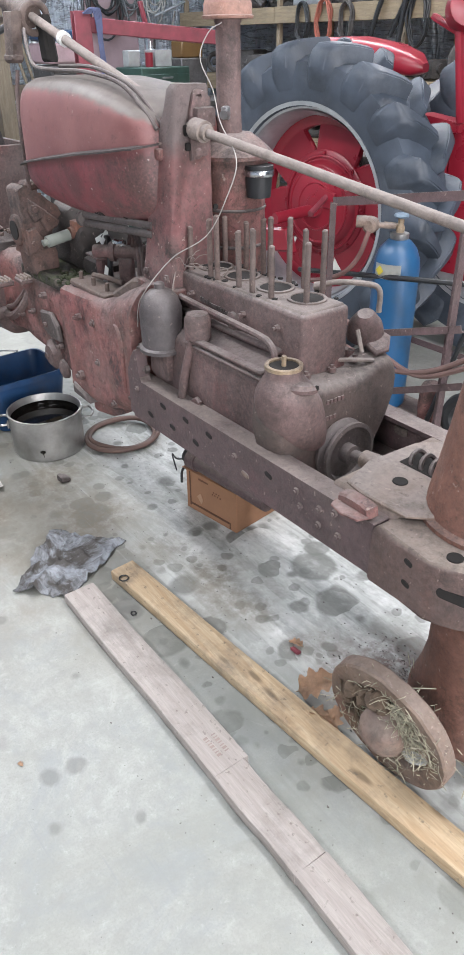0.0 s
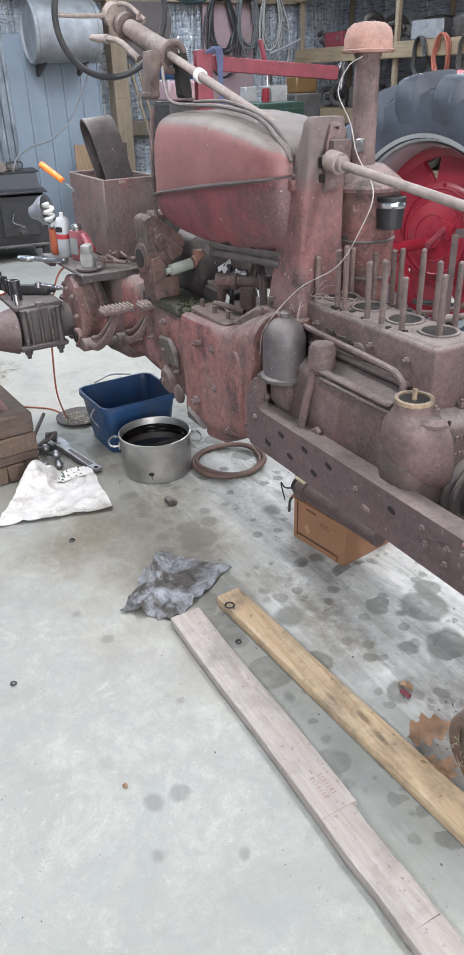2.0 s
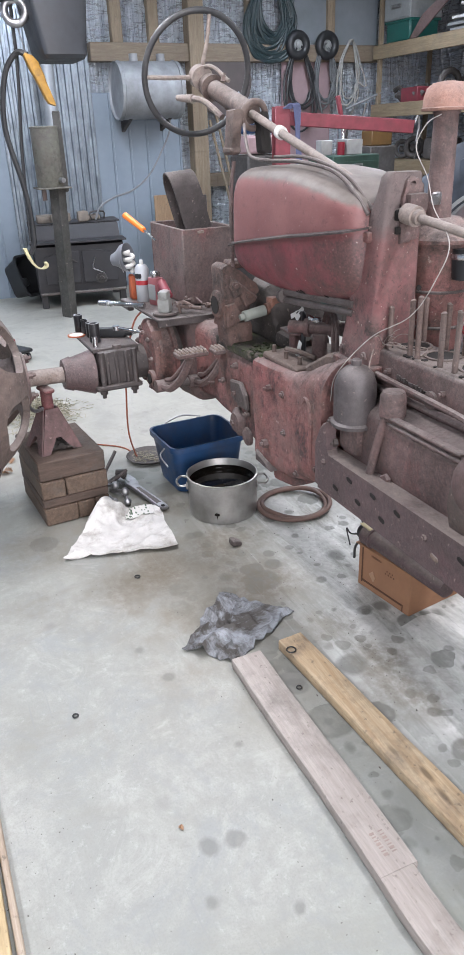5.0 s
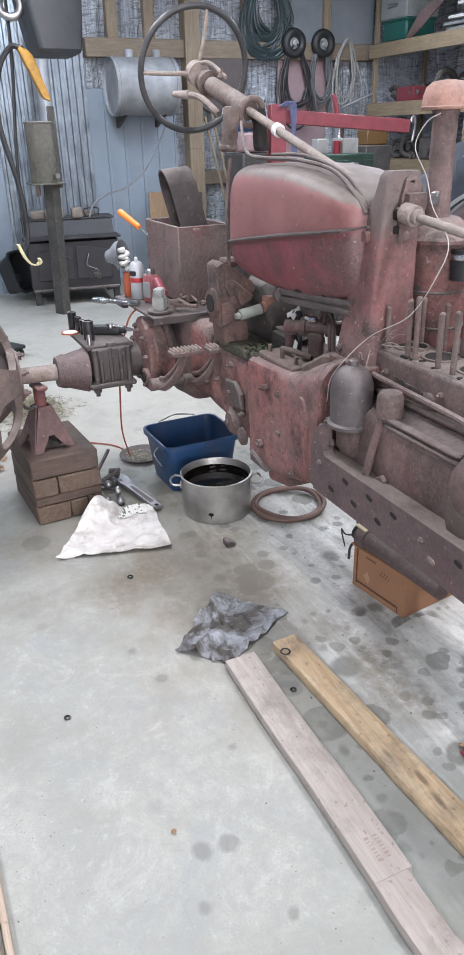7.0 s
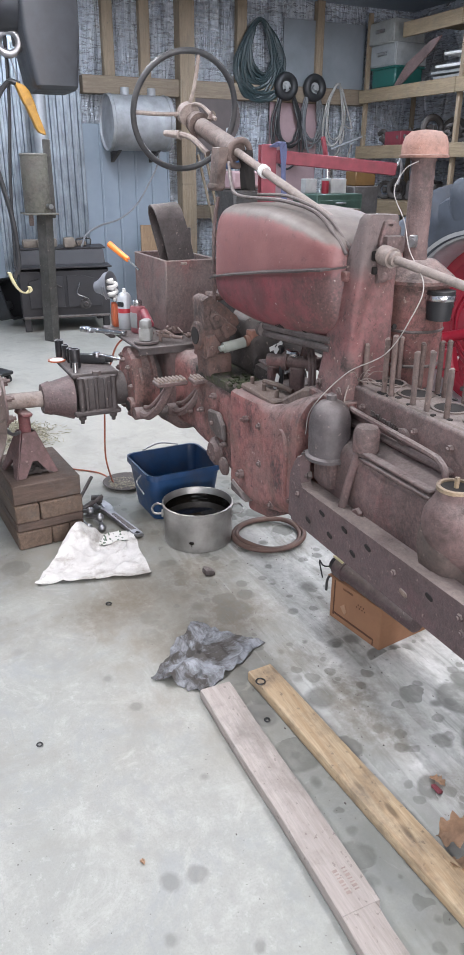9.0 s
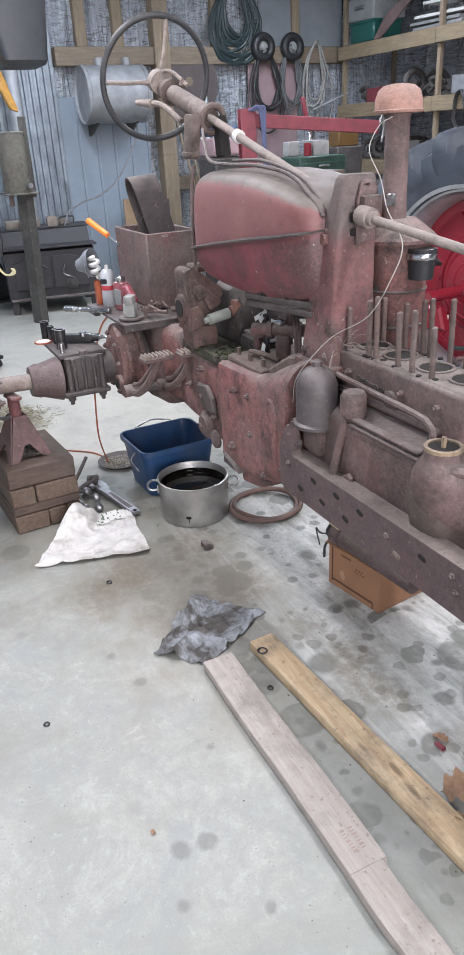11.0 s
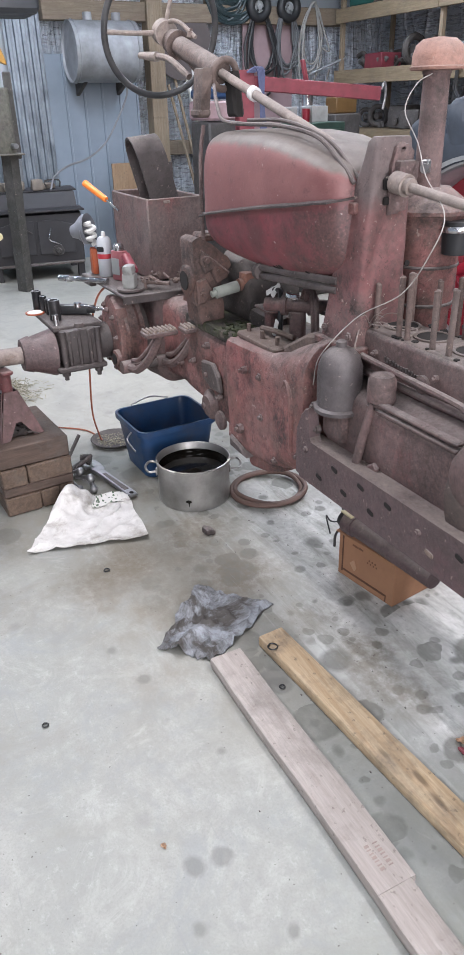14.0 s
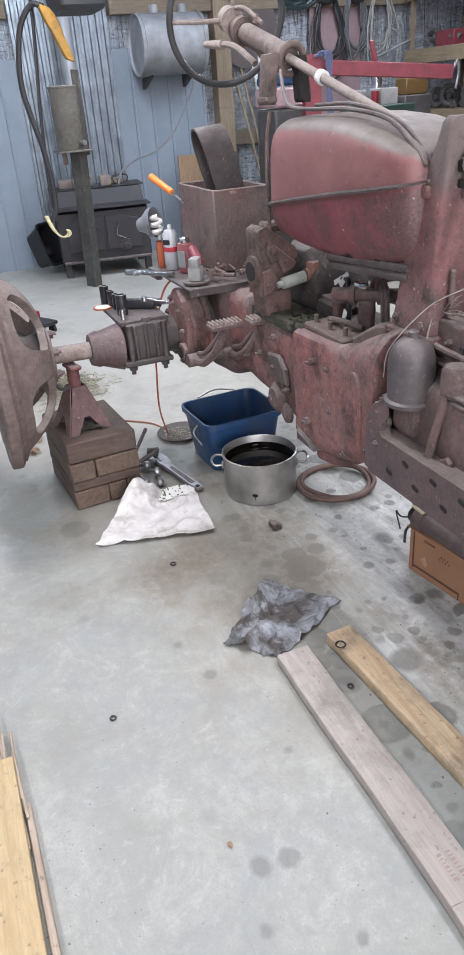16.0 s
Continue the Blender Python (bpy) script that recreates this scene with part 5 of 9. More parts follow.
tpart("case_boss", rough_up(bm, 0.002, 15), BROWN, "round greasy boss on the case side", gear)
bm = prism(B(), [(-0.62, 0.475), (-0.52, 0.455), (-0.50, 0.425), (-0.62, 0.43)], 0.10, XZ(-0.19), bevel=0.008)
tpart("drain_lip", bm, DARK, "", gear)
bm = B()
box(bm, (-0.50, -0.01, 0.848), (0.26, 0.27, 0.022), bevel=0.006)
tube(bm, [(-0.56, -0.08, 0.875), (-0.48, -0.08, 0.885), (-0.40, -0.05, 0.875)], 0.010, 8)
for _x, _y in ((-0.60, -0.11), (-0.60, 0.05), (-0.50, -0.115), (-0.41, -0.11), (-0.41, 0.08)):
    cyl(bm, (_x, _y, 0.855), (_x, _y, 0.885), 0.008, seg=8)
rough_up(bm, 0.002, 15)
tpart("top_cover", bm, DECKTOP, "dusty gearbox top cover with studs", gear)
bm = B()
for _k in range(300):
    _x, _y = -0.665 + rng.gauss(0, 0.055), -0.06 + rng.gauss(0, 0.040)
    _r = rng.uniform(0.004, 0.011)
    lathe(bm, [(_r * 0.9, -0.004), (_r, _r * 0.2), (_r * 0.6, _r * 0.55), (_r * 0.1, _r * 0.65)], Matrix.Translation((_x, _y, 0.836)), 7)
rough_up(bm, 0.004, 40)
tagged(tpart("moss_patch", bm, MOSS, "damp green moss on the case top", gear), kind="stuff")

# control valve block on top of the case
CTRL = rusty("rusty_valve_casting", (0.165, 0.084, 0.068), rust=(0.105, 0.060, 0.048), wear=0.48, dusty=0.45, grime=0.9, filth=0.06, bump=0.6)
bm = B()
secs = [[Vector((x, y, z)) for y, z in ((-0.19, 0.90), (-0.19, 1.132), (-0.165, 1.142), (-0.12, 1.118), (-0.05, 1.062), (-0.040, 1.03), (-0.075, 0.995), (-0.085, 0.955), (-0.14, 0.905))] for x in (-0.978, -0.97, -0.875, -0.866)]
casting(bm, secs, 60, 0.02)
for _y0, _z0 in ((-0.160, 1.10), (-0.115, 1.06)):
    prism(bm, [(_y0, _z0), (_y0 + 0.060, _z0 - 0.048), (_y0 + 0.052, _z0 - 0.070), (_y0 + 0.010, _z0 - 0.085), (_y0 - 0.012, _z0 - 0.04)], 0.026, YZ(-0.872), bevel=0.006)
prism(bm, [(-0.185, 0.99), (-0.15, 1.0), (-0.12, 0.955), (-0.15, 0.91), (-0.185, 0.905)], 0.02, YZ(-0.870), bevel=0.006)
lathe(bm, [(0.056, -0.01), (0.056, 0.012), (0.050, 0.016), (0.036, 0.016)], Matrix.Translation((-0.925, -0.188, 0.985)) @ pose(0, 0, 0, 90), 24)
box(bm, (-0.925, -0.10, 1.135), (0.08, 0.10, 0.03), pose(0, 0, 0), 0.01)
rough_up(bm, 0.005, 22)
valve = tpart("control_block", bm, CTRL, "rusty orange cast control block")
tpart("block_bore", cyl(B(), (-0.925, -0.203, 0.985), (-0.925, -0.207, 0.985), 0.035, seg=20), SHADE_BLACK, "", valve)
bolts("block_bolt", CTRL, valve, [(-0.846, -0.150, 1.066, 0.015), (-0.850, -0.165, 0.945, 0.011), (-0.850, -0.10, 1.02, 0.010)], (1, 0, 0), 0.012)
bm = box(B(), (-0.825, 0.020, 0.985), (0.060, 0.075, 0.055), bevel=0.014, seg=2)
cyl(bm, (-0.825, -0.03, 0.965), (-0.825, 0.06, 0.972), 0.024, seg=14)
tpart("elbow_fitting", rough_up(bm, 0.004, 20), rusty("orange_fitting", (0.26, 0.125, 0.09), rust=(0.16, 0.085, 0.065), wear=0.48, dusty=0.4, grime=0.5), "rusty orange elbow fitting", valve)
tpart("fitting_nut", bolt(B(), (-0.825, 0.06, 0.985), (0.2, 1, 0), 0.032, 0.03), DARK, "", valve)
bm = cyl(B(), (-0.826, -0.125, 0.948), (-0.825, -0.035, 0.962), 0.021, seg=16)
cyl(bm, (-0.826, -0.142, 0.945), (-0.826, -0.125, 0.948), 0.012, seg=12)
tpart("oil_sleeve", bm, plain("pale_green_grey", (0.27, 0.29, 0.26), 0.5, dirt=0.4), "pale grey-green sleeve", valve)
# one near-black for greasy paper and for blocks that stand in for shade
GREASE_AND_SHADE = rusty("grease_and_gap_shade", (0.05, 0.04, 0.036), rust=(0.03, 0.026, 0.024), wear=0.5, dusty=0.4)
# added block, coloured near-black as the shaded cavity under the tank
bm = casting(B(), [[Vector((x, y, z)) for y, z in rrect(0.22, h, 0.04, 4, 0.09, 0.82 + h / 2)] for x, h in ((-1.02, 0.20), (-0.98, 0.25), (-0.86, 0.23), (-0.78, 0.16), (-0.76, 0.11))], 64, 0.03)
rough_up(bm, 0.010, 13)
tpart("cavity_shade_fill", bm, GREASE_AND_SHADE, "near-black block added to fill the shaded cavity under the tank")
_n = Nodes("mossy_grease")
_g = _n.mix(_n.ramp(_n.noise(9, 6, 0.7), (0.45, 0.0), (0.60, 1.0)), (0.035, 0.030, 0.026), (0.050, 0.058, 0.024))
_n.bump(_n.noise(60, 5, 0.7), 0.9, 0.01)
MOSSY = _n.done(_n.mix(_n.ramp(_n.noise(24, 5, 0.7), (0.54, 0.0), (0.66, 0.8)), _g, (0.13, 0.10, 0.085)), 0.85)
tpart("case_deck", rough_up(box(B(), (-0.84, -0.01, 0.812), (0.42, 0.29, 0.040), bevel=0.014, seg=2), 0.008, 14), MOSSY, "flat case top black with grease and moss", valve)
tpart("valve_foot", rough_up(box(B(), (-0.925, -0.12, 0.868), (0.10, 0.12, 0.09), bevel=0.02, seg=2), 0.006, 14), CTRL, "", valve)
# added low block whose near-black stands for the shadow behind the rods
bm = rough_up(box(B(), (-0.68, 0.055, 0.862), (0.17, 0.16, 0.055), bevel=0.02, seg=2), 0.010, 14)
tpart("tank_shade_block", bm, GREASE_AND_SHADE, "near-black block added for the shadow under the tank")
bm = cyl(B(), (-0.545, -0.075, 0.960), (-0.36, 0.085, 0.966), 0.022, seg=18)
cyl(bm, (-0.50, -0.036, 0.961), (-0.485, -0.023, 0.961), 0.033, seg=18)
cyl(bm, (-0.43, 0.025, 0.963), (-0.41, 0.042, 0.963), 0.030, seg=18)
gshaft = tpart("governor_shaft", rough_up(bm, 0.002, 20), BROWN, "rusty shaft on a bracket between gearbox and tower")
tpart("shaft_foot", box(B(), (0, 0, 0), (0.05, 0.04, 0.105), Matrix.Translation((-0.46, 0.0, 0.895)) @ pose(0, 0, 0, 0, 0, 40), 0.008), BROWN, "", gshaft)
bm = prism(B(), [(-0.65, -0.06), (-0.545, -0.07), (-0.525, -0.03), (-0.56, 0.03), (-0.64, 0.02)], 0.010, Matrix.Translation((0, 0, 0.925)), 0.003)
box(bm, (-0.60, -0.02, 0.885), (0.04, 0.04, 0.085), bevel=0.006)
tpart("linkage_plate", bm, BROWN, "dusty flat plate of the linkage")
for _o in (0.0, 0.024):
    bm = tube(B(), [(-0.455 + _o, 0.012, 0.985), (-0.43 + _o, 0.008, 1.022), (-0.39 + _o, 0.0, 1.025), (-0.358 + _o, -0.01, 0.985), (-0.345 + _o, -0.015, 0.93), (-0.34 + _o, -0.015, 0.86)], 0.0075, 8, 5)
    tpart("hoop_pipe", bm, BROWN, "bent reddish brown pipe")
tpart("control_rod", tube(B(), [(-0.56, 0.06, 0.93), (-0.36, 0.05, 0.95), (-0.14, 0.06, 0.94)], 0.009, 8, 4), DARK)
bm = cyl(B(), (-0.455, -0.03, 0.995), (-0.43, -0.02, 1.0), 0.010, seg=8)
box(bm, (0, 0, 0), (0.045, 0.014, 0.018), Matrix.Translation((-0.452, -0.03, 0.998)) @ pose(0, 0, 0, 0, 15, 30), 0.004)
tpart("bright_lever", bm, CHROME, "bright metal lever")
tpart("black_cable", tube(B(), [(-0.63, 0.0, 0.985), (-0.56, -0.01, 0.992), (-0.515, -0.035, 0.965), (-0.505, -0.04, 0.93), (-0.51, -0.04, 0.865)], 0.010, 8), BLACK, "black cable")
for _x, _y, _z, _r in ((-0.615, -0.01, 0.985, 35), (-0.585, -0.012, 0.99, 60), (-0.50, -0.062, 0.885, 80)):
    bm = prism(B(), [(-0.030, -0.006), (0.026, -0.010), (0.034, 0.004), (-0.024, 0.010)], 0.003, Matrix.Translation((_x, _y, _z)) @ pose(0, 0, 0, 90, -_r, 20))
    tpart("white_tag", bm, WHITE, "white paper scrap")

# rear housing, platform, axle
RX = -1.47
bm = B()
secs = []
for _x, _z0, _z1, _hw, _r in ((-1.22, 0.51, 0.86, 0.17, 0.06), (-1.27, 0.47, 0.875, 0.20, 0.08), (-1.45, 0.45, 0.88, 0.205, 0.09), (-1.68, 0.48, 0.87, 0.19, 0.08), (-1.75, 0.52, 0.83, 0.15, 0.07)):
    secs.append([Vector((_x, y, z)) for y, z in rrect(2 * _hw, _z1 - _z0, _r, 6, 0.0, (_z0 + _z1) / 2)])
casting(bm, secs)
rough_up(bm, 0.004, 7)
rear = tpart("rear_housing", bm, BROWN, "rusty differential housing")
bm = B()
lathe(bm, [(0.178, 0), (0.180, 0.018), (0.164, 0.022), (0.164, 0.060), (0.172, 0.064), (0.172, 0.078), (0.150, 0.090), (0.11, 0.094), (0.08, 0.11)], Matrix.Translation((RX + 0.03, -0.245, 0.67)) @ pose(0, 0, 0, 90), 32)
rough_up(bm, 0.005, 14)
tpart("brake_flange", bm, RED_OLD, "mottled orange-red brake flange", rear)
bolts("flange_bolt", BROWN, rear, [(RX + 0.03 + 0.14 * math.cos(TAU * k / 9), -0.333, 0.67 + 0.14 * math.sin(TAU * k / 9), 0.014) for k in range(9)], (0, -1, 0))
bm = prism(B(), [(-0.05, -0.13), (0.03, -0.15), (0.08, -0.10), (0.082, 0.02), (0.055, 0.13), (-0.01, 0.165), (-0.07, 0.12), (-0.085, 0.0)], 0.05, Matrix.Translation((RX + 0.10, -0.305, 0.685)) @ pose(0, 0, 0, 90), bevel=0.014, seg=2)
lathe(bm, [(0.036, 0), (0.036, 0.066), (0.026, 0.070)], Matrix.Translation((RX + 0.145, -0.305, 0.60)) @ pose(0, 0, 0, 90), 20)
rough_up(bm, 0.007, 18)
tpart("brake_plate", bm, RED_OLD, "pitted red brake housing", rear)
tpart("plate_hole", cyl(B(), (RX + 0.145, -0.373, 0.60), (RX + 0.145, -0.378, 0.60), 0.024, seg=18), SHADE_BLACK, "", rear)
bolts("plate_bolt", BROWN, rear, [(RX + _x, -0.355, _z, 0.011) for _x, _z in ((0.05, 0.79), (0.04, 0.70), (0.12, 0.77), (0.15, 0.69))], (0, -1, 0))
# axle carrier: cone, box with top plate, bare axle
bm = B()
cyl(bm, (RX, -0.25, 0.64), (RX, -0.43, 0.65), 0.085, 0.075, 24)
cyl(bm, (RX, -0.18, 0.66), (RX, -0.27, 0.66), 0.15, seg=28)
box(bm, (RX, -0.50, 0.655), (0.18, 0.17, 0.155), bevel=0.02, seg=2)
for _y in (-0.425, -0.575):
    cyl(bm, (RX + 0.094, _y, 0.57), (RX + 0.094, _y, 0.735), 0.013, seg=10)
for _y in (-0.46, -0.505, -0.55):
    box(bm, (RX + 0.09, _y, 0.655), (0.016, 0.018, 0.15), bevel=0.005)
rough_up(bm, 0.002, 14)
DARKER = rusty("oily_black_iron", (0.068, 0.055, 0.054), rust=(0.045, 0.037, 0.036), wear=0.5, dusty=0.35, grime=0.7, rough=0.55)
carrier = tpart("axle_carrier", bm, DARKER, "dark rusty axle carrier with ribs")
bm = cyl(B(), (RX, -0.60, 0.63), (RX, -0.70, 0.635), 0.102, 0.072, 28)
cyl(bm, (RX, -0.70, 0.635), (RX, -0.735, 0.636), 0.078, 0.066, 28)
rough_up(bm, 0.002, 12)
tpart("bearing_cap", bm, rusty("purple_iron", (0.120, 0.074, 0.074), rust=(0.078, 0.052, 0.052), wear=0.5, dusty=0.12, rough=0.5), "dull purple-brown bearing cone", carrier)
tpart("axle_shaft", cyl(B(), (RX, -0.73, 0.637), (RX, -1.02, 0.645), 0.036, seg=20), SHAFT, "bare grey axle shaft", carrier)
bm = box(B(), (-1.60, -0.495, 0.735), (0.37, 0.215, 0.02), bevel=0.004)
tpart("carrier_top", bm, DARKER, "", carrier)
bm = B()
box(bm, (RX + 0.01, -0.505, 0.572), (0.20, 0.215, 0.024), bevel=0.006)
for _x, _y in ((0.08, -0.575), (0.08, -0.43), (-0.07, -0.575), (-0.07, -0.43)):
    bolt(bm, (RX + _x, _y, 0.560), (0, 0, -1), 0.019, 0.020)
    cyl(bm, (RX + _x, _y, 0.542), (RX + _x, _y, 0.522), 0.010, seg=8)
tpart("carrier_bottom", bm, DARKER, "", carrier)
# platform and the steel box behind the tank
PZ = 0.885
bm = box(B(), (-1.49, -0.165, PZ - 0.008), (0.54, 0.36, 0.014), pose(0, 0, 0), 0.004)
box(bm, (-1.226, -0.165, PZ - 0.020), (0.010, 0.36, 0.032), bevel=0.003)
box(bm, (-1.70, -0.34, PZ - 0.02), (0.12, 0.03, 0.04), bevel=0.004)
rough_up(bm, 0.003, 9)
tpart("platform", bm, DARKER, "rusty steel platform over the rear housing")
tbox = tpart("tool_box", box(B(), (-1.62, -0.02, 0.90), (0.44, 0.24, 0.012), bevel=0.003), BROWN, "open rust brown steel box")
for _c, _s in (((-1.405, -0.02, 1.055), (0.012, 0.252, 0.33)), ((-1.835, -0.02, 1.055), (0.012, 0.252, 0.33)), ((-1.62, -0.14, 1.055), (0.42, 0.012, 0.33)), ((-1.62, 0.10, 1.055), (0.42, 0.012, 0.33))):
    tpart("box_side", rough_up(box(B(), _c, _s, bevel=0.004), 0.002, 9), BROWN, "", tbox)
tpart("box_lip", box(B(), (-1.397, -0.06, 1.205), (0.006, 0.03, 0.012), bevel=0.002), SHAFT, "", tbox)
# arched rusty guard standing in the box
arc = [(-0.064, -0.30), (-0.066, -0.06)] + [(0.066 * math.cos(radians(a)) * (1 if a > 90 else 0.95), -0.04 + 0.085 * math.sin(radians(a))) for a in range(180, -1, -15)] + [(0.062, -0.06), (0.058, -0.30)]
inner = [(x * 0.90, z * 0.92 - 0.004) for x, z in arc]
gm = Matrix.Translation((-1.50, -0.165, 1.405)) @ Matrix(((1, 0, 0, 0), (0, -0.27, 1, 0), (0, 1, 0.10, 0), (0, 0, 0, 1)))
bm = prism(B(), arc + inner[::-1], 0.125, gm, bevel=0.002)
rough_up(bm, 0.003, 12)
box(bm, (-1.445, -0.02, 1.31), (0.006, 0.03, 0.09), pose(0, 0, 0), 0.002)
tpart("bent_guard", bm, DARKER, "rusty arched steel guard standing in the box")
# brake pedals
for _x, _y in ((-1.0, -0.29), (-0.985, -0.135)):
    bm = tube(B(), [(-1.235, _y - 0.055, 0.585), (-1.14, _y - 0.05, 0.60), (-1.06, _y - 0.03, 0.66), (-1.02, _y, 0.74), (-1.0, _y, 0.772)], 0.017, 8)
    tube(bm, [(-1.19, _y - 0.05, 0.625), (-1.12, _y - 0.045, 0.65), (-1.06, _y - 0.02, 0.71), (-1.02, _y, 0.765)], 0.010, 8)
    cyl(bm, (-1.24, _y - 0.085, 0.585), (-1.24, _y + 0.0, 0.585), 0.028, seg=14)
    ped = tpart("brake_pedal", bm, BROWN, "curved brake pedal arm")
    pad = tpart("pedal_pad", box(B(), (_x, _y, 0.782), (0.07, 0.135, 0.020), pose(0, 0, 0), 0.005), BROWN, "ridged pedal pad", ped)
    for _i in range(8):
        tpart("tread_ridge", box(B(), (_x, _y - 0.056 + _i * 0.016, 0.795), (0.066, 0.010, 0.014), bevel=0.004), TAN, "", pad)
tpart("cross_shaft", cyl(B(), (-1.24, -0.37, 0.585), (-1.24, 0.2, 0.585), 0.020, seg=14), DARK)
# loose wire from the stack over the block
bm = tube(B(), [(-0.03, 0.11, 1.62), (-0.05, 0.08, 1.598), (-0.064, 0.06, 1.539), (0.02, 0.04, 1.466), (0.105, 0.0, 1.398), (0.238, -0.05, 1.326), (0.235, -0.08, 1.24), (0.17, -0.10, 1.138), (0.05, -0.14, 1.059), (-0.027, -0.20, 0.942), (-0.042, -0.21, 0.855)], 0.0015, 6)
tpart("wire", bm, plain("dull_wire", (0.33, 0.31, 0.29), 0.6), "thin pale loose wire")
bm = tube(B(), [(0.0, -0.09, 1.02), (0.02, -0.12, 0.96), (0.015, -0.11, 0.91)], 0.0022, 5)
tube(bm, [(-0.02, -0.05, 1.02), (0.05, -0.08, 1.03), (0.12, 0.0, 1.025), (0.15, -0.04, 1.015)], 0.0018, 5)
tpart("wire", bm, SHAFT)
for _k in range(9):
    _a = Vector((0.0 + 0.02 * rng.random(), -0.075 + 0.03 * rng.random(), 1.015))
    _d = Vector((rng.uniform(-0.03, 0.10), rng.uniform(-0.05, 0.06), rng.uniform(0.0, 0.05)))
    tpart("wire_strand", tube(B(), [_a, _a + _d * 0.5 + Vector((0, 0, 0.015)), _a + _d], 0.0011, 5, 4), SHAFT)
# exhaust tube under the near rail
bm = cyl(B(), (0.02, 0.15, 0.49), (0.42, 0.12, 0.48), 0.035, seg=20)
tpart("pipe_stub", bm, BROWN, "short pipe under the frame")
tpart("oil_pan_flange", box(B(), (0.23, 0.0, 0.50), (0.50, 0.26, 0.02), bevel=0.004), DARK)

# wheel centre on the end of the axle
wheel_hub = thing("wheel_casting", "heavy rusty spoked wheel centre on the axle", "wheel", Matrix.Translation((RX, -1.02, 0.645)) @ pose(0, 0, 0, 90))
bm = lathe(B(), [(0.045, -0.125), (0.115, -0.120), (0.122, -0.105), (0.118, -0.085), (0.10, -0.07), (0.09, 0.0), (0.06, 0.06)], I4, 32)
rough_up(bm, 0.002, 10)
part("hub", bm, BROWN, wheel_hub)
for _k in range(6):
    part("hub_bolt", bolt(B(), (0.095 * math.cos(TAU * _k / 6 + 0.4), 0.095 * math.sin(TAU * _k / 6 + 0.4), -0.118), (0, 0, -1), 0.017, 0.022), BROWN, wheel_hub)
# dished body with five oval windows
bm = B()
_key = [(0.095, -0.082), (0.13, -0.078), (0.165, -0.070), (0.20, -0.058), (0.24, -0.038), (0.275, -0.012), (0.305, 0.022), (0.335, 0.058), (0.36, 0.085), (0.40, 0.105)]
_prof = []
for (r0, z0), (r1, z1) in zip(_key, _key[1:]):
    _prof += [(r0 + (r1 - r0) * k / 5, z0 + (z1 - z0) * k / 5) for k in range(5)]
_prof.append(_key[-1])
_ns = 250
_vs = [[bm.verts.new((r * math.cos(TAU * s / _ns), r * math.sin(TAU * s / _ns), z)) for s in range(_ns)] for r, z in _prof]
for _b in range(len(_prof) - 1):
    for _s in range(_ns):
        _da = ((_s + 43) % 50 - 25 + 0.5) / 25.0
        if (abs(_da) / 0.66) ** 3 + (abs(_b - 21.0) / 12.0) ** 3 < 1:
            continue
        bm.faces.new((_vs[_b][_s], _vs[_b][(_s + 1) % _ns], _vs[_b + 1][(_s + 1) % _ns], _vs[_b + 1][_s]))
bmesh.ops.delete(bm, geom=[v for v in bm.verts if not v.link_faces], context="VERTS")
for _k in range(10):
    _edge = {v: [e.other_vert(v) for e in v.link_edges if e.is_boundary] for v in bm.verts if v.is_boundary}
    _to = {v: (v.co + sum((w.co for w in ws), Vector()) / len(ws)) / 2 for v, ws in _edge.items() if ws}
    for v, c in _to.items():
        v.co = c
bmesh.ops.solidify(bm, geom=bm.faces[:], thickness=-0.030)
rough_up(bm, 0.003, 10)
part("wheel_body", bm, BRK, wheel_hub, "dished casting with oval windows")
bm = lathe(B(), [(0.385, 0.085), (0.425, 0.092), (0.434, 0.10), (0.434, 0.135), (0.425, 0.142), (0.395, 0.140), (0.385, 0.13)], I4, 64, False, False)
ring_ = lathe(bm, [(0.385, 0.13), (0.385, 0.085)], I4, 64, False, False)
rough_up(bm, 0.003, 14)
part("rim_ring", bm, BRK, wheel_hub, "rusty outer ring with old red paint")

# jack stand on timber blocks
blocks = thing("timber_crib", "stack of dark oily timber blocks on the floor", "blocks")
_bm0 = Matrix.Translation((-1.49, -0.798, 0)) @ pose(0, 0, 0, 0, 0, 4)
COURSES = [(0.002, 0.084, ((-0.155, 0.0), (0.0, 0.085), (0.085, 0.155))), (0.087, 0.045, ((-0.155, 0.155),)), (0.133, 0.084, ((-0.155, -0.045), (-0.043, 0.155))), (0.218, 0.094, ((-0.155, 0.155),))]
for _z0, _h, _spans in COURSES:
    for _a, _b in _spans:
        bm = box(B(), (rng.uniform(-.006, .006), (_a + _b) / 2, _z0 + _h / 2), (0.42, _b - _a - 0.003, _h), _bm0, 0.006)
        rough_up(bm, 0.003, 9)
        part("timber_block", bm, BLOCK_WOOD if _h > 0.09 or len(_spans) == 1 else BLOCK_WOOD_DRY, blocks)
jack = thing("jack_stand", "dusty red-brown pyramid jack stand under the axle", "jack stand", Matrix.Translation((-1.455, -0.825, 0.312)) @ pose(0, 0, 0, 0, 0, 12))
bm = B()
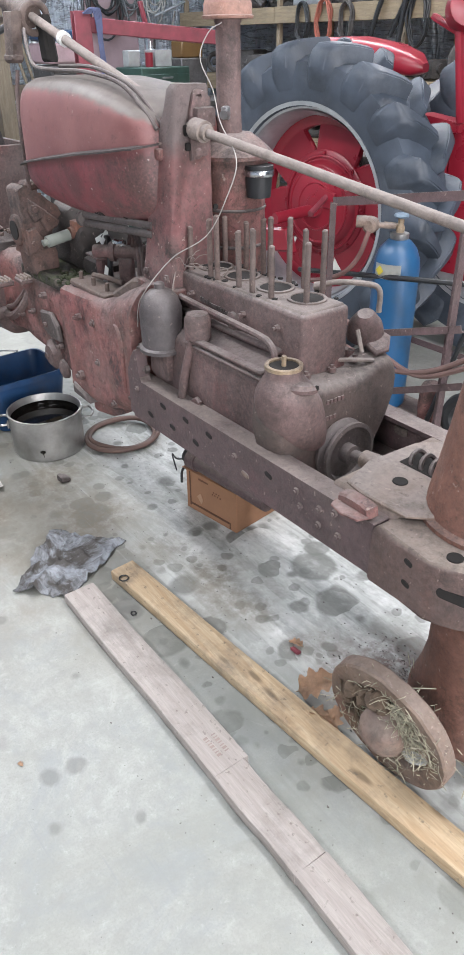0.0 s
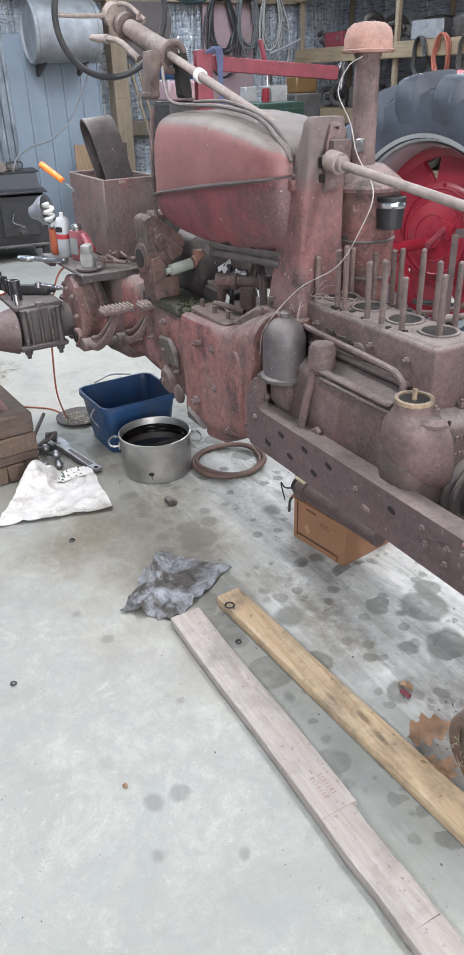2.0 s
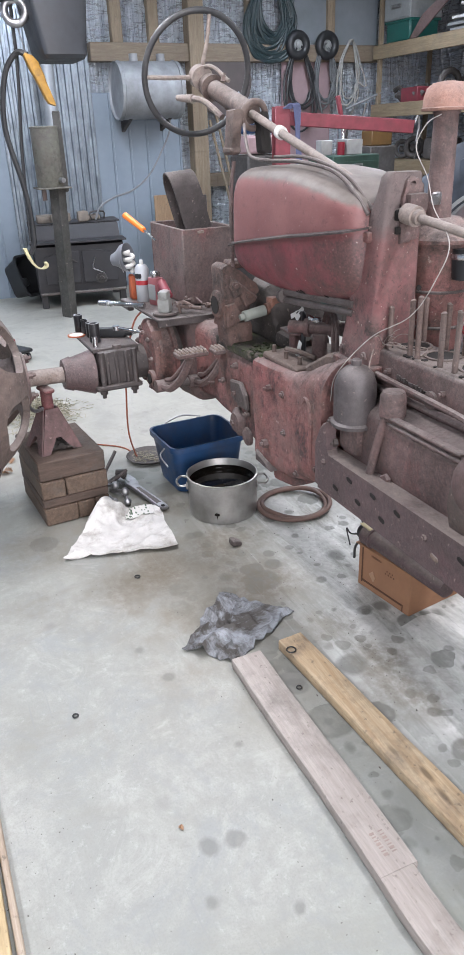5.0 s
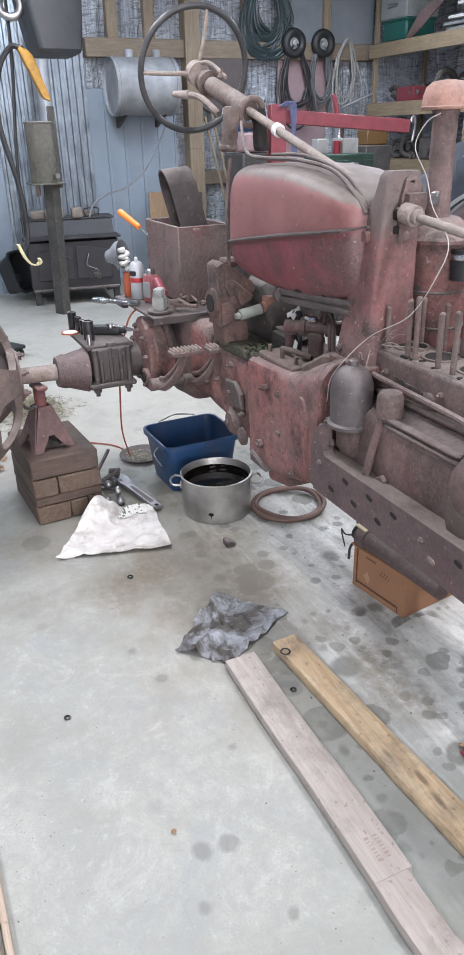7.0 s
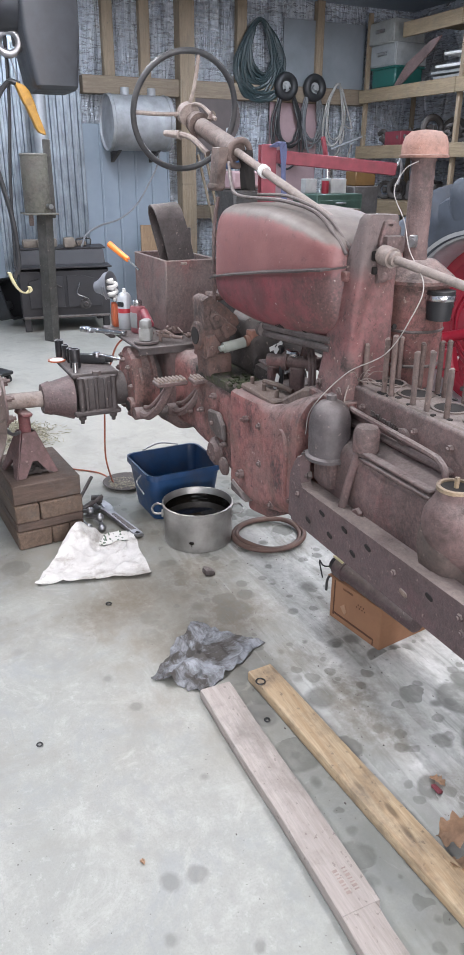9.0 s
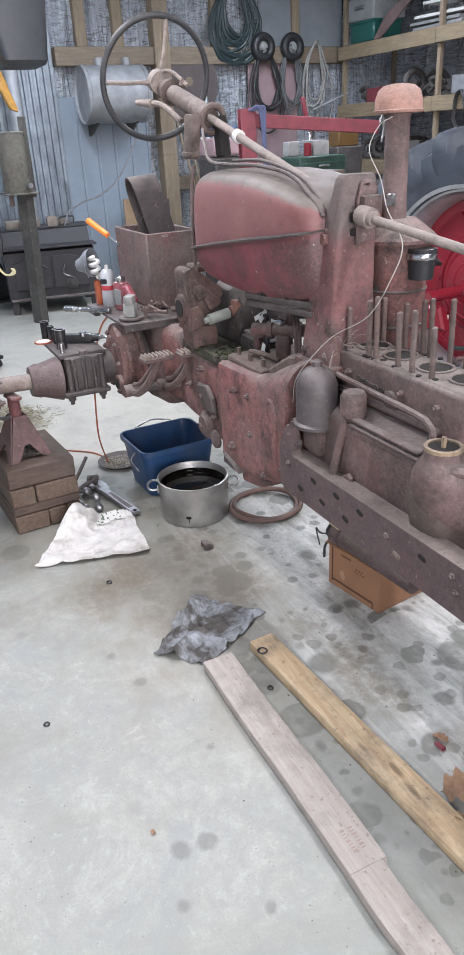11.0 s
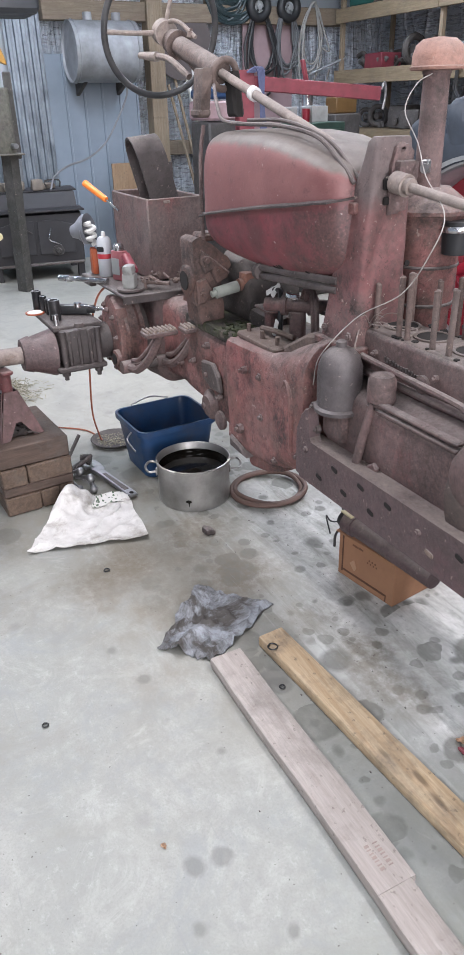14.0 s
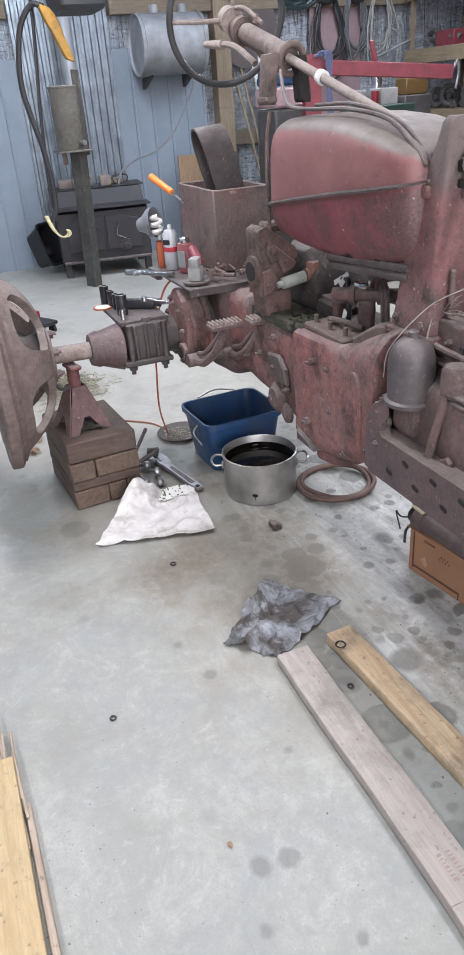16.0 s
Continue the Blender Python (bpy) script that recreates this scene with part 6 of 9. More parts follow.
for _k in range(4):
    m = pose(0, 0, 0, 0, 0, 90 * _k)
    a, b, t = 0.094, 0.028, 0.20
    outer = [(-a, 0), (a, 0), (b, t), (-b, t)]
    # a face with an arched cut at its foot
    pts = [(-a, 0.0), (-a * 0.6, 0.0), (-0.012, 0.068), (0.012, 0.068), (a * 0.6, 0.0), (a, 0.0), (b, t), (-b, t)]
    tilt = math.atan2(a - b, t)
    prism(bm, pts, 0.005, m @ Matrix.Translation((0, -a, 0)) @ pose(0, 0, 0, 90 - math.degrees(tilt)))
part("stand_body", bm, rusty("dusty_stand_red", (0.125, 0.068, 0.066), rust=(0.085, 0.052, 0.05), wear=0.45, dusty=0.35), jack)
bm = cyl(B(), (0, 0, 0.15), (0, 0, 0.27), 0.026, seg=16)
box(bm, (0, 0, 0.275), (0.10, 0.05, 0.02), bevel=0.006)
part("stand_post", bm, rusty("stand_post_red", (0.17, 0.058, 0.062), rust=(0.12, 0.055, 0.05), wear=0.45, dusty=0.4), jack, "dull red ratchet post")
part("stand_handle", tube(B(), [(0.03, -0.035, 0.20), (0.0, -0.06, 0.185), (-0.05, -0.07, 0.20), (-0.09, -0.05, 0.23)], 0.008, 8), STEEL, jack)

# ---- things on the floor ----
def board(name, x0, x1, yc0, yc1, w, h, material, label, z=0.0):
    """A sawn plank from (x0, yc0) to (x1, yc1)."""
    L = math.hypot(x1 - x0, yc1 - yc0)
    m = Matrix.Translation((x0, yc0, z)) @ pose(0, 0, 0, 0, 0, math.degrees(math.atan2(yc1 - yc0, x1 - x0)))
    bm = B()
    n = 24
    secs = []
    for k in range(n + 1):
        t = k / n
        wig = 0.0015 * math.sin(t * 9 + h * 50)
        secs.append([m @ Vector((L * t, y + wig, zz + 0.002 + 0.0008 * math.sin(t * 23))) for y, zz in rrect(w, h, 0.005, 2, 0, h / 2)])
    loft(bm, secs)
    return solo(name, bm, material, label, "board")


board("pine_board", -0.028, 2.6, -0.357, -0.19, 0.090, 0.038, YEL_WOOD, "yellow pine board with knots lying on concrete")
for _x0, _x1, _y0, _y1, _w in ((-0.010, 0.8395, -0.530, -0.538, 0.106), (0.8405, 1.1425, -0.548, -0.550, 0.093), (1.1435, 2.5, -0.551, -0.60, 0.094)):
    tagged(board("weathered_board", _x0, _x1, _y0, _y1, _w, 0.036, GREY_WOOD, "weathered dusty grey board lying on concrete"), group="grey boards end to end")
bm = B()
for _i in range(14):
    box(bm, (0.735 + 0.010 * (_i % 7), -0.545 + 0.024 * (_i // 7), 0.0392), (0.003 if _i % 3 else 0.007, 0.012, 0.0008), pose(0, 0, 0), 0)
solo("grade_stamp", bm, plain("brown_ink", (0.29, 0.23, 0.205), 0.9), "faint brown grade stamp on the grey board", "stamp", kind="stuff")
# the pale board near the camera's feet, with a splintered offcut beside it
board("pale_board", 0.02, 2.4, -1.455, -1.47, 0.14, 0.038, wood("pale_pine", (0.56, 0.44, 0.26), (0.47, 0.35, 0.19), dirt=0.15), "pale pine board lying on the floor")
bm = B()
rs = random.Random(9)
for _k in range(15):
    _x0, _y0 = rs.uniform(-0.16, 0.05), -1.40 + rs.uniform(-0.025, 0.022)
    _L = rs.uniform(0.14, 0.30)
    box(bm, (_x0 + _L / 2, _y0, 0.012 + rs.uniform(0, 0.02)), (_L, 0.008, 0.007), pose(0, 0, 0, 0, rs.uniform(-2, 2), rs.uniform(-2, 3)), 0.002)
box(bm, (0.72, -1.372, 0.012), (1.1, 0.018, 0.02), bevel=0.003)
solo("splintered_lath", bm, wood("split_lath", (0.50, 0.42, 0.34), (0.36, 0.28, 0.21), dirt=0.2, knots=0), "splintered grey lath beside the pale board", "wood scrap", kind="stuff")


def drape(pts_fn, nx, ny, th=0.004):
    """A cloth sheet: pts_fn(u, v) gives the place of each vertex."""
    bm = B()
    top = [[bm.verts.new(pts_fn(i / nx, j / ny)) for j in range(ny + 1)] for i in range(nx + 1)]
    bot = [[bm.verts.new(v.co - Vector((0, 0, th))) for v in row] for row in top]
    for i in range(nx):
        for j in range(ny):
            bm.faces.new((top[i][j], top[i + 1][j], top[i + 1][j + 1], top[i][j + 1]))
            bm.faces.new((bot[i][j], bot[i][j + 1], bot[i + 1][j + 1], bot[i + 1][j]))
    for i in range(nx):
        bm.faces.new((top[i][0], bot[i][0], bot[i + 1][0], top[i + 1][0]))
        bm.faces.new((top[i][ny], top[i + 1][ny], bot[i + 1][ny], bot[i][ny]))
    for j in range(ny):
        bm.faces.new((top[0][j], top[0][j + 1], bot[0][j + 1], bot[0][j]))
        bm.faces.new((top[nx][j], bot[nx][j], bot[nx][j + 1], top[nx][j + 1]))
    return bm


def quad(a, b, c, d, u, v):
    a, b, c, d = (Vector(p) for p in (a, b, c, d))
    return (a * (1 - u) + b * u) * (1 - v) + (d * (1 - u) + c * u) * v


def rag_at(u, v):
    p = quad((-0.16, -0.70), (-0.03, -0.56), (-0.19, -0.25), (-0.42, -0.45), u, v)
    e = 0.018 * Vector((noise.noise((u * 3, v * 3, 1.0)), noise.noise((u * 3, v * 3, 5.0))))
    fold = 0.036 * math.exp(-((u - 0.35 - 0.25 * v) / 0.09) ** 2) * max(0.0, 1 - v * 1.5)
    fold += 0.012 * math.exp(-((v - 0.62 + 0.3 * u) / 0.04) ** 2) + 0.010 * math.exp(-((u - 0.75 + 0.2 * v) / 0.05) ** 2) * v
    n1 = 1 - abs(noise.noise((u * 4.5, v * 4.5, 2.0))) * 2.2
    z = 0.006 + 0.013 * max(0.0, n1) ** 2 + 0.005 * noise.noise((u * 12, v * 12, 3.0)) + 0.003 * noise.noise((u * 26, v * 26, 4.0)) + fold
    e += 0.010 * Vector((noise.noise((u * 9, v * 9, 21.0)), noise.noise((u * 9, v * 9, 25.0))))
    return Vector((p.x + e.x, p.y + e.y, max(0.006, z)))


solo("shop_rag", drape(rag_at, 64, 64), RAG, "oil soaked dark grey rag crumpled on concrete", "rag")


def cloth_at(u, v):
    p = quad((-0.93, -0.935), (-0.815, -0.47), (-1.22, -0.42), (-1.26, -0.70), u, v)
    e = 0.022 * Vector((noise.noise((u * 3, v * 3, 11.0)), noise.noise((u * 3, v * 3, 15.0))))
    lump = 0.10 * math.exp(-((u - 0.16) / 0.16) ** 2 - ((v - 0.86) / 0.30) ** 2)
    ridge = 0.03 * math.exp(-((u - 0.28 - 0.1 * v) / 0.06) ** 2) * v
    z = 0.010 + lump + ridge + 0.014 * max(0.0, 1 - 2.4 * abs(noise.noise((u * 4, v * 4, 12.0)))) ** 2 + 0.004 * noise.noise((u * 11, v * 11, 13.0)) + 0.002 * noise.noise((u * 24, v * 24, 14.0))
    return Vector((p.x + e.x, p.y + e.y, max(0.006, z)))


def paper_at(u, v):
    p = quad((-1.372, -0.885), (-1.362, -0.735), (-1.475, -0.745), (-1.470, -0.865), u, v)
    n1 = max(0.0, 1 - 2.0 * abs(noise.noise((u * 3.5, v * 3.5, 31.0))))
    return Vector((p.x + 0.012 * noise.noise((u * 6, v * 6, 33.0)), p.y + 0.012 * noise.noise((u * 6, v * 6, 36.0)), 0.318 + 0.030 * n1 ** 2 * math.sin(math.pi * u) + 0.004 * noise.noise((u * 13, v * 13, 38.0))))


solo("greasy_paper", drape(paper_at, 26, 22, 0.002), GREASE_AND_SHADE, "crumpled black greasy paper under the jack stand", "paper")
cloth = solo("white_cloth", drape(cloth_at, 44, 44), WHITE_CLOTH, "soiled white cloth with a folded corner", "cloth")
part("leaf_print", drape(lambda u, v: Vector(cloth_at(0.50 + 0.42 * u, 0.76 + 0.22 * v)) + Vector((0, 0, 0.006 + 0.008 * abs(noise.noise((u * 5, v * 5, 3))))), 16, 10, 0.003),
     None, cloth, "printed green leaf pattern on the hem")
_n = Nodes("leaf_print")
_lp = _n.voronoi(1.0, _n.scaled((42, 70, 20), rot=(0, 0, 0.7)))
bpy.data.objects["leaf_print"].data.materials.append(_n.done(_n.mix(_n.ramp(_lp, (0.33, 1.0), (0.40, 0.0)), (0.62, 0.61, 0.58), (0.10, 0.14, 0.10)), 0.95))

# stock pot of waste oil
PX, PY = -1.055, -0.152
pot = thing("stock_pot", "scuffed aluminium stock pot half full of black oil", "pot", pose(PX, PY, 0, 0, 0, 0))
bm = lathe(B(), [(0.148, 0.004), (0.156, 0.002), (0.158, 0.02), (0.159, 0.178), (0.164, 0.182), (0.164, 0.190), (0.158, 0.192), (0.154, 0.186), (0.153, 0.02), (0.14, 0.016)], I4, 56)
part("body", bm, ALU, pot)
part("oil", cyl(B(), (0, 0, 0.02), (0, 0, 0.137), 0.1525, seg=48), OIL, pot, "still black waste oil")
for _s in (1, -1):
    m = pose(0, 0, 0, 0, 0, 66 if _s > 0 else 246)
    bm = tube(B(), [m @ Vector(p) for p in ((0.158, -0.045, 0.150), (0.195, -0.05, 0.152), (0.21, 0.0, 0.154), (0.195, 0.05, 0.152), (0.158, 0.045, 0.150))], 0.0055, 8, 6)
    box(bm, (0.160, -0.045, 0.15), (0.008, 0.02, 0.035), m, 0.003)
    box(bm, (0.160, 0.045, 0.15), (0.008, 0.02, 0.035), m, 0.003)
    part("handle", bm, ALU, pot)
part("oil_film", lathe(B(), [(0.1526, 0.136), (0.1532, 0.137), (0.1532, 0.158), (0.1526, 0.159)], I4, 48, False, False), OIL, pot, "black film above the oil")
part("drip_stain", prism(B(), [(-0.012, 0.055), (-0.004, 0.06), (0.01, 0.058), (0.012, 0.048), (0.003, 0.045), (0.002, 0.022), (-0.002, 0.045), (-0.012, 0.048)], 0.0015, pose(0, 0, 0, 0, 0, -33) @ Matrix.Translation((0.1585, 0, 0)) @ pose(0, 0, 0, 90, 0, 90)), OIL, pot)

# blue bin behind it
bin_ = thing("blue_bin", "blue plastic bucket with a wire handle", "bucket", pose(-1.44, -0.12, 0, 0, 0, 2))
bm = B()
ring = lambda w, h, z, r: [Vector((x, y, z)) for x, y in rrect(w, h, r, 4)]
ring_faces(bm, [ring(0.27, 0.32, 0.004, 0.04), ring(0.33, 0.375, 0.225, 0.045), ring(0.355, 0.40, 0.227, 0.05), ring(0.355, 0.40, 0.253, 0.05), ring(0.335, 0.38, 0.253, 0.045), ring(0.325, 0.37, 0.225, 0.043), ring(0.265, 0.315, 0.012, 0.04)])
part("body", bm, BIN_BLUE, bin_)
part("liquid", box(B(), (0, 0, 0.06), (0.27, 0.32, 0.08), bevel=0.02), OIL, bin_, "dark liquid in the bucket")
part("handle", tube(B(), [(0.05, -0.195, 0.22), (0.04, -0.215, 0.18), (0.12, -0.21, 0.15)], 0.004, 6), STEEL, bin_)
part("handle", tube(B(), [(-0.175, -0.10, 0.258), (-0.19, 0.0, 0.275), (-0.175, 0.10, 0.258)], 0.004, 6), STEEL, bin_)

bm = torus(B(), 0.150, 0.0115, Matrix.Translation((-0.925, 0.153, 0.013)) @ pose(0, 0, 0, 0, 0, 20), 56, 10)
for v in bm.verts:
    v.co.z += 0.006 * (1 + math.sin(5 * v.co.x * 4 + v.co.y * 9))
torus(bm, 0.166, 0.0115, Matrix.Translation((-0.915, 0.150, 0.020)) @ pose(0, 0, 0, 2, -2, 0), 56, 10)
solo("hose_loop", bm, plain("brown_hose", (0.13, 0.08, 0.065), 0.6), "single loop of dull brown hose on concrete", "hose")

# carton with a pipe on top
carton = thing("carton", "open brown cardboard carton under the frame", "box")
cm = Matrix.Translation((-0.005, 0.225, 0)) @ pose(0, 0, 0, 0, 0, 8)
for _name, _c, _s in (("side", (-0.125, -0.125, 0.095), (0.27, 0.005, 0.186)), ("side", (-0.125, 0.125, 0.095), (0.27, 0.005, 0.186)), ("side", (0.0085, 0, 0.095), (0.005, 0.25, 0.186)), ("side", (-0.26, 0, 0.095), (0.005, 0.25, 0.186)), ("base", (-0.125, 0, 0.006), (0.27, 0.25, 0.006))):
    part(_name, box(B(), _c, _s, cm, 0.001), CARD, carton)
part("flap", box(B(), (-0.125, -0.115, 0.192), (0.265, 0.07, 0.004), cm @ pose(0, 0, 0, 0, 0, 0), 0.001), CARD, carton)
bm = B()
prism(bm, [(-0.242, 0.02), (-0.236, 0.02), (-0.236, 0.026), (-0.03, 0.026), (-0.024, 0.03), (-0.024, 0.005), (-0.02, 0.005), (-0.02, 0.034), (-0.236, 0.034), (-0.236, 0.178), (-0.242, 0.178)], 0.0015, cm @ XZ(-0.1292))
part("tape_line", bm, plain("dark_brown_line", (0.10, 0.045, 0.025), 0.9), carton)
bm = prism(B(), [(-0.20, 0.075), (-0.18, 0.095), (-0.165, 0.07), (-0.175, 0.05)], 0.003, cm @ XZ(-0.1315))
part("torn_patch", bm, plain("pale_card", (0.40, 0.24, 0.15), 0.9), carton)
bm = B()
for _i in range(7):
    box(bm, (-0.115 + _i * 0.007, -0.1285, 0.118 + 0.012 * (_i % 2)), (0.005, 0.001, 0.006), cm, 0)
for _i in range(9):
    box(bm, (-0.19 + 0.006 * _i, -0.1285, 0.155), (0.004, 0.001, 0.008), cm, 0)
tagged(part("printing", bm, plain("carton_ink", (0.14, 0.065, 0.035), 0.9), carton), kind="stuff")
pipe = thing("exhaust_pipe", "dark steel pipe with black end lying on the carton", "pipe")
bm = cyl(B(), (-0.20, 0.075, 0.232), (0.20, 0.105, 0.228), 0.034, seg=24)
cyl(bm, (-0.215, 0.074, 0.232), (-0.17, 0.078, 0.232), 0.041, seg=24)
part("tube", bm, RAIL, pipe)
part("end_plug", cyl(B(), (-0.242, 0.072, 0.232), (-0.21, 0.075, 0.232), 0.030, 0.033, 20), BLACK, pipe, "black plastic end plug")
bm = tube(B(), [(-0.225, 0.08, 0.215), (-0.25, 0.05, 0.17), (-0.245, 0.04, 0.12)], 0.005, 6)
tube(bm, [(-0.225, 0.09, 0.225), (-0.28, 0.05, 0.205), (-0.31, 0.045, 0.215), (-0.26, 0.03, 0.17)], 0.003, 6)
torus(bm, 0.012, 0.003, Matrix.Translation((-0.26, 0.09, 0.262)) @ pose(0, 0, 0, 60, 20), 16, 6)
part("wire_end", bm, BLACK, pipe, "bent black wires")
part("paper_tag", rough_up(box(B(), (-0.205, 0.07, 0.268), (0.06, 0.03, 0.006), bevel=0.001), 0.006, 30), PALE_YELLOW, pipe, "torn pale yellow tag")

# flat cast wheel full of straw by the front pedestal
CWN = Vector((0.03, -0.98, -0.18)).normalized()
_cx = Vector((0, 0, 1)).cross(CWN).normalized()
_cy = CWN.cross(_cx)
CW = Matrix.Translation((1.062, -0.236, 0.183)) @ Matrix(((_cx.x, _cy.x, CWN.x, 0), (_cx.y, _cy.y, CWN.y, 0), (_cx.z, _cy.z, CWN.z, 0), (0, 0, 0, 1))) @ Matrix.Scale(0.81, 4)
cast = thing("implement_wheel", "rusty cast wheel stood on edge, packed with straw", "wheel", CW)
CASTM = rusty("dusty_cast_wheel", (0.235, 0.165, 0.122), rust=(0.165, 0.105, 0.075), wear=0.5, dusty=0.5, grime=0.5, fresh=(0.28, 0.07, 0.06))
bm = lathe(B(), [(0.150, 0.010), (0.154, 0.016), (0.212, 0.020), (0.218, 0.014), (0.218, -0.026), (0.212, -0.032), (0.185, -0.022), (0.154, -0.008)], I4, 56, False, False)
lathe(bm, [(0.154, -0.008), (0.150, 0.010)], I4, 56, False, False)
rough_up(bm, 0.004, 18)
part("rim", bm, CASTM, cast)
for _k in range(3):
    bm = prism(B(), [(0.03, -0.062), (0.08, -0.046), (0.12, -0.050), (0.165, -0.095), (0.165, 0.095), (0.12, 0.050), (0.08, 0.046), (0.03, 0.062)], 0.020, pose(0, 0, -0.012, 0, 0, 120 * _k + 140), bevel=0.008, seg=2)
    rough_up(bm, 0.002, 16)
    part("spoke", bm, CASTM, cast)
bm = lathe(B(), [(0.082, -0.02), (0.084, 0.0), (0.080, 0.02), (0.072, 0.05), (0.054, 0.074), (0.03, 0.085), (0.004, 0.088)], I4, 36)
rough_up(bm, 0.012, 16)
part("hub", bm, CASTM, cast)
bm = B()
rs = random.Random(3)
_clod = B()
for _k in range(26):
    _a, _d = rs.gauss(2.6, 0.5), rs.uniform(0.07, 0.15)
    _r = rs.uniform(0.012, 0.030)
    lathe(_clod, [(_r * 0.3, -_r), (_r * 0.85, -_r * 0.5), (_r, 0.0), (_r * 0.8, _r * 0.6), (_r * 0.2, _r)], Matrix.Translation((_d * math.cos(_a), _d * math.sin(_a), rs.uniform(-0.01, 0.025))), 9)
rough_up(_clod, 0.008, 40)
for _k in range(16):
    _p = Vector((-0.10 + rs.gauss(0, 0.03), 0.02 + rs.gauss(0, 0.05), 0.02))
    _q = _p + Vector((rs.gauss(0.02, 0.02), rs.gauss(-0.07, 0.03), rs.uniform(0, 0.02)))
    tube(_clod, [_p, (_p + _q) / 2 + Vector((0, 0, 0.008)), _q], rs.uniform(0.0015, 0.004), 5, 3)
tagged(part("mud_clod", _clod, plain("dried_mud", (0.135, 0.095, 0.066), 0.95, vary=0.5, scale=30, bump=0.6), cast, "dried mud and twigs in the wheel"), kind="stuff")
for _k in range(1300):
    a, r = rs.gauss(0.75, 0.55), rs.uniform(0.05, 0.20)
    if _k % 4 == 0:
        a = rs.gauss(4.5, 0.4)
    if _k % 9 == 0:
        a = rs.gauss(3.3, 0.3)
    p = Vector((r * math.cos(a), r * math.sin(a), rs.uniform(-0.02, 0.03)))
    d = Vector((rs.gauss(0, 1), rs.gauss(0, 1), rs.gauss(0, 0.45))).normalized() * rs.uniform(0.015, 0.06)
    q = p + d
    if min((CW @ p).z, (CW @ q).z) < 0.004 or (CW @ q).y > -0.08:
        continue
    tube(bm, [p, (p + q) * 0.5 + Vector((rs.uniform(-.006, .006), 0, rs.uniform(-.006, .008))), q], rs.uniform(0.0006, 0.0016), 3, 2)
straw_in = part("straw", bm, STRAW, cast, "tangled dry straw and grass")
tagged(straw_in, kind="stuff")
bm = B()
for _k in range(70):
    p = Vector((1.08 + rs.gauss(0, 0.09), -0.05 + rs.gauss(0, 0.07), 0.10 + rs.gauss(0, 0.05)))
    d = Vector((rs.gauss(0, 1), rs.gauss(0, 1), rs.gauss(0, 0.6))).normalized() * rs.uniform(0.05, 0.12)
    p.z = max(0.006, p.z)
    q = p + d
    q.z = max(0.006, q.z)
    tube(bm, [p, (p + q) / 2, q], rs.uniform(0.0008, 0.0018), 3, 2)
solo("loose_straw", bm, STRAW, "dry straw stalks caught round the pedestal foot", "straw", kind="stuff")


def leaf(name, p, size, rot, label, curl=0.5):
    """A lobed oak leaf, curled along its rib."""
    bm = B()
    rows = []
    for i in range(19):
        u = i / 18
        w = size * (0.035 + 0.25 * math.sin(math.pi * u ** 0.8) ** 0.7 * (1 + 0.34 * math.cos(TAU * 3.6 * u + 2.6)))
        if i < 2:
            w = 0.012 * size
        row = []
        for v in (-1.0, -0.55, -0.12, 0.12, 0.55, 1.0):
            y = v * w * (1 + 0.10 * noise.noise((u * 6, v, size * 70)))
            z = curl * (abs(v) ** 1.6) * w + 0.05 * size * noise.noise((u * 4, v * 2, size * 40)) + 0.10 * size * math.sin(2.4 * u) - (0.006 * size if abs(v) < 0.2 else 0)
            row.append(bm.verts.new((u * size + 0.05 * abs(v) * size, y, z)))
        rows.append(row)
    for a, b in zip(rows, rows[1:]):
        for k in range(5):
            bm.faces.new((a[k], b[k], b[k + 1], a[k + 1]))
    bmesh.ops.solidify(bm, geom=bm.faces[:], thickness=0.0008)
    m = Matrix.Translation(p) @ pose(0, 0, 0, *rot)
    low = min((m @ v.co).z for v in bm.verts)
    return solo(name, bm, DRY_LEAF, label, "leaf", Matrix.Translation((0, 0, 0.002 - low)) @ m)


leaf("dry_leaf", (0.735, -0.235, 0.016), 0.125, (25, -22, 55), "curled pale brown oak leaf on the floor")
leaf("dry_leaf", (0.80, -0.275, 0.014), 0.10, (-25, -14, 20), "curled pale brown oak leaf beside the cast wheel")
leaf("dry_leaf", (0.90, -0.262, 0.016), 0.075, (10, -30, 120), "curled pale brown oak leaf beside the cast wheel")
leaf("dry_leaf", (0.62, -0.10, 0.010), 0.05, (5, 8, 200), "small dark leaf scrap on the stained floor")
leaf("dry_leaf", (0.475, -0.95, 0.004), 0.02, (0, 0, 10), "small flat brown leaf scrap on concrete")
for _x, _y, _s, _a in ((-2.00, -1.03, 0.07, 40), (-2.08, -0.98, 0.06, 150), (-1.95, -1.00, 0.05, 260), (-2.12, -1.06, 0.06, 320)):
    leaf("dry_leaf", (_x, _y, 0.004), _s, (8, -6, _a), "small brown leaf behind the timber blocks")
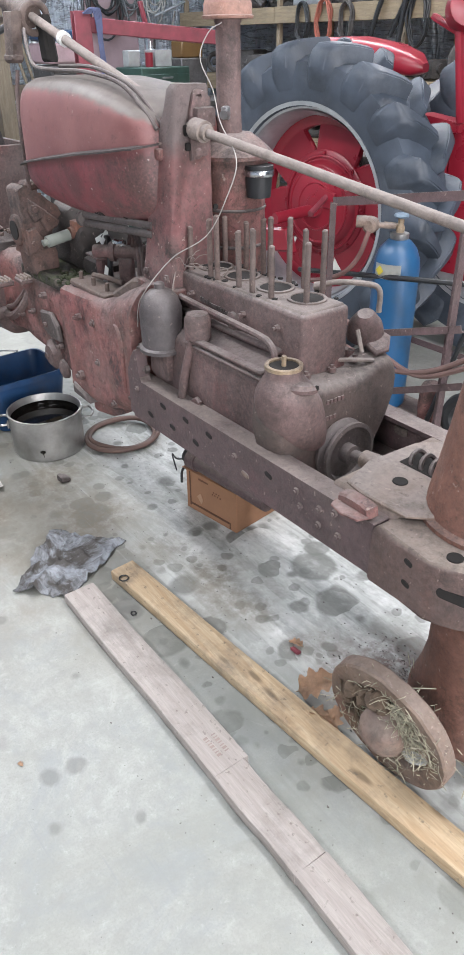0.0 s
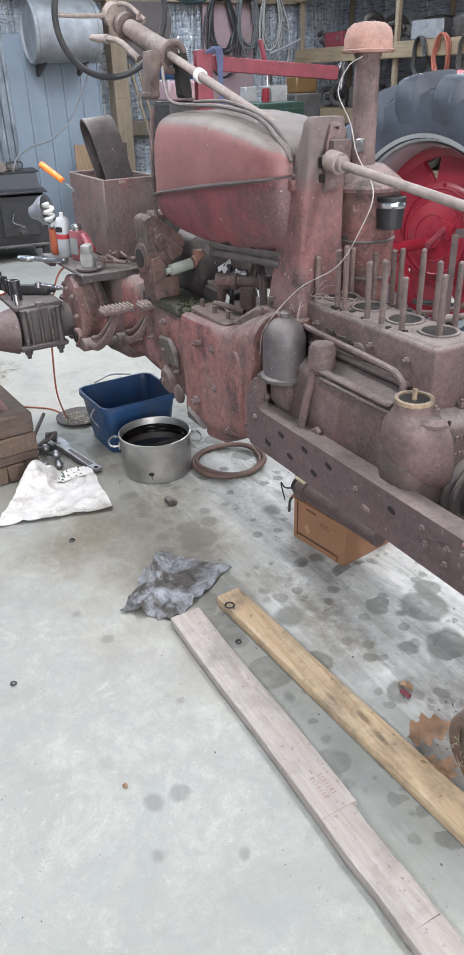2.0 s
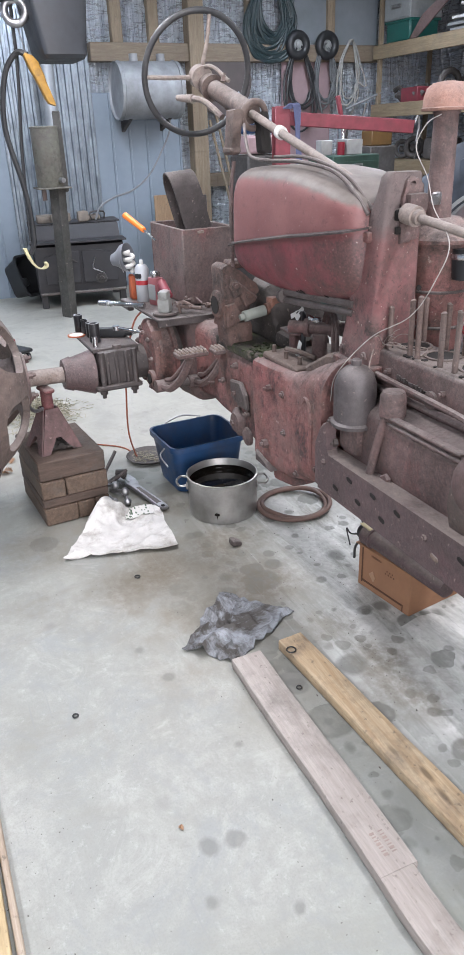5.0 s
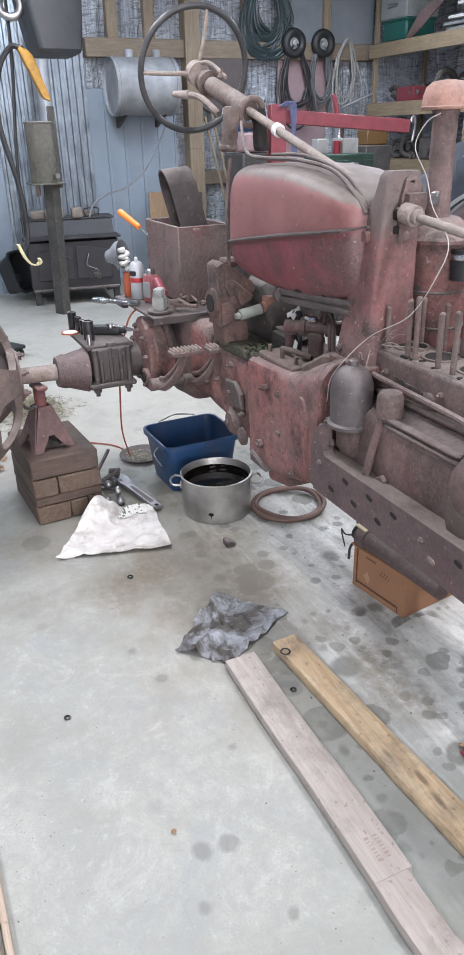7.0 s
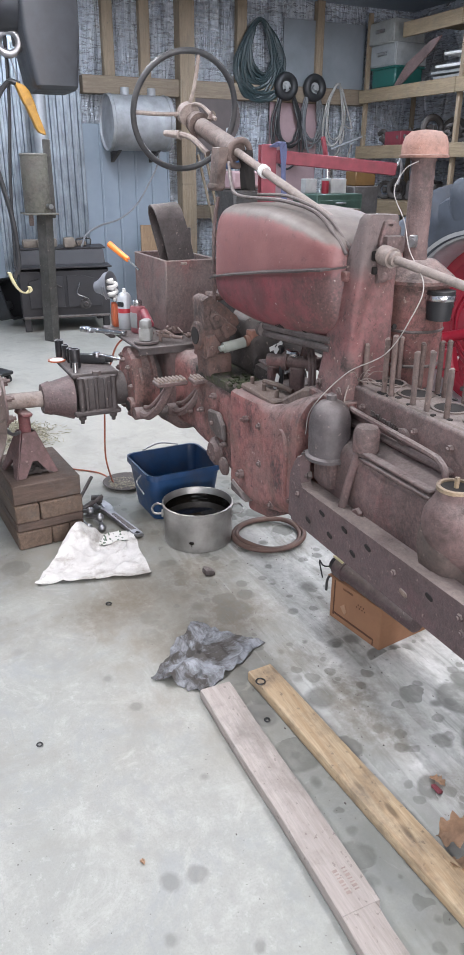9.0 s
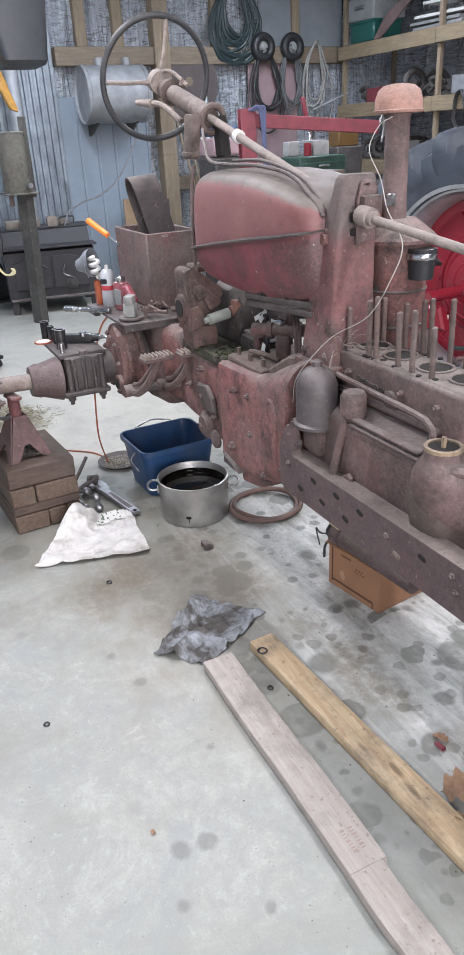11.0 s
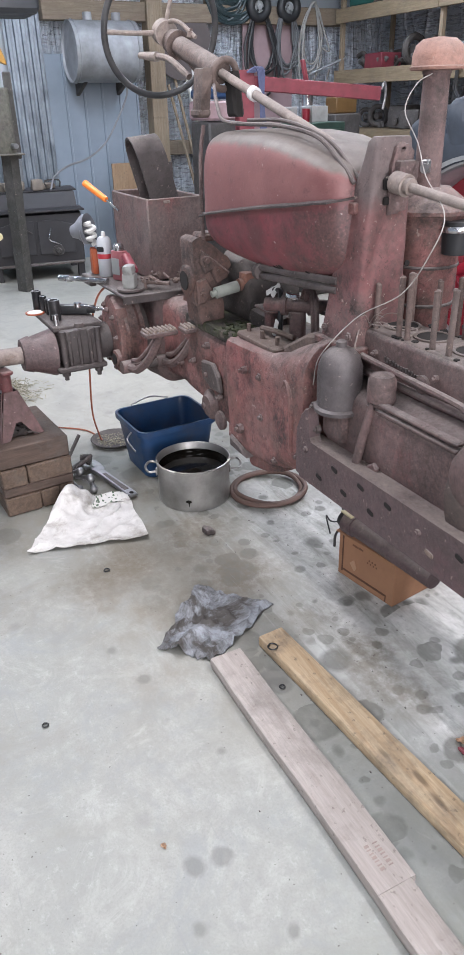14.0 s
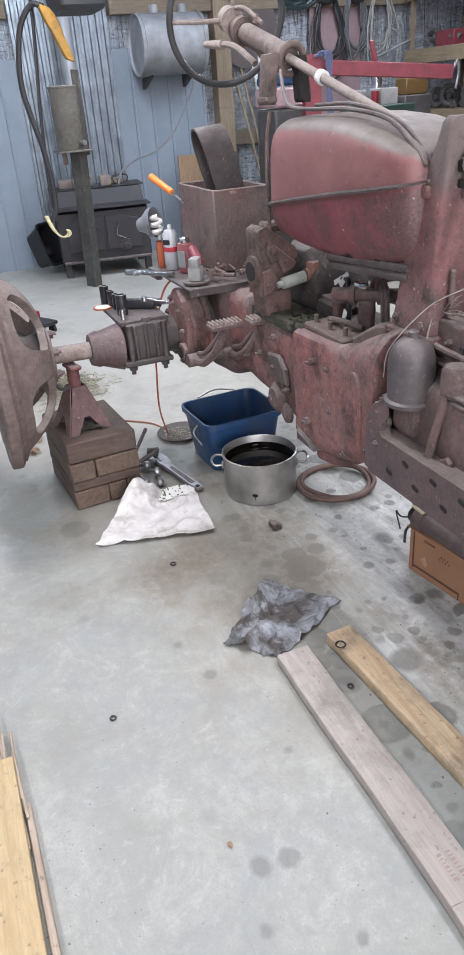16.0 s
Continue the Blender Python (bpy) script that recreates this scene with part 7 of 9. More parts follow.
for _x, _y, _z, _r in ((-0.679, -0.695, 0.003, 0.010), (-0.025, -1.10, 0.003, 0.008), (0.041, -0.388, 0.0435, 0.015), (0.17, -0.43, 0.003, 0.008)):
    solo("seal_ring", torus(B(), _r, 0.0024, Matrix.Translation((_x, _y, _z + 0.001)), 20, 6), BLACK, "small dark metal ring lying flat", "ring", group="loose rings")
solo("grease_clod", rough_up(box(B(), (-0.73, -0.24, 0.012), (0.05, 0.035, 0.024), bevel=0.01, seg=2), 0.010, 40), DARK, "dark clod of dried grease on the floor", "dirt")
solo("red_scrap", rough_up(box(B(), (0.616, -0.128, 0.006), (0.035, 0.018, 0.01), bevel=0.004), 0.005, 60), HOIST_RED, "small red scrap on the stained floor", "scrap")
solo("pink_rag", drape(lambda u, v: Vector((0.56 + 0.10 * u, -0.10 + 0.06 * v, 0.545 + 0.03 * noise.noise((u * 4, v * 4, 7)))), 10, 8), PINK, "bright pink rag tucked behind the pulley", "rag")
bm = B()
rs = random.Random(21)
for _k in range(260):
    x, y = rs.uniform(-1.6, 1.1), rs.gauss(0.05, 0.28)
    s = rs.uniform(0.001, 0.003)
    box(bm, (x, y, s * 0.5 + 0.001), (s * rs.uniform(1, 2.2), s, s), pose(0, 0, 0), 0)
for _k in range(420):
    x, y = 0.92 + rs.gauss(0, 0.11), 0.02 + rs.gauss(0, 0.09)
    s = rs.uniform(0.001, 0.003)
    box(bm, (x, y, s * 0.5 + 0.001), (s * rs.uniform(1, 2.5), s, s), pose(0, 0, 0), 0)
solo("floor_grit", bm, DARK, "scattered rust flakes and grit on concrete", "grit", kind="stuff")

# tools beside the blocks
def adjustable_wrench(p, rot, L):
    """Wide jaw, sliding lower jaw with its knurl, tapering handle with an eye."""
    w = solo("adjustable_wrench", prism(B(), [(0, -0.020), (0.03, -0.026), (L * 0.68, -0.016), (L * 0.74, -0.038), (L * 0.86, -0.046), (L * 0.97, -0.042), (L, -0.020), (L * 0.93, -0.006), (L * 0.86, -0.004), (L * 0.84, 0.020), (L * 0.76, 0.030), (L * 0.68, 0.016), (0.03, 0.024), (0, 0.018)], 0.016, I4, 0.004), STEEL, "large grey adjustable wrench on the floor", "wrench", Matrix.Translation(p) @ pose(0, 0, 0, *rot))
    part("sliding_jaw", prism(B(), [(L * 0.84, 0.016), (L * 0.96, 0.010), (L * 0.99, 0.022), (L * 0.93, 0.044), (L * 0.82, 0.040)], 0.014, Matrix.Translation((0, 0, 0.001)), 0.003), STEEL, w)
    part("knurl", cyl(B(), (L * 0.79, 0.004, 0.008), (L * 0.84, 0.002, 0.008), 0.011, seg=14), STEEL, w)
    part("eye", cyl(B(), (0.022, 0, 0.0145), (0.022, 0, 0.0175), 0.010, seg=14), SHADE_BLACK, w)
    part("handle_recess", prism(B(), [(0.06, -0.012), (L * 0.60, -0.008), (L * 0.60, 0.008), (0.06, 0.012)], 0.002, Matrix.Translation((0, 0, 0.0155)), 0.0005), DARK, w)
    return w


adjustable_wrench((-1.155, -0.405, 0.008), (4, -2.5, 193), 0.42)
for _p, _q, _r in (((-1.53, -0.60, 0.018), (-1.445, -0.562, 0.050), 0.011), ((-1.47, -0.575, 0.016), (-1.372, -0.535, 0.042), 0.011), ((-1.45, -0.61, 0.014), (-1.33, -0.60, 0.024), 0.009), ((-1.42, -0.52, 0.014), (-1.30, -0.545, 0.020), 0.010)):
    bm = cyl(B(), _p, _q, _r, _r * 0.8, 12)
    bmesh.ops.create_icosphere(bm, subdivisions=2, radius=_r * 1.9, matrix=Matrix.Translation(_q))
    solo("control_lever", bm, STEEL, "grey lever with a ball end heaped by the blocks", "lever", group="levers by the blocks")
for _p, _q, _m in (((-1.60, -0.60, 0.010), (-1.715, -0.478, 0.112), CLUTTER_DARK), ((-1.50, -0.615, 0.010), (-1.526, -0.476, 0.082), DARK)):
    solo("steel_bar", cyl(B(), _p, _q, 0.009, seg=10), _m, "dark steel bar leaning over the loose tools", "bar", group="bars by the blocks")
bm = cyl(B(), (-1.50, -0.60, 0.03), (-1.56, -0.50, 0.045), 0.016, 0.014, 12)
cyl(bm, (-1.575, -0.52, 0.045), (-1.555, -0.47, 0.045), 0.026, seg=12)
solo("hammer", bm, CLUTTER_DARK, "dark hammer lying behind the blocks", "hammer")
dish = solo("drain_dish", lathe(B(), [(0.004, 0.004), (0.085, 0.004), (0.100, 0.010), (0.118, 0.022), (0.122, 0.020), (0.104, 0.004), (0.088, 0.001), (0.004, 0.001)], Matrix.Translation((-1.795, -0.275, 0.001)), 40), CLUTTER_DARK, "shallow dark metal dish with chaff in it", "dish")
bm = B()
rs = random.Random(77)
for _k in range(150):
    a, r = rs.uniform(0, TAU), 0.085 * math.sqrt(rs.random())
    p = Vector((-1.795 + r * math.cos(a), -0.275 + r * math.sin(a), 0.008 + 0.006 * rs.random()))
    d = Vector((rs.gauss(0, 1), rs.gauss(0, 1), 0)).normalized() * rs.uniform(0.006, 0.022)
    tube(bm, [p, p + d], 0.0016, 3, 1)
solo("chaff", bm, STRAW, "dry chaff and chips lying in the dish", "chaff", kind="stuff")
bm = tube(B(), [(-1.53, -0.30, 0.88), (-1.56, -0.36, 0.80), (-1.55, -0.42, 0.6), (-1.55, -0.43, 0.48), (-1.62, -0.42, 0.25), (-1.75, -0.36, 0.06), (-1.86, -0.33, 0.008), (-2.02, -0.38, 0.006), (-2.2, -0.6, 0.006), (-2.4, -0.9, 0.006)], 0.0045, 6)
solo("extension_cord", bm, CORD_ORANGE, "thin orange electric cord hanging to the floor", "cord")
bm = B()
rs = random.Random(14)
for _k in range(900):
    x, y = -2.78 + rs.gauss(0, 0.12), -0.68 + rs.gauss(0, 0.11)
    d = Vector((rs.gauss(0, 1), rs.gauss(0, 1), rs.gauss(0, 0.4))).normalized() * rs.uniform(0.03, 0.08)
    p = Vector((x, y, max(0.008, 0.12 * math.exp(-((x + 2.76) ** 2 + (y + 0.70) ** 2) / 0.04) * rs.random())))
    q = p + d
    q.z = max(0.006, q.z)
    tube(bm, [p, (p + q) / 2, q], 0.0018, 3, 1)
solo("straw_heap", bm, STRAW, "small heap of pale straw on the floor", "straw", kind="stuff")
crp = thing("creeper", "low black creeper with a red cushion", "creeper", pose(-4.35, -0.74, 0, 0, 0, 30))
part("cushion", box(B(), (0, 0, 0.13), (0.30, 0.22, 0.06), bevel=0.02, seg=2), BRIGHT_RED, crp)
part("frame", box(B(), (0.05, 0, 0.085), (0.55, 0.26, 0.03), bevel=0.008), BLACK, crp)
for _x, _y in ((-0.18, 0.1), (-0.18, -0.1), (0.28, 0.1), (0.28, -0.1)):
    part("castor", cyl(B(), (_x, _y - 0.012, 0.035), (_x, _y + 0.012, 0.035), 0.034, seg=14), BLACK, crp)

# ---- things on the tractor's rear deck ----
def stand(name, label, category, x, y, z, rot=0.0, group=""):
    return thing(name, label, category, pose(x, y, z, 0, 0, rot), group)


can = stand("spray_can", "white aerosol can with a red band", "spray can", -1.64, -0.272, PZ)
part("body", lathe(B(), [(0.031, 0), (0.033, 0.003), (0.033, 0.150), (0.024, 0.166), (0.018, 0.170)], I4, 28), plain("white_can", (0.38, 0.40, 0.42), 0.35, vary=0.1), can)
part("band", lathe(B(), [(0.0333, 0.078), (0.0336, 0.079), (0.0336, 0.098), (0.0333, 0.099)], I4, 28, False, False), plain("red_band", (0.42, 0.03, 0.04), 0.4), can, "red printed band")
part("badge", prism(B(), rrect(0.034, 0.022, 0.006, 3), 0.0035, pose(0, 0, 0, 0, 0, -52) @ Matrix.Translation((0.0312, 0, 0.120)) @ pose(0, 0, 0, 90, 0, 90)), BLACK, can, "dark badge")
part("nozzle", cyl(B(), (0, 0, 0.168), (0, 0, 0.190), 0.010, 0.008, 12), WHITE, can)
jug = stand("oil_bottle", "red and grey plastic bottle with a shiny cap", "bottle", -1.525, -0.245, PZ, 20)
part("body", prism(B(), rrect(0.075, 0.05, 0.018, 4), 0.125, I4, 0.008, 2), plain("red_bottle", (0.27, 0.085, 0.095), 0.4, vary=0.4), jug)
part("cap", lathe(B(), [(0.020, 0.122), (0.022, 0.128), (0.022, 0.146), (0.016, 0.152)], I4, 20), CHROME, jug, "shiny cap")
part("label", box(B(), (0.0, -0.0255, 0.06), (0.05, 0.003, 0.07), bevel=0.001), GREY_BOX, jug)
grn = stand("angle_grinder", "grey air grinder head on a round plate", "grinder", -1.30, -0.285, PZ, -35)
bm = cyl(B(), (0, 0, 0.004), (0, 0, 0.012), 0.055, seg=28)
part("disc", bm, DARK, grn)
bm = box(B(), (0, 0, 0.042), (0.06, 0.055, 0.06), bevel=0.012, seg=2)
box(bm, (0, 0, 0.085), (0.07, 0.045, 0.04), bevel=0.014, seg=2)
part("barrel", cyl(B(), (-0.02, 0.012, 0.075), (-0.075, -0.03, 0.125), 0.022, 0.020, 16), HOIST_RED, grn, "faded red grinder barrel")
part("head", bm, plain("grey_grinder", (0.25, 0.255, 0.245), 0.5, vary=0.4, dirt=0.6), grn)
bm = B()
for _i in range(3):
    box(bm, (-0.016 + 0.016 * _i, -0.0235, 0.094), (0.008, 0.003, 0.012), bevel=0.001)
part("vent", bm, SHADE_BLACK, grn)
lamp = stand("work_lamp", "clip-on work lamp with a spiral bulb and orange clamp", "lamp", -1.72, -0.30, PZ, 0)
bm = lathe(B(), [(0.022, -0.03), (0.03, 0.0), (0.055, 0.03), (0.066, 0.055), (0.068, 0.056), (0.062, 0.03), (0.036, -0.004), (0.026, -0.03)], Matrix.Translation((-0.045, -0.045, 0.185)) @ frame_along((0.66, 0.72, 0.16)), 28, True, False)
part("shade", bm, plain("grey_shade", (0.16, 0.17, 0.19), 0.4), lamp)
bm = tube(B(), [(0.0 + 0.021 * math.cos(k * 1.05), -0.005 + 0.021 * math.sin(k * 1.05), 0.13 + 0.0052 * k) for k in range(19)], 0.009, 8, 3)
part("bulb", bm, WHITE, lamp, "unlit white spiral bulb")
bm = prism(B(), [(-0.02, 0), (0.025, 0.0), (0.03, 0.06), (0.02, 0.11), (-0.01, 0.115), (-0.005, 0.06)], 0.03, XZ(-0.015), bevel=0.006)
part("clamp", bm, ORANGE_DULL, lamp, "dull orange clamp")
part("guard_wire", tube(B(), [(0.01, -0.04, 0.13), (0.03, -0.06, 0.18), (0.01, -0.05, 0.23)], 0.002, 5), STEEL, lamp)
drv = stand("screwdriver", "screwdriver with a bright orange handle", "screwdriver", -1.50, -0.255, 1.20, 0)
part("handle", cyl(B(), (-0.01, -0.03, 0.02), (-0.125, -0.078, 0.078), 0.012, 0.0145, 14), ORANGE, drv)
part("shank", cyl(B(), (0.05, 0.0, -0.02), (-0.01, -0.03, 0.02), 0.004, seg=8), CHROME, drv)
bar = stand("breaker_bar", "chrome socket bar lying on the platform edge", "socket bar", 0, 0, 0)
part("bar", cyl(B(), (-1.47, -0.325, PZ + 0.014), (-1.66, -0.44, PZ + 0.004), 0.011, seg=14), CHROME, bar)
part("socket", cyl(B(), (-1.655, -0.437, PZ + 0.004), (-1.71, -0.47, PZ + 0.001), 0.015, seg=16), CHROME, bar)
SZ = 0.746
for _k, (_x, _y, _r, _h) in enumerate(((-1.76, -0.575, 0.021, 0.085), (-1.705, -0.560, 0.016, 0.072), (-1.645, -0.550, 0.018, 0.068), (-1.535, -0.555, 0.025, 0.088))):
    s = stand("impact_socket", "black steel impact socket standing upright", "socket", _x, _y, SZ, group="sockets on the carrier")
    part("body", lathe(B(), [(_r * 0.85, 0), (_r, 0.004), (_r, _h), (_r * 0.72, _h), (_r * 0.7, _h - 0.02)], I4, 20, True, True), BLACK_STEEL, s)
    part("rim", lathe(B(), [(_r * 0.72, _h), (_r * 0.74, _h + 0.001), (_r * 0.98, _h + 0.001), (_r, _h)], I4, 20, False, False), STEEL, s)
s = stand("chrome_socket", "short chrome socket on the carrier plate", "socket", -1.455, -0.575, SZ)
part("body", lathe(B(), [(0.013, 0), (0.013, 0.045), (0.008, 0.045)], I4, 16), CHROME, s)
s = stand("impact_wrench", "black tool lying on the carrier plate", "tool", -1.60, -0.465, SZ + 0.022, 60)
bm = box(B(), (0, 0, 0), (0.15, 0.045, 0.042), bevel=0.012, seg=2)
cyl(bm, (0.07, 0, 0), (0.105, 0, 0), 0.018, seg=14)
part("body", bm, BLACK, s)
part("anvil", cyl(B(), (0.10, 0, 0), (0.125, 0, 0), 0.010, seg=10), CHROME, s)
s = stand("ratchet", "long chrome ratchet handle on the plate", "ratchet", 0, 0, 0)
part("handle", cyl(B(), (-1.56, -0.44, SZ + 0.045), (-1.38, -0.30, SZ + 0.03), 0.006, seg=10), CHROME, s)
part("head", lathe(B(), [(0.017, -0.01), (0.017, 0.01)], Matrix.Translation((-1.565, -0.444, SZ + 0.045)), 16), CHROME, s)
s = stand("rusty_nut", "rusty hexagon nut on the carrier plate", "nut", -1.375, -0.50, SZ)
part("body", lathe(B(), [(0.02, 0), (0.02, 0.018), (0.010, 0.018)], I4, 6), DARK, s)
s = stand("putty_lid", "orange and white round lid on the carrier edge", "lid", -1.70, -0.605, SZ)
part("disc", cyl(B(), (0, 0, 0), (0, 0, 0.006), 0.042, seg=28), ORANGE_DULL, s)
part("label", cyl(B(), (0.004, 0, 0.006), (0.004, 0, 0.008), 0.034, seg=28), WHITE, s)
bm = B()
rs = random.Random(6)
for _k in range(16):
    p = Vector((-1.33 + rs.gauss(0, 0.05), -0.13 + rs.gauss(0, 0.05), PZ + 0.01 + rs.random() * 0.035))
    d = Vector((rs.gauss(0, 1), rs.gauss(0, 1), rs.gauss(0, 0.25))).normalized() * rs.uniform(0.04, 0.10)
    cyl(bm, p, p + d, rs.uniform(0.004, 0.009), seg=7)
    if _k % 3 == 0:
        bolt(bm, p, -d, 0.013, 0.012)
solo("bolt_heap", bm, STUD, "heap of rusty bolts and rods on the platform", "bolts", kind="stuff")

# ---- the far end of the shop ----
stove = thing("wood_stove", "black plate steel wood stove with two doors", "stove", pose(-6.28, 0.46, 0, 0, 0, -8) @ Matrix.Diagonal((1, 1.14, 1, 1)))
bm = B()
prism(bm, [(-0.35, 0.14), (0.30, 0.14), (0.32, 0.62), (0.10, 0.66), (0.02, 0.80), (-0.35, 0.80)], 0.80, XZ(-0.40), bevel=0.008)
part("body", bm, STOVE, stove)
bm = box(B(), (0.21, 0, 0.655), (0.27, 0.86, 0.018), bevel=0.004)
part("shelf", bm, STOVE, stove)
bm = box(B(), (-0.17, 0, 0.812), (0.38, 0.84, 0.016), bevel=0.004)
part("top_plate", bm, STOVE, stove)
for _y in (-0.17, 0.17):
    out = [(-0.155, -0.15), (0.155, -0.15), (0.155, 0.12 if _y > 0 else 0.17), (0.0, 0.17), (-0.155, 0.17 if _y > 0 else 0.12)]
    d = part("door", prism(B(), out, 0.02, Matrix.Translation((0.312, _y, 0.40)) @ pose(0, 0, 0, 90, 0, 90), bevel=0.004), STOVE, stove)
    bm = lathe(B(), [(0.055, 0), (0.055, 0.012), (0.03, 0.02), (0.02, 0.035)], Matrix.Translation((0.335, _y, 0.28)) @ pose(0, 0, 0, 0, 90), 8)
    part("draught_knob", bm, CLUTTER_DARK, d)
part("door_handle", tube(B(), [(0.345, 0.13, 0.50), (0.38, 0.10, 0.40), (0.37, 0.16, 0.36), (0.35, 0.2, 0.34)], 0.009, 8), CHROME, stove, "shiny spring handle")
part("door_handle", tube(B(), [(0.345, -0.16, 0.53), (0.37, -0.10, 0.50), (0.36, -0.04, 0.46)], 0.009, 8), CLUTTER_DARK, stove, "dark latch with a bright knob")
part("latch_knob", lathe(B(), [(0.01, -0.02), (0.022, -0.01), (0.022, 0.01), (0.01, 0.02)], Matrix.Translation((0.36, -0.17, 0.535)) @ pose(0, 0, 0, 0, 90), 12), CHROME, stove)
part("ash_lip", box(B(), (0.33, 0, 0.155), (0.06, 0.78, 0.02), bevel=0.004), rusty("grey_lip", (0.16, 0.14, 0.13), rust=(0.10, 0.08, 0.07)), stove)
for _x, _y in ((0.26, -0.36), (0.26, 0.36), (-0.31, -0.36), (-0.31, 0.36)):
    part("leg", box(B(), (_x, _y, 0.07), (0.06, 0.06, 0.14), bevel=0.006), STOVE, stove)
solo("flue_pipe", lathe(B(), [(0.072, 0.82), (0.072, 1.5), (0.074, 1.5), (0.074, 2.3), (0.072, 2.3), (0.072, ZC)], Matrix.Translation((-6.52, 0.42, 0)), 32, False, False), PIPE_GREY, "pale grey stove pipe rising to the ceiling", "pipe")
STOVE_SCRAP = plain("pale_scrap", (0.24, 0.20, 0.165), 0.9, vary=0.4, scale=9, dirt=0.5)
rs = random.Random(2)
for _x, _y, _w, _h in ((-6.42, 0.18, 0.16, 0.075), (-6.36, 0.34, 0.20, 0.085), (-6.30, 0.56, 0.10, 0.10), (-6.40, 0.70, 0.15, 0.05)):
    bm = rough_up(box(B(), (_x, _y, 0.822 + _h / 2), (0.13, _w, _h), bevel=0.02, seg=2), 0.015, 12)
    solo("fire_brick", bm, STOVE_SCRAP, "pale lump lying on the stove top", "firewood", group="lumps on the stove")
bm = tube(B(), [(-6.30, 0.66, 0.83), (-6.30, 0.65, 0.90), (-6.32, 0.80, 0.90), (-6.32, 0.80, 0.83)], 0.008, 6, 3)
solo("wire_handle", bm, CLUTTER_DARK, "bent wire handle on the stove top", "handle")

# post with a canister in front of the stove
post = thing("canister_post", "mossy dark steel post carrying an olive canister", "post", pose(-5.56, 0.10, 0, 0, 0, 0))
bm = prism(B(), [(-0.045, -0.06), (0.045, -0.06), (0.045, -0.045), (-0.028, -0.045), (-0.028, 0.045), (0.045, 0.045), (0.045, 0.06), (-0.045, 0.06)], 1.22, pose(0, 0.050, 0, -1.65) @ pose(0, 0, 0, 0, 0, 120), 0.004)
part("channel", bm, POST, post)
part("back_plate", box(B(), (-0.02, 0.155, 1.50), (0.02, 0.07, 0.68), pose(0, 0, 0, 0, 0, -10), 0.01), POST, post)
bm = lathe(B(), [(0.118, 1.21), (0.122, 1.22), (0.122, 1.70), (0.128, 1.702), (0.128, 1.714), (0.115, 1.72)], Matrix.Translation((0.0, 0.03, 0)), 32)
part("canister", bm, OLIVE, post, "dull olive metal canister")
part("tray", box(B(), (0.0, 0.04, 1.203), (0.30, 0.30, 0.014), bevel=0.003), OLIVE, post)
part("tap", cyl(B(), (0.08, 0.10, 1.27), (0.17, 0.12, 1.27), 0.022, seg=14), STEEL, post)
part("drain", cyl(B(), (0.05, -0.05, 1.10), (0.05, -0.05, 1.20), 0.022, seg=12), STUD, post)
blk = thing("coal_bucket", "black plastic bin tipped up against the wall", "bin", pose(-6.50, -0.12, 0.262, 0, 68, 35) @ Matrix.Diagonal((0.96, 0.70, 0.9, 1)))
bm = B()
ring_faces(bm, [ring(0.36, 0.26, -0.13, 0.06), ring(0.43, 0.34, 0.10, 0.07), ring(0.47, 0.37, 0.11, 0.08), ring(0.47, 0.37, 0.13, 0.08), ring(0.42, 0.32, 0.13, 0.07), ring(0.34, 0.24, -0.11, 0.06)])
part("body", bm, BLACK, blk)
part("rib", rough_up(box(B(), (0.04, 0.0, -0.06), (0.10, 0.24, 0.10), bevel=0.03, seg=2), 0.004, 9), BLACK, blk)

# hoist with pendant, hanging over the tractor's rear
hoist = thing("electric_hoist", "dark electric hoist hanging from the ceiling", "hoist", pose(-3.2, -0.20, 2.02))
bm = B()
ring_faces(bm, [[Vector((x, y, z)) for x, y in rrect(w, d, 0.03, 3, 0, cy)] for z, w, d, cy in ((0.0, 0.34, 0.22, 0.02), (0.02, 0.38, 0.25, 0.015), (0.30, 0.40, 0.33, 0.0), (0.70, 0.40, 0.34, 0.0), (0.72, 0.36, 0.30, 0.0))])
part("cover", bm, HOIST_GREY, hoist)
part("motor", lathe(B(), [(0.14, -0.16), (0.17, -0.14), (0.17, 0.14), (0.14, 0.16)], Matrix.Translation((0.0, -0.30, 0.46)) @ pose(0, 0, 0, 90), 28), HOIST_GREY, hoist)
part("hanger", cyl(B(), (0, 0, 0.70), (0, 0, ZC - 2.0), 0.03, seg=12), STEEL, hoist)
bm = torus(B(), 0.06, 0.022, Matrix.Translation((0.02, -0.215, 0.245)) @ pose(0, 0, 0, 0, 90, -20), 28, 10)
cyl(bm, (0.02, -0.215, 0.30), (0.02, -0.215, 0.45), 0.025, seg=12)
part("hook_ring", bm, STEEL, hoist, "polished steel hook ring")
bm = tube(B(), [(0.02, -0.215, 0.19), (0.02, -0.20, 0.12), (0.02, -0.185, 0.03)], 0.004, 6)
part("chain", bm, STEEL, hoist)
bm = B()
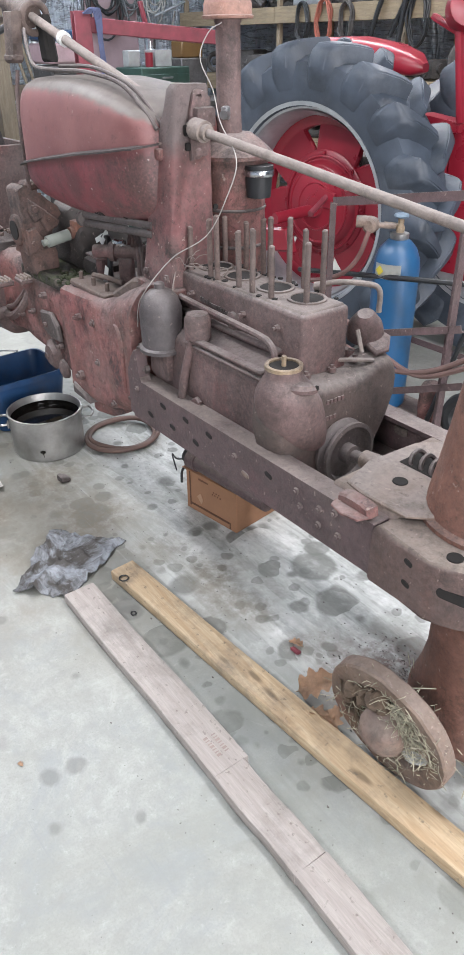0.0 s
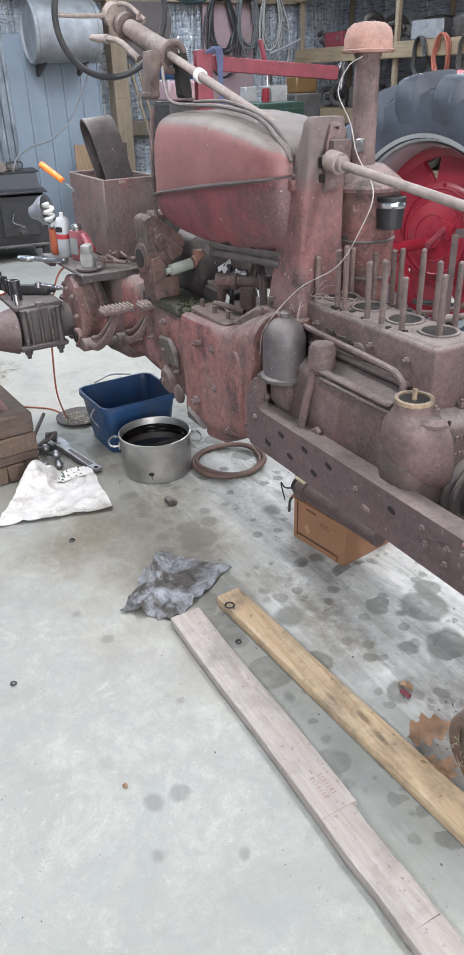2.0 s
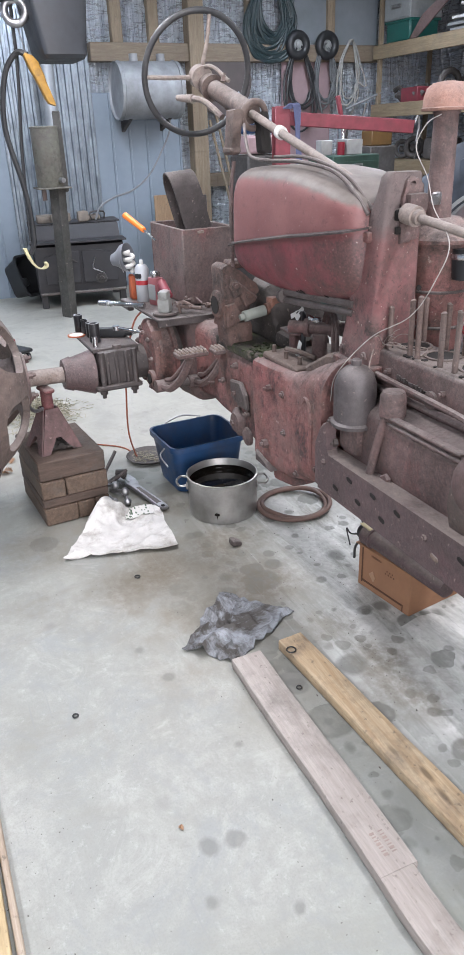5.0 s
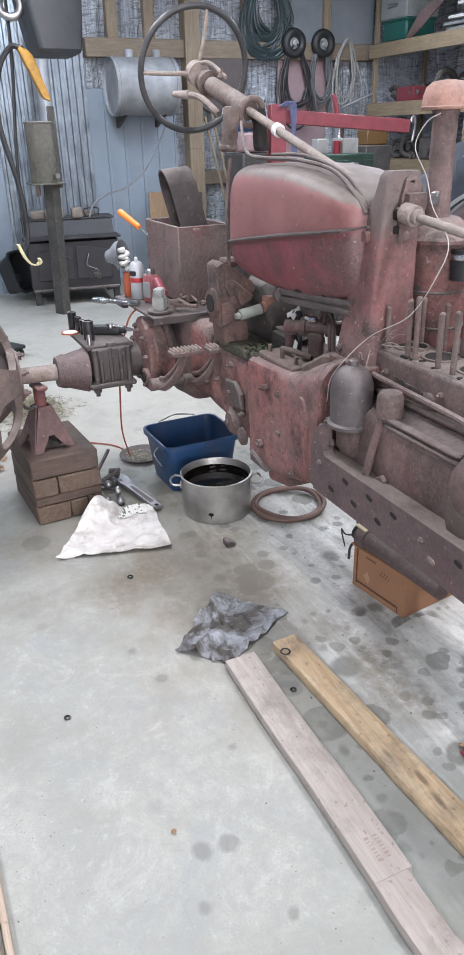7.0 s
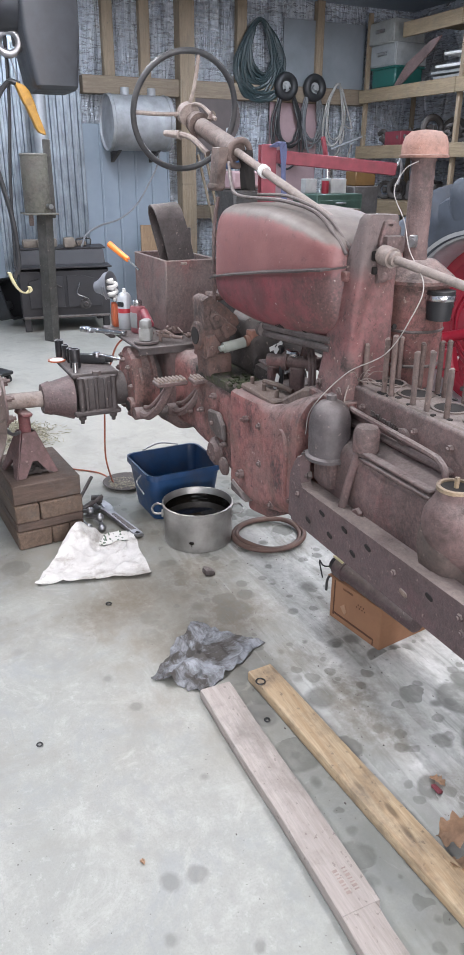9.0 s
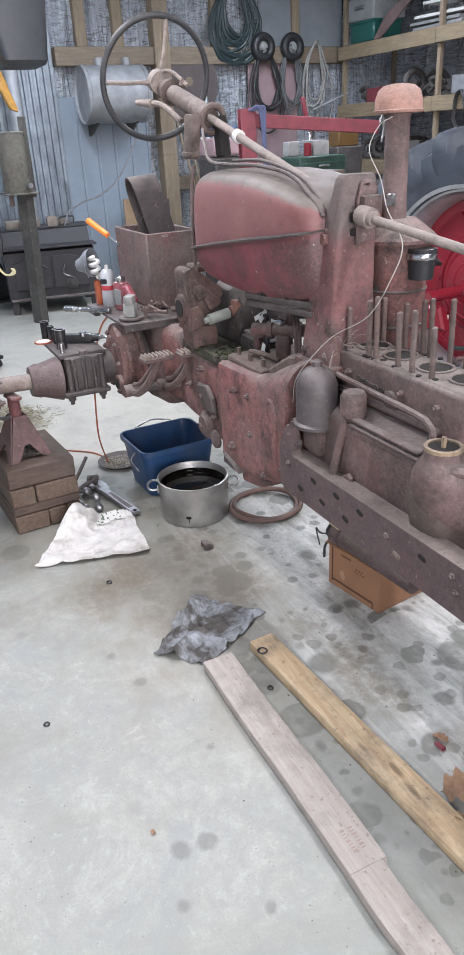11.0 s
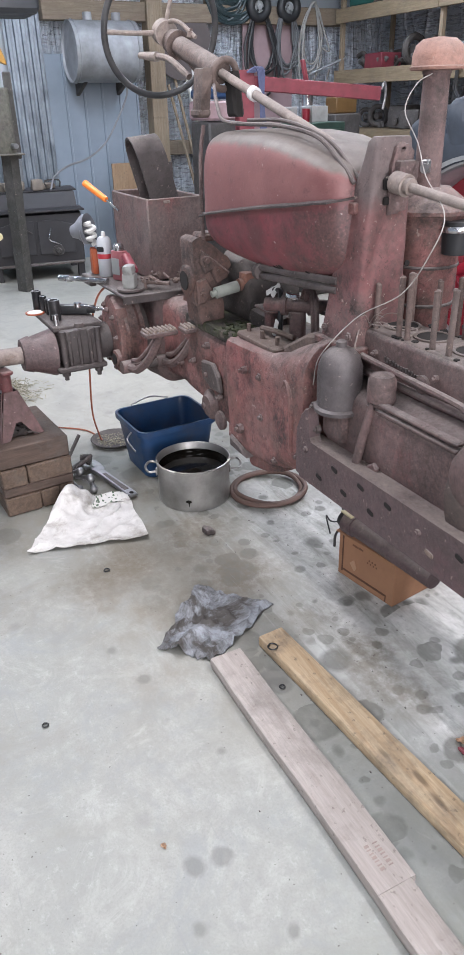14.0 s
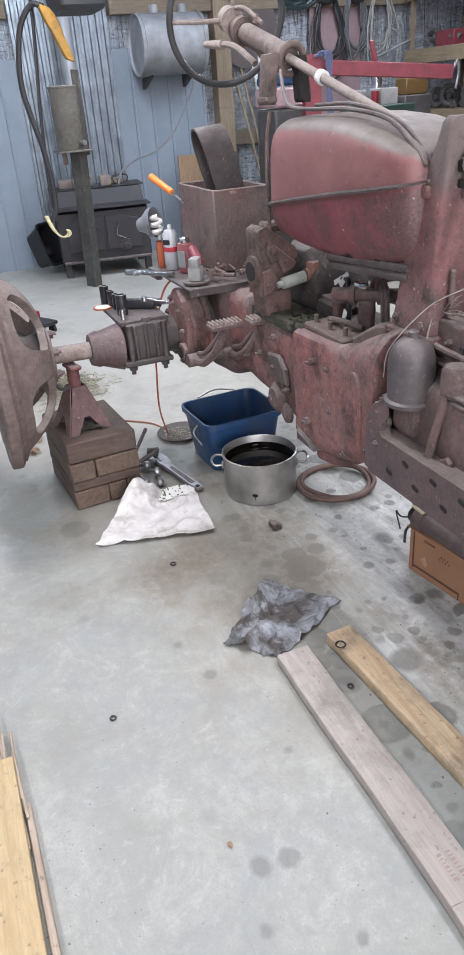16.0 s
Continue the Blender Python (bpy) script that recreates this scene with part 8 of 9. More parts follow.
ring_faces(bm, [[Matrix.Translation((0.04, -0.175 + 0.10 * t, 0.03 - 0.26 * t)) @ Vector((x, y * 0.93, -y * 0.36)) for x, y in rrect(0.06, w, 0.012, 3)] for t, w in ((0.0, 0.05), (0.08, 0.085), (0.35, 0.085), (0.5, 0.07), (0.92, 0.06), (1.0, 0.045))])
part("pendant", bm, YELLOW, hoist, "yellow hand control on a cable")
bm = tube(B(), [(0.04, -0.18, 0.03), (0.0, -0.24, 0.04), (-0.02, -0.32, -0.08), (-0.02, -0.36, -0.35), (0.0, -0.30, -0.70), (0.02, -0.29, -0.98), (0.03, -0.33, -1.08)], 0.016, 8)
tube(bm, [(0.0, -0.23, 0.5), (-0.02, -0.235, 0.0), (-0.03, -0.28, -0.5), (0.0, -0.31, -1.0)], 0.010, 8)
part("cable", bm, BLACK, hoist, "looped black cable")
bm = B()
_hk = [(0.0, 0.0, 0.06), (0.0, 0.012, 0.02), (0.0, 0.035, -0.03), (0.0, 0.066, -0.065), (0.0, 0.10, -0.072), (0.0, 0.122, -0.055), (0.0, 0.118, -0.035)]
_hs = spline(_hk, 5)
ring_faces(bm, [[Matrix.Translation((0.02, -0.36, -1.10)) @ (p + Vector((dx, dy, 0))) for dx, dy in ((-0.03, -0.006), (0.03, -0.006), (0.03, 0.012), (-0.03, 0.012))] for p in _hs])
part("yellow_hook", bm, PALE_YELLOW, hoist, "pale yellow handle at the cable's end")

# wall mounted tank, its cable, and wall clutter
drum = thing("air_tank", "galvanised round tank slung on the wall", "tank")
_dm = Matrix.Translation((-6.62, 1.49, 2.05)) @ pose(0, 0, 0, 90)
bm = lathe(B(), [(0.02, 0.325), (0.24, 0.315), (0.262, 0.32), (0.27, 0.345), (0.278, 0.345), (0.276, 0.30), (0.276, -0.30), (0.278, -0.345), (0.27, -0.345), (0.262, -0.32), (0.24, -0.315), (0.02, -0.325)], _dm, 40)
part("shell", bm, DRUM, drum)
for _z in (0.305, -0.305):
    part("seam", torus(B(), 0.277, 0.008, _dm @ Matrix.Translation((0, 0, _z)), 40, 6), DRUM, drum)
for _y in (1.36, 1.66):
    part("port", cyl(B(), (-6.60, _y, 2.31), (-6.60, _y, 2.39), 0.045, seg=16), DRUM, drum)
for _y in (1.25, 1.70):
    part("bracket", prism(B(), [(-6.88, 1.66), (-6.62, 1.755), (-6.55, 1.785), (-6.88, 1.81)], 0.04, XZ(_y), bevel=0.003), CLUTTER_DARK, drum)
bm = tube(B(), [(-6.6, 1.72, 1.82), (-6.62, 1.72, 1.66), (-6.6, 1.60, 1.45), (-6.55, 1.42, 1.22), (-6.5, 1.20, 1.08), (-6.42, 0.95, 1.02), (-6.3, 0.76, 0.94), (-6.25, 0.68, 0.80)], 0.011, 6)
solo("tank_cable", bm, plain("grey_cable", (0.20, 0.20, 0.21), 0.6), "grey cable sagging from the tank to the stove", "cable")
bm = cyl(B(), (-6.80, 2.46, 2.15), (-6.788, 2.46, 2.15), 0.36, seg=48)
blade = thing("saw_blade", "large dull brown round blade hung on the wall", "blade")
part("disc", bm, plain("dull_blade", (0.085, 0.068, 0.066), 0.6, vary=0.25, scale=5), blade)
part("centre", cyl(B(), (-6.788, 2.46, 2.17), (-6.780, 2.46, 2.17), 0.045, seg=20), FRAME_WOOD, blade)


def coil(name, p, R0, turns, r, material, label, squash=1.0, seed=1, sag=0.0):
    """Untidy loops hung on one peg."""
    rs = random.Random(seed)
    bm = B()
    q = []
    for k in range(turns):
        rr = R0 * rs.uniform(0.62, 1.0)
        sq, dy, dip = squash * rs.uniform(0.75, 1.25), rs.uniform(-.09, .09) * R0 / 0.4, sag * rs.random()
        for i in range(12):
            a = TAU * i / 12 + rs.uniform(-0.1, 0.1)
            low = (1 - math.sin(a)) / 2
            q.append((p[0] + 0.05 * rs.random() * (1 - low * 0.4), p[1] + dy * low + rr * sq * math.cos(a) * (0.45 + 0.55 * low), p[2] + R0 - rr * (1 - math.sin(a)) * (1 + dip)))
    tube(bm, q, r, 6, 3)
    return solo(name, bm, material, label, "hose")


coil("garden_hose", (-6.80, 3.06, 2.74), 0.42, 26, 0.018, plain("dark_green_hose", (0.020, 0.036, 0.040), 0.45), "thick coil of dark green hose on the wall", 0.86, 3)
coil("rope_coil", (-6.78, 3.42, 2.14), 0.36, 6, 0.013, BLACK, "loose black cable loops on the wall", 0.85, 5, 0.35)
coil("rope_coil", (-6.76, 3.76, 2.14), 0.38, 6, 0.012, plain("grey_rope", (0.11, 0.115, 0.12), 0.7), "loose grey cable loops on the wall", 0.62, 7, 0.4)
coil("rope_coil", (-6.76, 4.12, 2.20), 0.36, 5, 0.011, plain("pale_rope", (0.30, 0.295, 0.28), 0.8), "loose pale rope loops on the wall", 0.62, 8, 0.5)
for _y in (3.40, 3.79):
    w = thing("small_wheel", "small black rubber wheel hung on the wall", "wheel", Matrix.Translation((-6.74, _y, 2.50)) @ pose(0, 0, 0, 0, 90), group="wheels on the wall")
    part("tyre", torus(B(), 0.105, 0.05, I4, 32, 10), BLACK, w)
    part("hub", lathe(B(), [(0.018, -0.035), (0.03, -0.03), (0.035, -0.012), (0.07, -0.006), (0.07, 0.006), (0.035, 0.012), (0.03, 0.03), (0.018, 0.035)], I4, 20), GREY_BOX, w)
solo("leaning_board", box(B(), (-6.86, 3.58, 1.78), (0.03, 0.66, 1.2), bevel=0.004), plain("dusty_pink_board", (0.30, 0.21, 0.22), 0.8, vary=0.25, scale=3), "dusty pink board leaning on the wall", "panel")
solo("hand_rod", cyl(B(), (-6.7, 4.05, 1.83), (-6.6, 4.5, 2.0), 0.014, seg=8), PIPE_GREY, "thin pale rod leaning among ropes", "rod")
solo("foil_sheet", box(B(), (-6.885, 4.0, 2.87), (0.02, 1.15, 0.70), bevel=0.002), plain("cloudy_plastic", (0.20, 0.22, 0.24), 0.35, vary=0.25, scale=2), "cloudy grey plastic sheet over the foil", "sheet")
solo("plywood_sheet", box(B(), (-6.62, 1.66, 0.50), (0.02, 0.36, 1.0), pose(0, 0, 0), 0.003), PLY, "brown plywood offcut leaning on the wall", "plywood")
solo("cardboard_scrap", box(B(), (-6.2, 1.92, 0.42), (0.02, 0.5, 0.8), pose(0, 0, 0, 0, -6, 0), 0.003), PLY, "brown board leaning on the wall", "board")
for _k, (_y, _m, _n) in enumerate(((2.36, FRAME_WOOD_Z, "broom_handle"), (2.43, FRAME_WOOD_Z, "broom_handle"), (2.56, WHITE, "plastic_pipe"), (2.63, WHITE, "plastic_pipe"), (2.70, PIPE_GREY, "plastic_pipe"))):
    solo(_n, cyl(B(), (-6.35, _y + 0.18, 0.0), (-6.84, _y - 0.06, 1.75 + 0.1 * _k), 0.017 if _k < 2 else 0.028, seg=10), _m, ("slim wooden handle" if _k < 2 else "pale plastic pipe") + " leaning on the foil wall", "handle" if _k < 2 else "pipe")
bm = prism(B(), [(-0.12, -0.2), (0.12, -0.2), (0.12, 0.1), (0.06, 0.2), (-0.06, 0.2), (-0.12, 0.1)], 0.012, Matrix.Translation((-6.2, 2.55, 0.75)) @ pose(0, 0, 0, 90, 0, 90), 0.003)
cyl(bm, (-6.19, 2.55, 0.0), (-6.19, 2.55, 0.58), 0.018, seg=10)
solo("shovel_blade", bm, STEEL, "grey steel shovel standing on its handle", "shovel")

# engine crane: red boom and mast
crane = thing("engine_crane", "worn red steel engine crane", "crane")
CXm = -4.2
A0, A1 = Vector((CXm, 1.86, 1.70)), Vector((CXm + 0.25, 2.98, 1.600))
d = (A1 - A0)
ang = math.degrees(math.atan2(d.y, d.x))
bm = box(B(), (d.length / 2, 0, 0), (d.length, 0.08, 0.105), Matrix.Translation(A0) @ pose(0, 0, 0, 0, math.degrees(-math.asin(d.z / d.length)), ang), 0.006)
part("boom", bm, HOIST_RED, crane)
bm = B()
for _s in (-1, 1):
    box(bm, (0, 0.055 * _s, 0), (0.13, 0.012, 0.60), Matrix.Translation((A0.x - 0.02, A0.y - 0.02, 1.49)) @ pose(0, 0, 0, 0, 0, ang) , 0.004)
part("mast", bm, HOIST_RED, crane)
# lower mast and base coloured dark to pass for shade below the tank
part("mast_shade", box(B(), (0, 0, 0), (0.12, 0.12, 1.20), Matrix.Translation((A0.x - 0.02, A0.y - 0.02, 0.66)) @ pose(0, 0, 0, 0, 0, ang), 0.006), CLUTTER_DARK, crane, "lower mast coloured dark for the shade below the tank")
part("base", box(B(), (CXm, 1.86, 0.06), (0.25, 0.9, 0.09), bevel=0.01), CLUTTER_DARK, crane)
part("strut", box(B(), (0, 0, 0), (0.035, 0.03, 0.18), Matrix.Translation(A0 + d * 0.42 + Vector((0, 0, 0.11))) @ pose(0, 0, 0, 15), 0.004), HOIST_RED, crane)
part("boom_hook", tube(B(), [A1 + Vector((0, 0.02, 0.03)), A1 + Vector((0, 0.05, 0.08)), A1 + Vector((0, 0.07, 0.0)), A1 + Vector((0, 0.05, -0.12))], 0.012, 8), STEEL, crane)
STRAP = plain("blue_strap", (0.10, 0.115, 0.21), 0.8)
for _k in range(6):
    _o = 0.012 * _k
    part("strap", tube(B(), [A0 + Vector((0.08, -0.05 + _o, 0.07)), A0 + Vector((0.10, 0.03 + _o, 0.09)), A0 + Vector((0.10, 0.06 + _o * 0.5, -0.15)), A0 + Vector((0.09, 0.07 + _o, -0.42))], 0.007, 6), STRAP, crane, "faded blue strap over the mast top")

# bench with boxes under the boom
bench = thing("steel_bench", "dark steel bench under the clutter", "bench", pose(-5.2, 3.3, 0))
part("top", box(B(), (0, 0, 1.04), (0.7, 1.7, 0.05), bevel=0.005), CLUTTER_DARK, bench)
for _x in (-0.3, 0.3):
    for _y in (-0.8, 0.8):
        part("leg", box(B(), (_x, _y, 0.508), (0.06, 0.06, 1.016), bevel=0.004), CLUTTER_DARK, bench)
cab = thing("tool_cabinet", "dull green metal tool cabinet", "cabinet", pose(-4.5, 2.64, 0, 0, 0, 4))
part("body", box(B(), (0, 0, 0.70), (0.40, 0.52, 1.38), bevel=0.008), GREEN, cab)
for _k in range(5):
    dr = part("drawer", box(B(), (0.204, 0, 1.28 - 0.13 * _k), (0.012, 0.48, 0.115), bevel=0.003), GREEN, cab)
    part("drawer_pull", box(B(), (0.215, 0, 1.31 - 0.13 * _k), (0.012, 0.12, 0.015), bevel=0.003), STEEL, dr)
solo("white_carton", box(B(), (-4.5, 2.70, 1.455), (0.18, 0.17, 0.125), bevel=0.003), plain("dull_white_card", (0.36, 0.36, 0.35), 0.7), "small white box on the green cabinet", "box")
solo("white_switch_box", box(B(), (-4.55, 2.46, 1.455), (0.10, 0.12, 0.125), bevel=0.006), plain("dull_white_box", (0.34, 0.34, 0.33), 0.6), "white socket box on the green cabinet", "box")
solo("red_can", cyl(B(), (-4.42, 2.56, 1.392), (-4.42, 2.56, 1.50), 0.033, seg=16), BRIGHT_RED, "small red can on the green cabinet", "can")
solo("foil_roll", cyl(B(), (-4.62, 2.70, 1.52), (-4.62, 2.70, 1.70), 0.05, seg=18), CHROME, "shiny metal roll standing on a box", "roll")
solo("wooden_crate", box(B(), (-4.05, 2.48, 1.20), (0.25, 0.30, 0.16), bevel=0.004), rusty("brown_crate", (0.20, 0.15, 0.12), rust=(0.13, 0.10, 0.08)), "brown wooden box on the cabinet's side", "box")
solo("crate_stand", box(B(), (-4.05, 2.48, 0.56), (0.3, 0.36, 1.115), bevel=0.01), CLUTTER_DARK, "dark cupboard in the shadow", "cupboard")
mower = thing("white_trolley", "white and red trolley with a blue lid", "trolley", pose(-5.6, 2.28, 0))
part("body", box(B(), (0, 0, 0.71), (0.43, 0.40, 1.38), bevel=0.02), CLUTTER_DARK, mower)
part("tray", box(B(), (0, 0, 1.495), (0.45, 0.42, 0.17), bevel=0.02), plain("pinkish_white", (0.36, 0.24, 0.25), 0.5), mower, "pale pink tray")
part("lid", box(B(), (0, 0, 1.64), (0.40, 0.40, 0.09), bevel=0.02), BIN_BLUE, mower)
solo("yellow_case", box(B(), (-5.4, 3.62, 1.51), (0.2, 0.26, 0.15), bevel=0.01), plain("amber_case", (0.14, 0.075, 0.025), 0.5), "amber plastic case on a box", "case")
solo("case_stand", box(B(), (-5.4, 3.62, 1.25), (0.26, 0.32, 0.365), bevel=0.01), CLUTTER_DARK, "dark box on the bench", "box")

# shelving along the left wall
shelf = thing("timber_shelving", "tall rough timber shelving packed with parts", "shelving")
SY0, SY1 = 4.42, 5.25
for _x in (-6.62, -4.92, -3.22, -1.52, 0.2):
    for _y in (SY0 + 0.04, SY1 - 0.06):
        part("upright", box(B(), (_x, _y, 1.65), (0.05, 0.05, 3.3), bevel=0.005), FRAME_WOOD_Z, shelf)
for _z in (0.67, 1.25, 1.87, 2.49, 3.10):
    _a = -5.88 if _z > 3 else -6.66
    part("deck", box(B(), ((_a + 0.25) / 2, (SY0 + SY1) / 2, _z - 0.012), (0.25 - _a, SY1 - SY0 - 0.1, 0.022), bevel=0.002), SHELF_WOOD, shelf)
    for _x0, _x1 in ((_a, -4.92), (-4.92, -3.22), (-3.22, -1.52), (-1.52, 0.24)):
        part("beam", box(B(), ((_x0 + _x1) / 2, SY0 - 0.02, _z - 0.075), (_x1 - _x0 - 0.004, 0.038, 0.145), bevel=0.004), SHELF_WOOD, shelf)
rs = random.Random(31)


def junk(kind, x, y, z):
    """A single old machine part or tin on a shelf."""
    s = rs.uniform(0.8, 1.3)
    bm = B()
    mt, lab, cat = CLUTTER_DARK, "", ""
    if kind == 0:
        box(bm, (0, 0, 0.09 * s), (0.22 * s, 0.2 * s, 0.18 * s), bevel=0.03, seg=2)
        cyl(bm, (-0.14 * s, 0, 0.10 * s), (0.15 * s, 0, 0.10 * s), 0.05 * s, seg=12)
        cyl(bm, (0, -0.12 * s, 0.06 * s), (0, 0.12 * s, 0.06 * s), 0.035 * s, seg=10)
        rough_up(bm, 0.02 * s, 9)
        nm, lab, cat = "cast_housing", "dark greasy casting on a shelf", "machine part"
    elif kind == 1:
        lathe(bm, [(0.075 * s, 0), (0.078 * s, 0.01), (0.078 * s, 0.17 * s), (0.06 * s, 0.18 * s)], I4, 18)
        nm, lab, cat = "paint_tin", "old paint tin on a shelf", "tin"
        mt = rs.choice((GREY_BOX, STEEL, CLUTTER_DARK, DRUM))
    elif kind == 2:
        torus(bm, 0.10 * s, 0.03 * s, Matrix.Translation((0, 0, 0.125 * s)) @ pose(0, 0, 0, 90, 0, rs.uniform(0, 90)), 20, 8)
        cyl(bm, (0, -0.03, 0.125 * s), (0, 0.03, 0.125 * s), 0.04 * s, seg=12)
        nm, lab, cat = "old_pulley", "dark old pulley wheel on a shelf", "pulley"
    elif kind == 3:
        box(bm, (0, 0, 0.07 * s), (0.3 * s, 0.25 * s, 0.14 * s), bevel=0.006)
        nm, lab, cat = "storage_box", "worn storage box on a shelf", "box"
        mt = rs.choice((GREY_BOX, CLUTTER_DARK, CARD, STEEL, HOIST_RED, CLUTTER_DARK))
    else:
        for k in range(4):
            p = Vector((rs.uniform(-.1, .1), rs.uniform(-.1, .1), 0.03 + 0.03 * k))
            q = p + Vector((rs.uniform(-.2, .2), rs.uniform(-.1, .1), rs.uniform(0, .08)))
            tube(bm, [p, (p + q) / 2 + Vector((0, 0, rs.uniform(0, .05))), q], rs.uniform(0.015, 0.03), 8, 3)
        nm, lab, cat = "bent_pipework", "bent dark pipes heaped on a shelf", "pipes"
        for v in bm.verts:
            v.co.z = max(v.co.z, 0.002)
    lo = min(v.co.z for v in bm.verts)
    return solo(nm, bm, mt, lab, cat, pose(x, y, z - lo + 0.001, 0, 0, rs.uniform(-30, 30)), group="junk on the shelves")


for _z in (0.67, 1.25, 1.87, 2.49):
    x = -6.4
    while x < 0.0:
        if not (_z == 2.49 and x < -4.9):
            junk(rs.choice((0, 0, 1, 2, 3, 4, 4)), x, rs.uniform(SY0 + 0.16, SY0 + 0.32), _z)
            junk(rs.choice((0, 2, 3, 4)), x + 0.1, SY1 - 0.28, _z)
        x += rs.uniform(0.20, 0.34)
crate = solo("plastic_crate", box(B(), (-6.31, SY0 + 0.25, 2.491 + 0.11), (0.46, 0.40, 0.22), bevel=0.02), TEAL, "teal plastic crate on the shelf", "crate")
part("rim", box(B(), (-6.31, SY0 + 0.25, 2.70), (0.49, 0.43, 0.025), bevel=0.006), TEAL, crate)
for _x, _z, _h, _m, _l in ((-6.31, 2.714, 0.235, GREY_BOX, "blue-grey metal drawer on the crate"), (-6.38, 2.950, 0.24, plain("pale_drawer", (0.27, 0.275, 0.26), 0.5), "pale grey metal drawer on top")):
    drw = solo("parts_drawer", box(B(), (_x, SY0 + 0.25, _z + _h / 2), (0.50, 0.44, _h), bevel=0.008), _m, _l, "drawer")
    part("front", box(B(), (_x, SY0 + 0.026, _z + _h / 2), (0.47, 0.010, _h - 0.03), bevel=0.004), _m, drw)
    part("handle", box(B(), (_x, SY0 + 0.012, _z + _h * 0.55), (0.17, 0.022, 0.035), bevel=0.006), STEEL, drw)
bm = prism(B(), [(0, 0), (0.14, 0.0), (0.62, 0.28), (0.75, 0.40), (0.60, 0.38), (0.20, 0.20)], 0.02, Matrix.Translation((-5.98, SY0 - 0.01, 2.492)) @ pose(0, 0, 0, 90), 0.003)
solo("fender_skirt", bm, BROWN, "curved rusty sheet on the shelf", "sheet metal")
for _k in range(4):
    solo("white_moulding", box(B(), (-5.12 + 0.05 * _k, SY0 + 0.2, 2.507 + 0.032 * _k), (0.75, 0.25, 0.03), pose(0, 0, 0, 0, rs.uniform(-2, 2), 0), 0.003), WHITE if _k % 2 else GREY_BOX, "pale flat strip stacked on the shelf", "strip", group="strips on the shelf")
for _x, _r, _mt in ((-4.45, 0.13, BLACK), (-4.15, 0.14, plain("red_cord", (0.30, 0.09, 0.06), 0.7)), (-3.85, 0.12, CLUTTER_DARK), (-3.0, 0.16, BLACK)):
    bm = B()
    for _k in range(4):
        tube(bm, [(_x + _r * rs.uniform(.5, .75) * math.cos(a), SY0 - 0.055 - 0.012 * _k, 1.72 + _r * 1.3 * math.sin(a)) for a in [TAU * i / 12 for i in range(13)]], 0.010, 6, 2)
    solo("cord_loop", bm, _mt, "loop of cord hung on the shelf beam", "cord", group="cord loops")
bm = B()
for _x, _z0, _dx in ((-3.55, 2.07, 0.22), (-3.30, 2.12, 0.34), (-3.2, 2.07, 0.1)):
    tube(bm, [(_x + _dx, SY0 - 0.06, _z0), (_x + _dx * 0.5, SY0 - 0.08, _z0 - 0.25), (_x, SY0 - 0.07, _z0 - 0.52)], 0.022, 8)
solo("rubber_hose", bm, BLACK, "black rubber hoses draped over the beam", "hose")

# ---- the red tractor behind ----
red = thing("red_tractor", "freshly painted red tractor with big lugged tyres", "tractor", pose(-1.235, 1.63, 0, 0, 0, 8))
WR, WZ = 0.79, 0.805
wm2 = Matrix.Translation((0, 0, WZ)) @ pose(0, 0, 0, 90)


def tractor_tyre(m, R, rim):
    bm = lathe(B(), [(rim, -0.13), (rim + 0.03, -0.155), (rim + 0.14, -0.165), (R - 0.105, -0.155), (R - 0.082, -0.11), (R - 0.072, 0.0), (R - 0.082, 0.11), (R - 0.105, 0.155), (rim + 0.14, 0.165), (rim + 0.03, 0.155), (rim, 0.13)], m, 72, False, False)
    return bm


def lug(m, R, k, n, side):
    a0 = TAU * (k + (0.5 if side > 0 else 0)) / n
    bm = B()
    rings = []
    # along t: angle, width, then base and crown as radius and offset across
    for t, da, w, rb, zb, rc, zc in ((0, 0.0, 0.028, -0.088, -0.010, -0.004, -0.010), (1, 0.07, 0.034, -0.088, 0.05, -0.005, 0.05), (2, 0.135, 0.044, -0.09, 0.11, -0.010, 0.112), (3, 0.185, 0.055, -0.11, 0.14, -0.020, 0.160), (4, 0.20, 0.058, -0.15, 0.146, -0.055, 0.184), (5, 0.205, 0.054, -0.19, 0.150, -0.12, 0.186), (6, 0.20, 0.040, -0.235, 0.150, -0.215, 0.168)):
        a = a0 + da
        c, s = math.cos(a), math.sin(a)
        rad, tan = Vector((c, s, 0)), Vector((-s, c, 0))
        base = rad * (R + rb) + Vector((0, 0, side * zb))
        top = rad * (R + rc) + Vector((0, 0, side * zc))
        mid = base * 0.3 + top * 0.7
        rings.append([m @ (base - tan * w * 1.6), m @ (mid - tan * w * 1.08), m @ (top - tan * w * 0.8), m @ (top + tan * w * 0.8), m @ (mid + tan * w * 1.08), m @ (base + tan * w * 1.6)])
    ring_faces(bm, rings)
    bmesh.ops.recalc_face_normals(bm, faces=bm.faces)
    bmesh.ops.bevel(bm, geom=[e for e in bm.edges if len(e.link_faces) == 2 and e.calc_face_angle(0) > 0.45], offset=0.006, segments=2, affect="EDGES", clamp_overlap=True)
    return bm


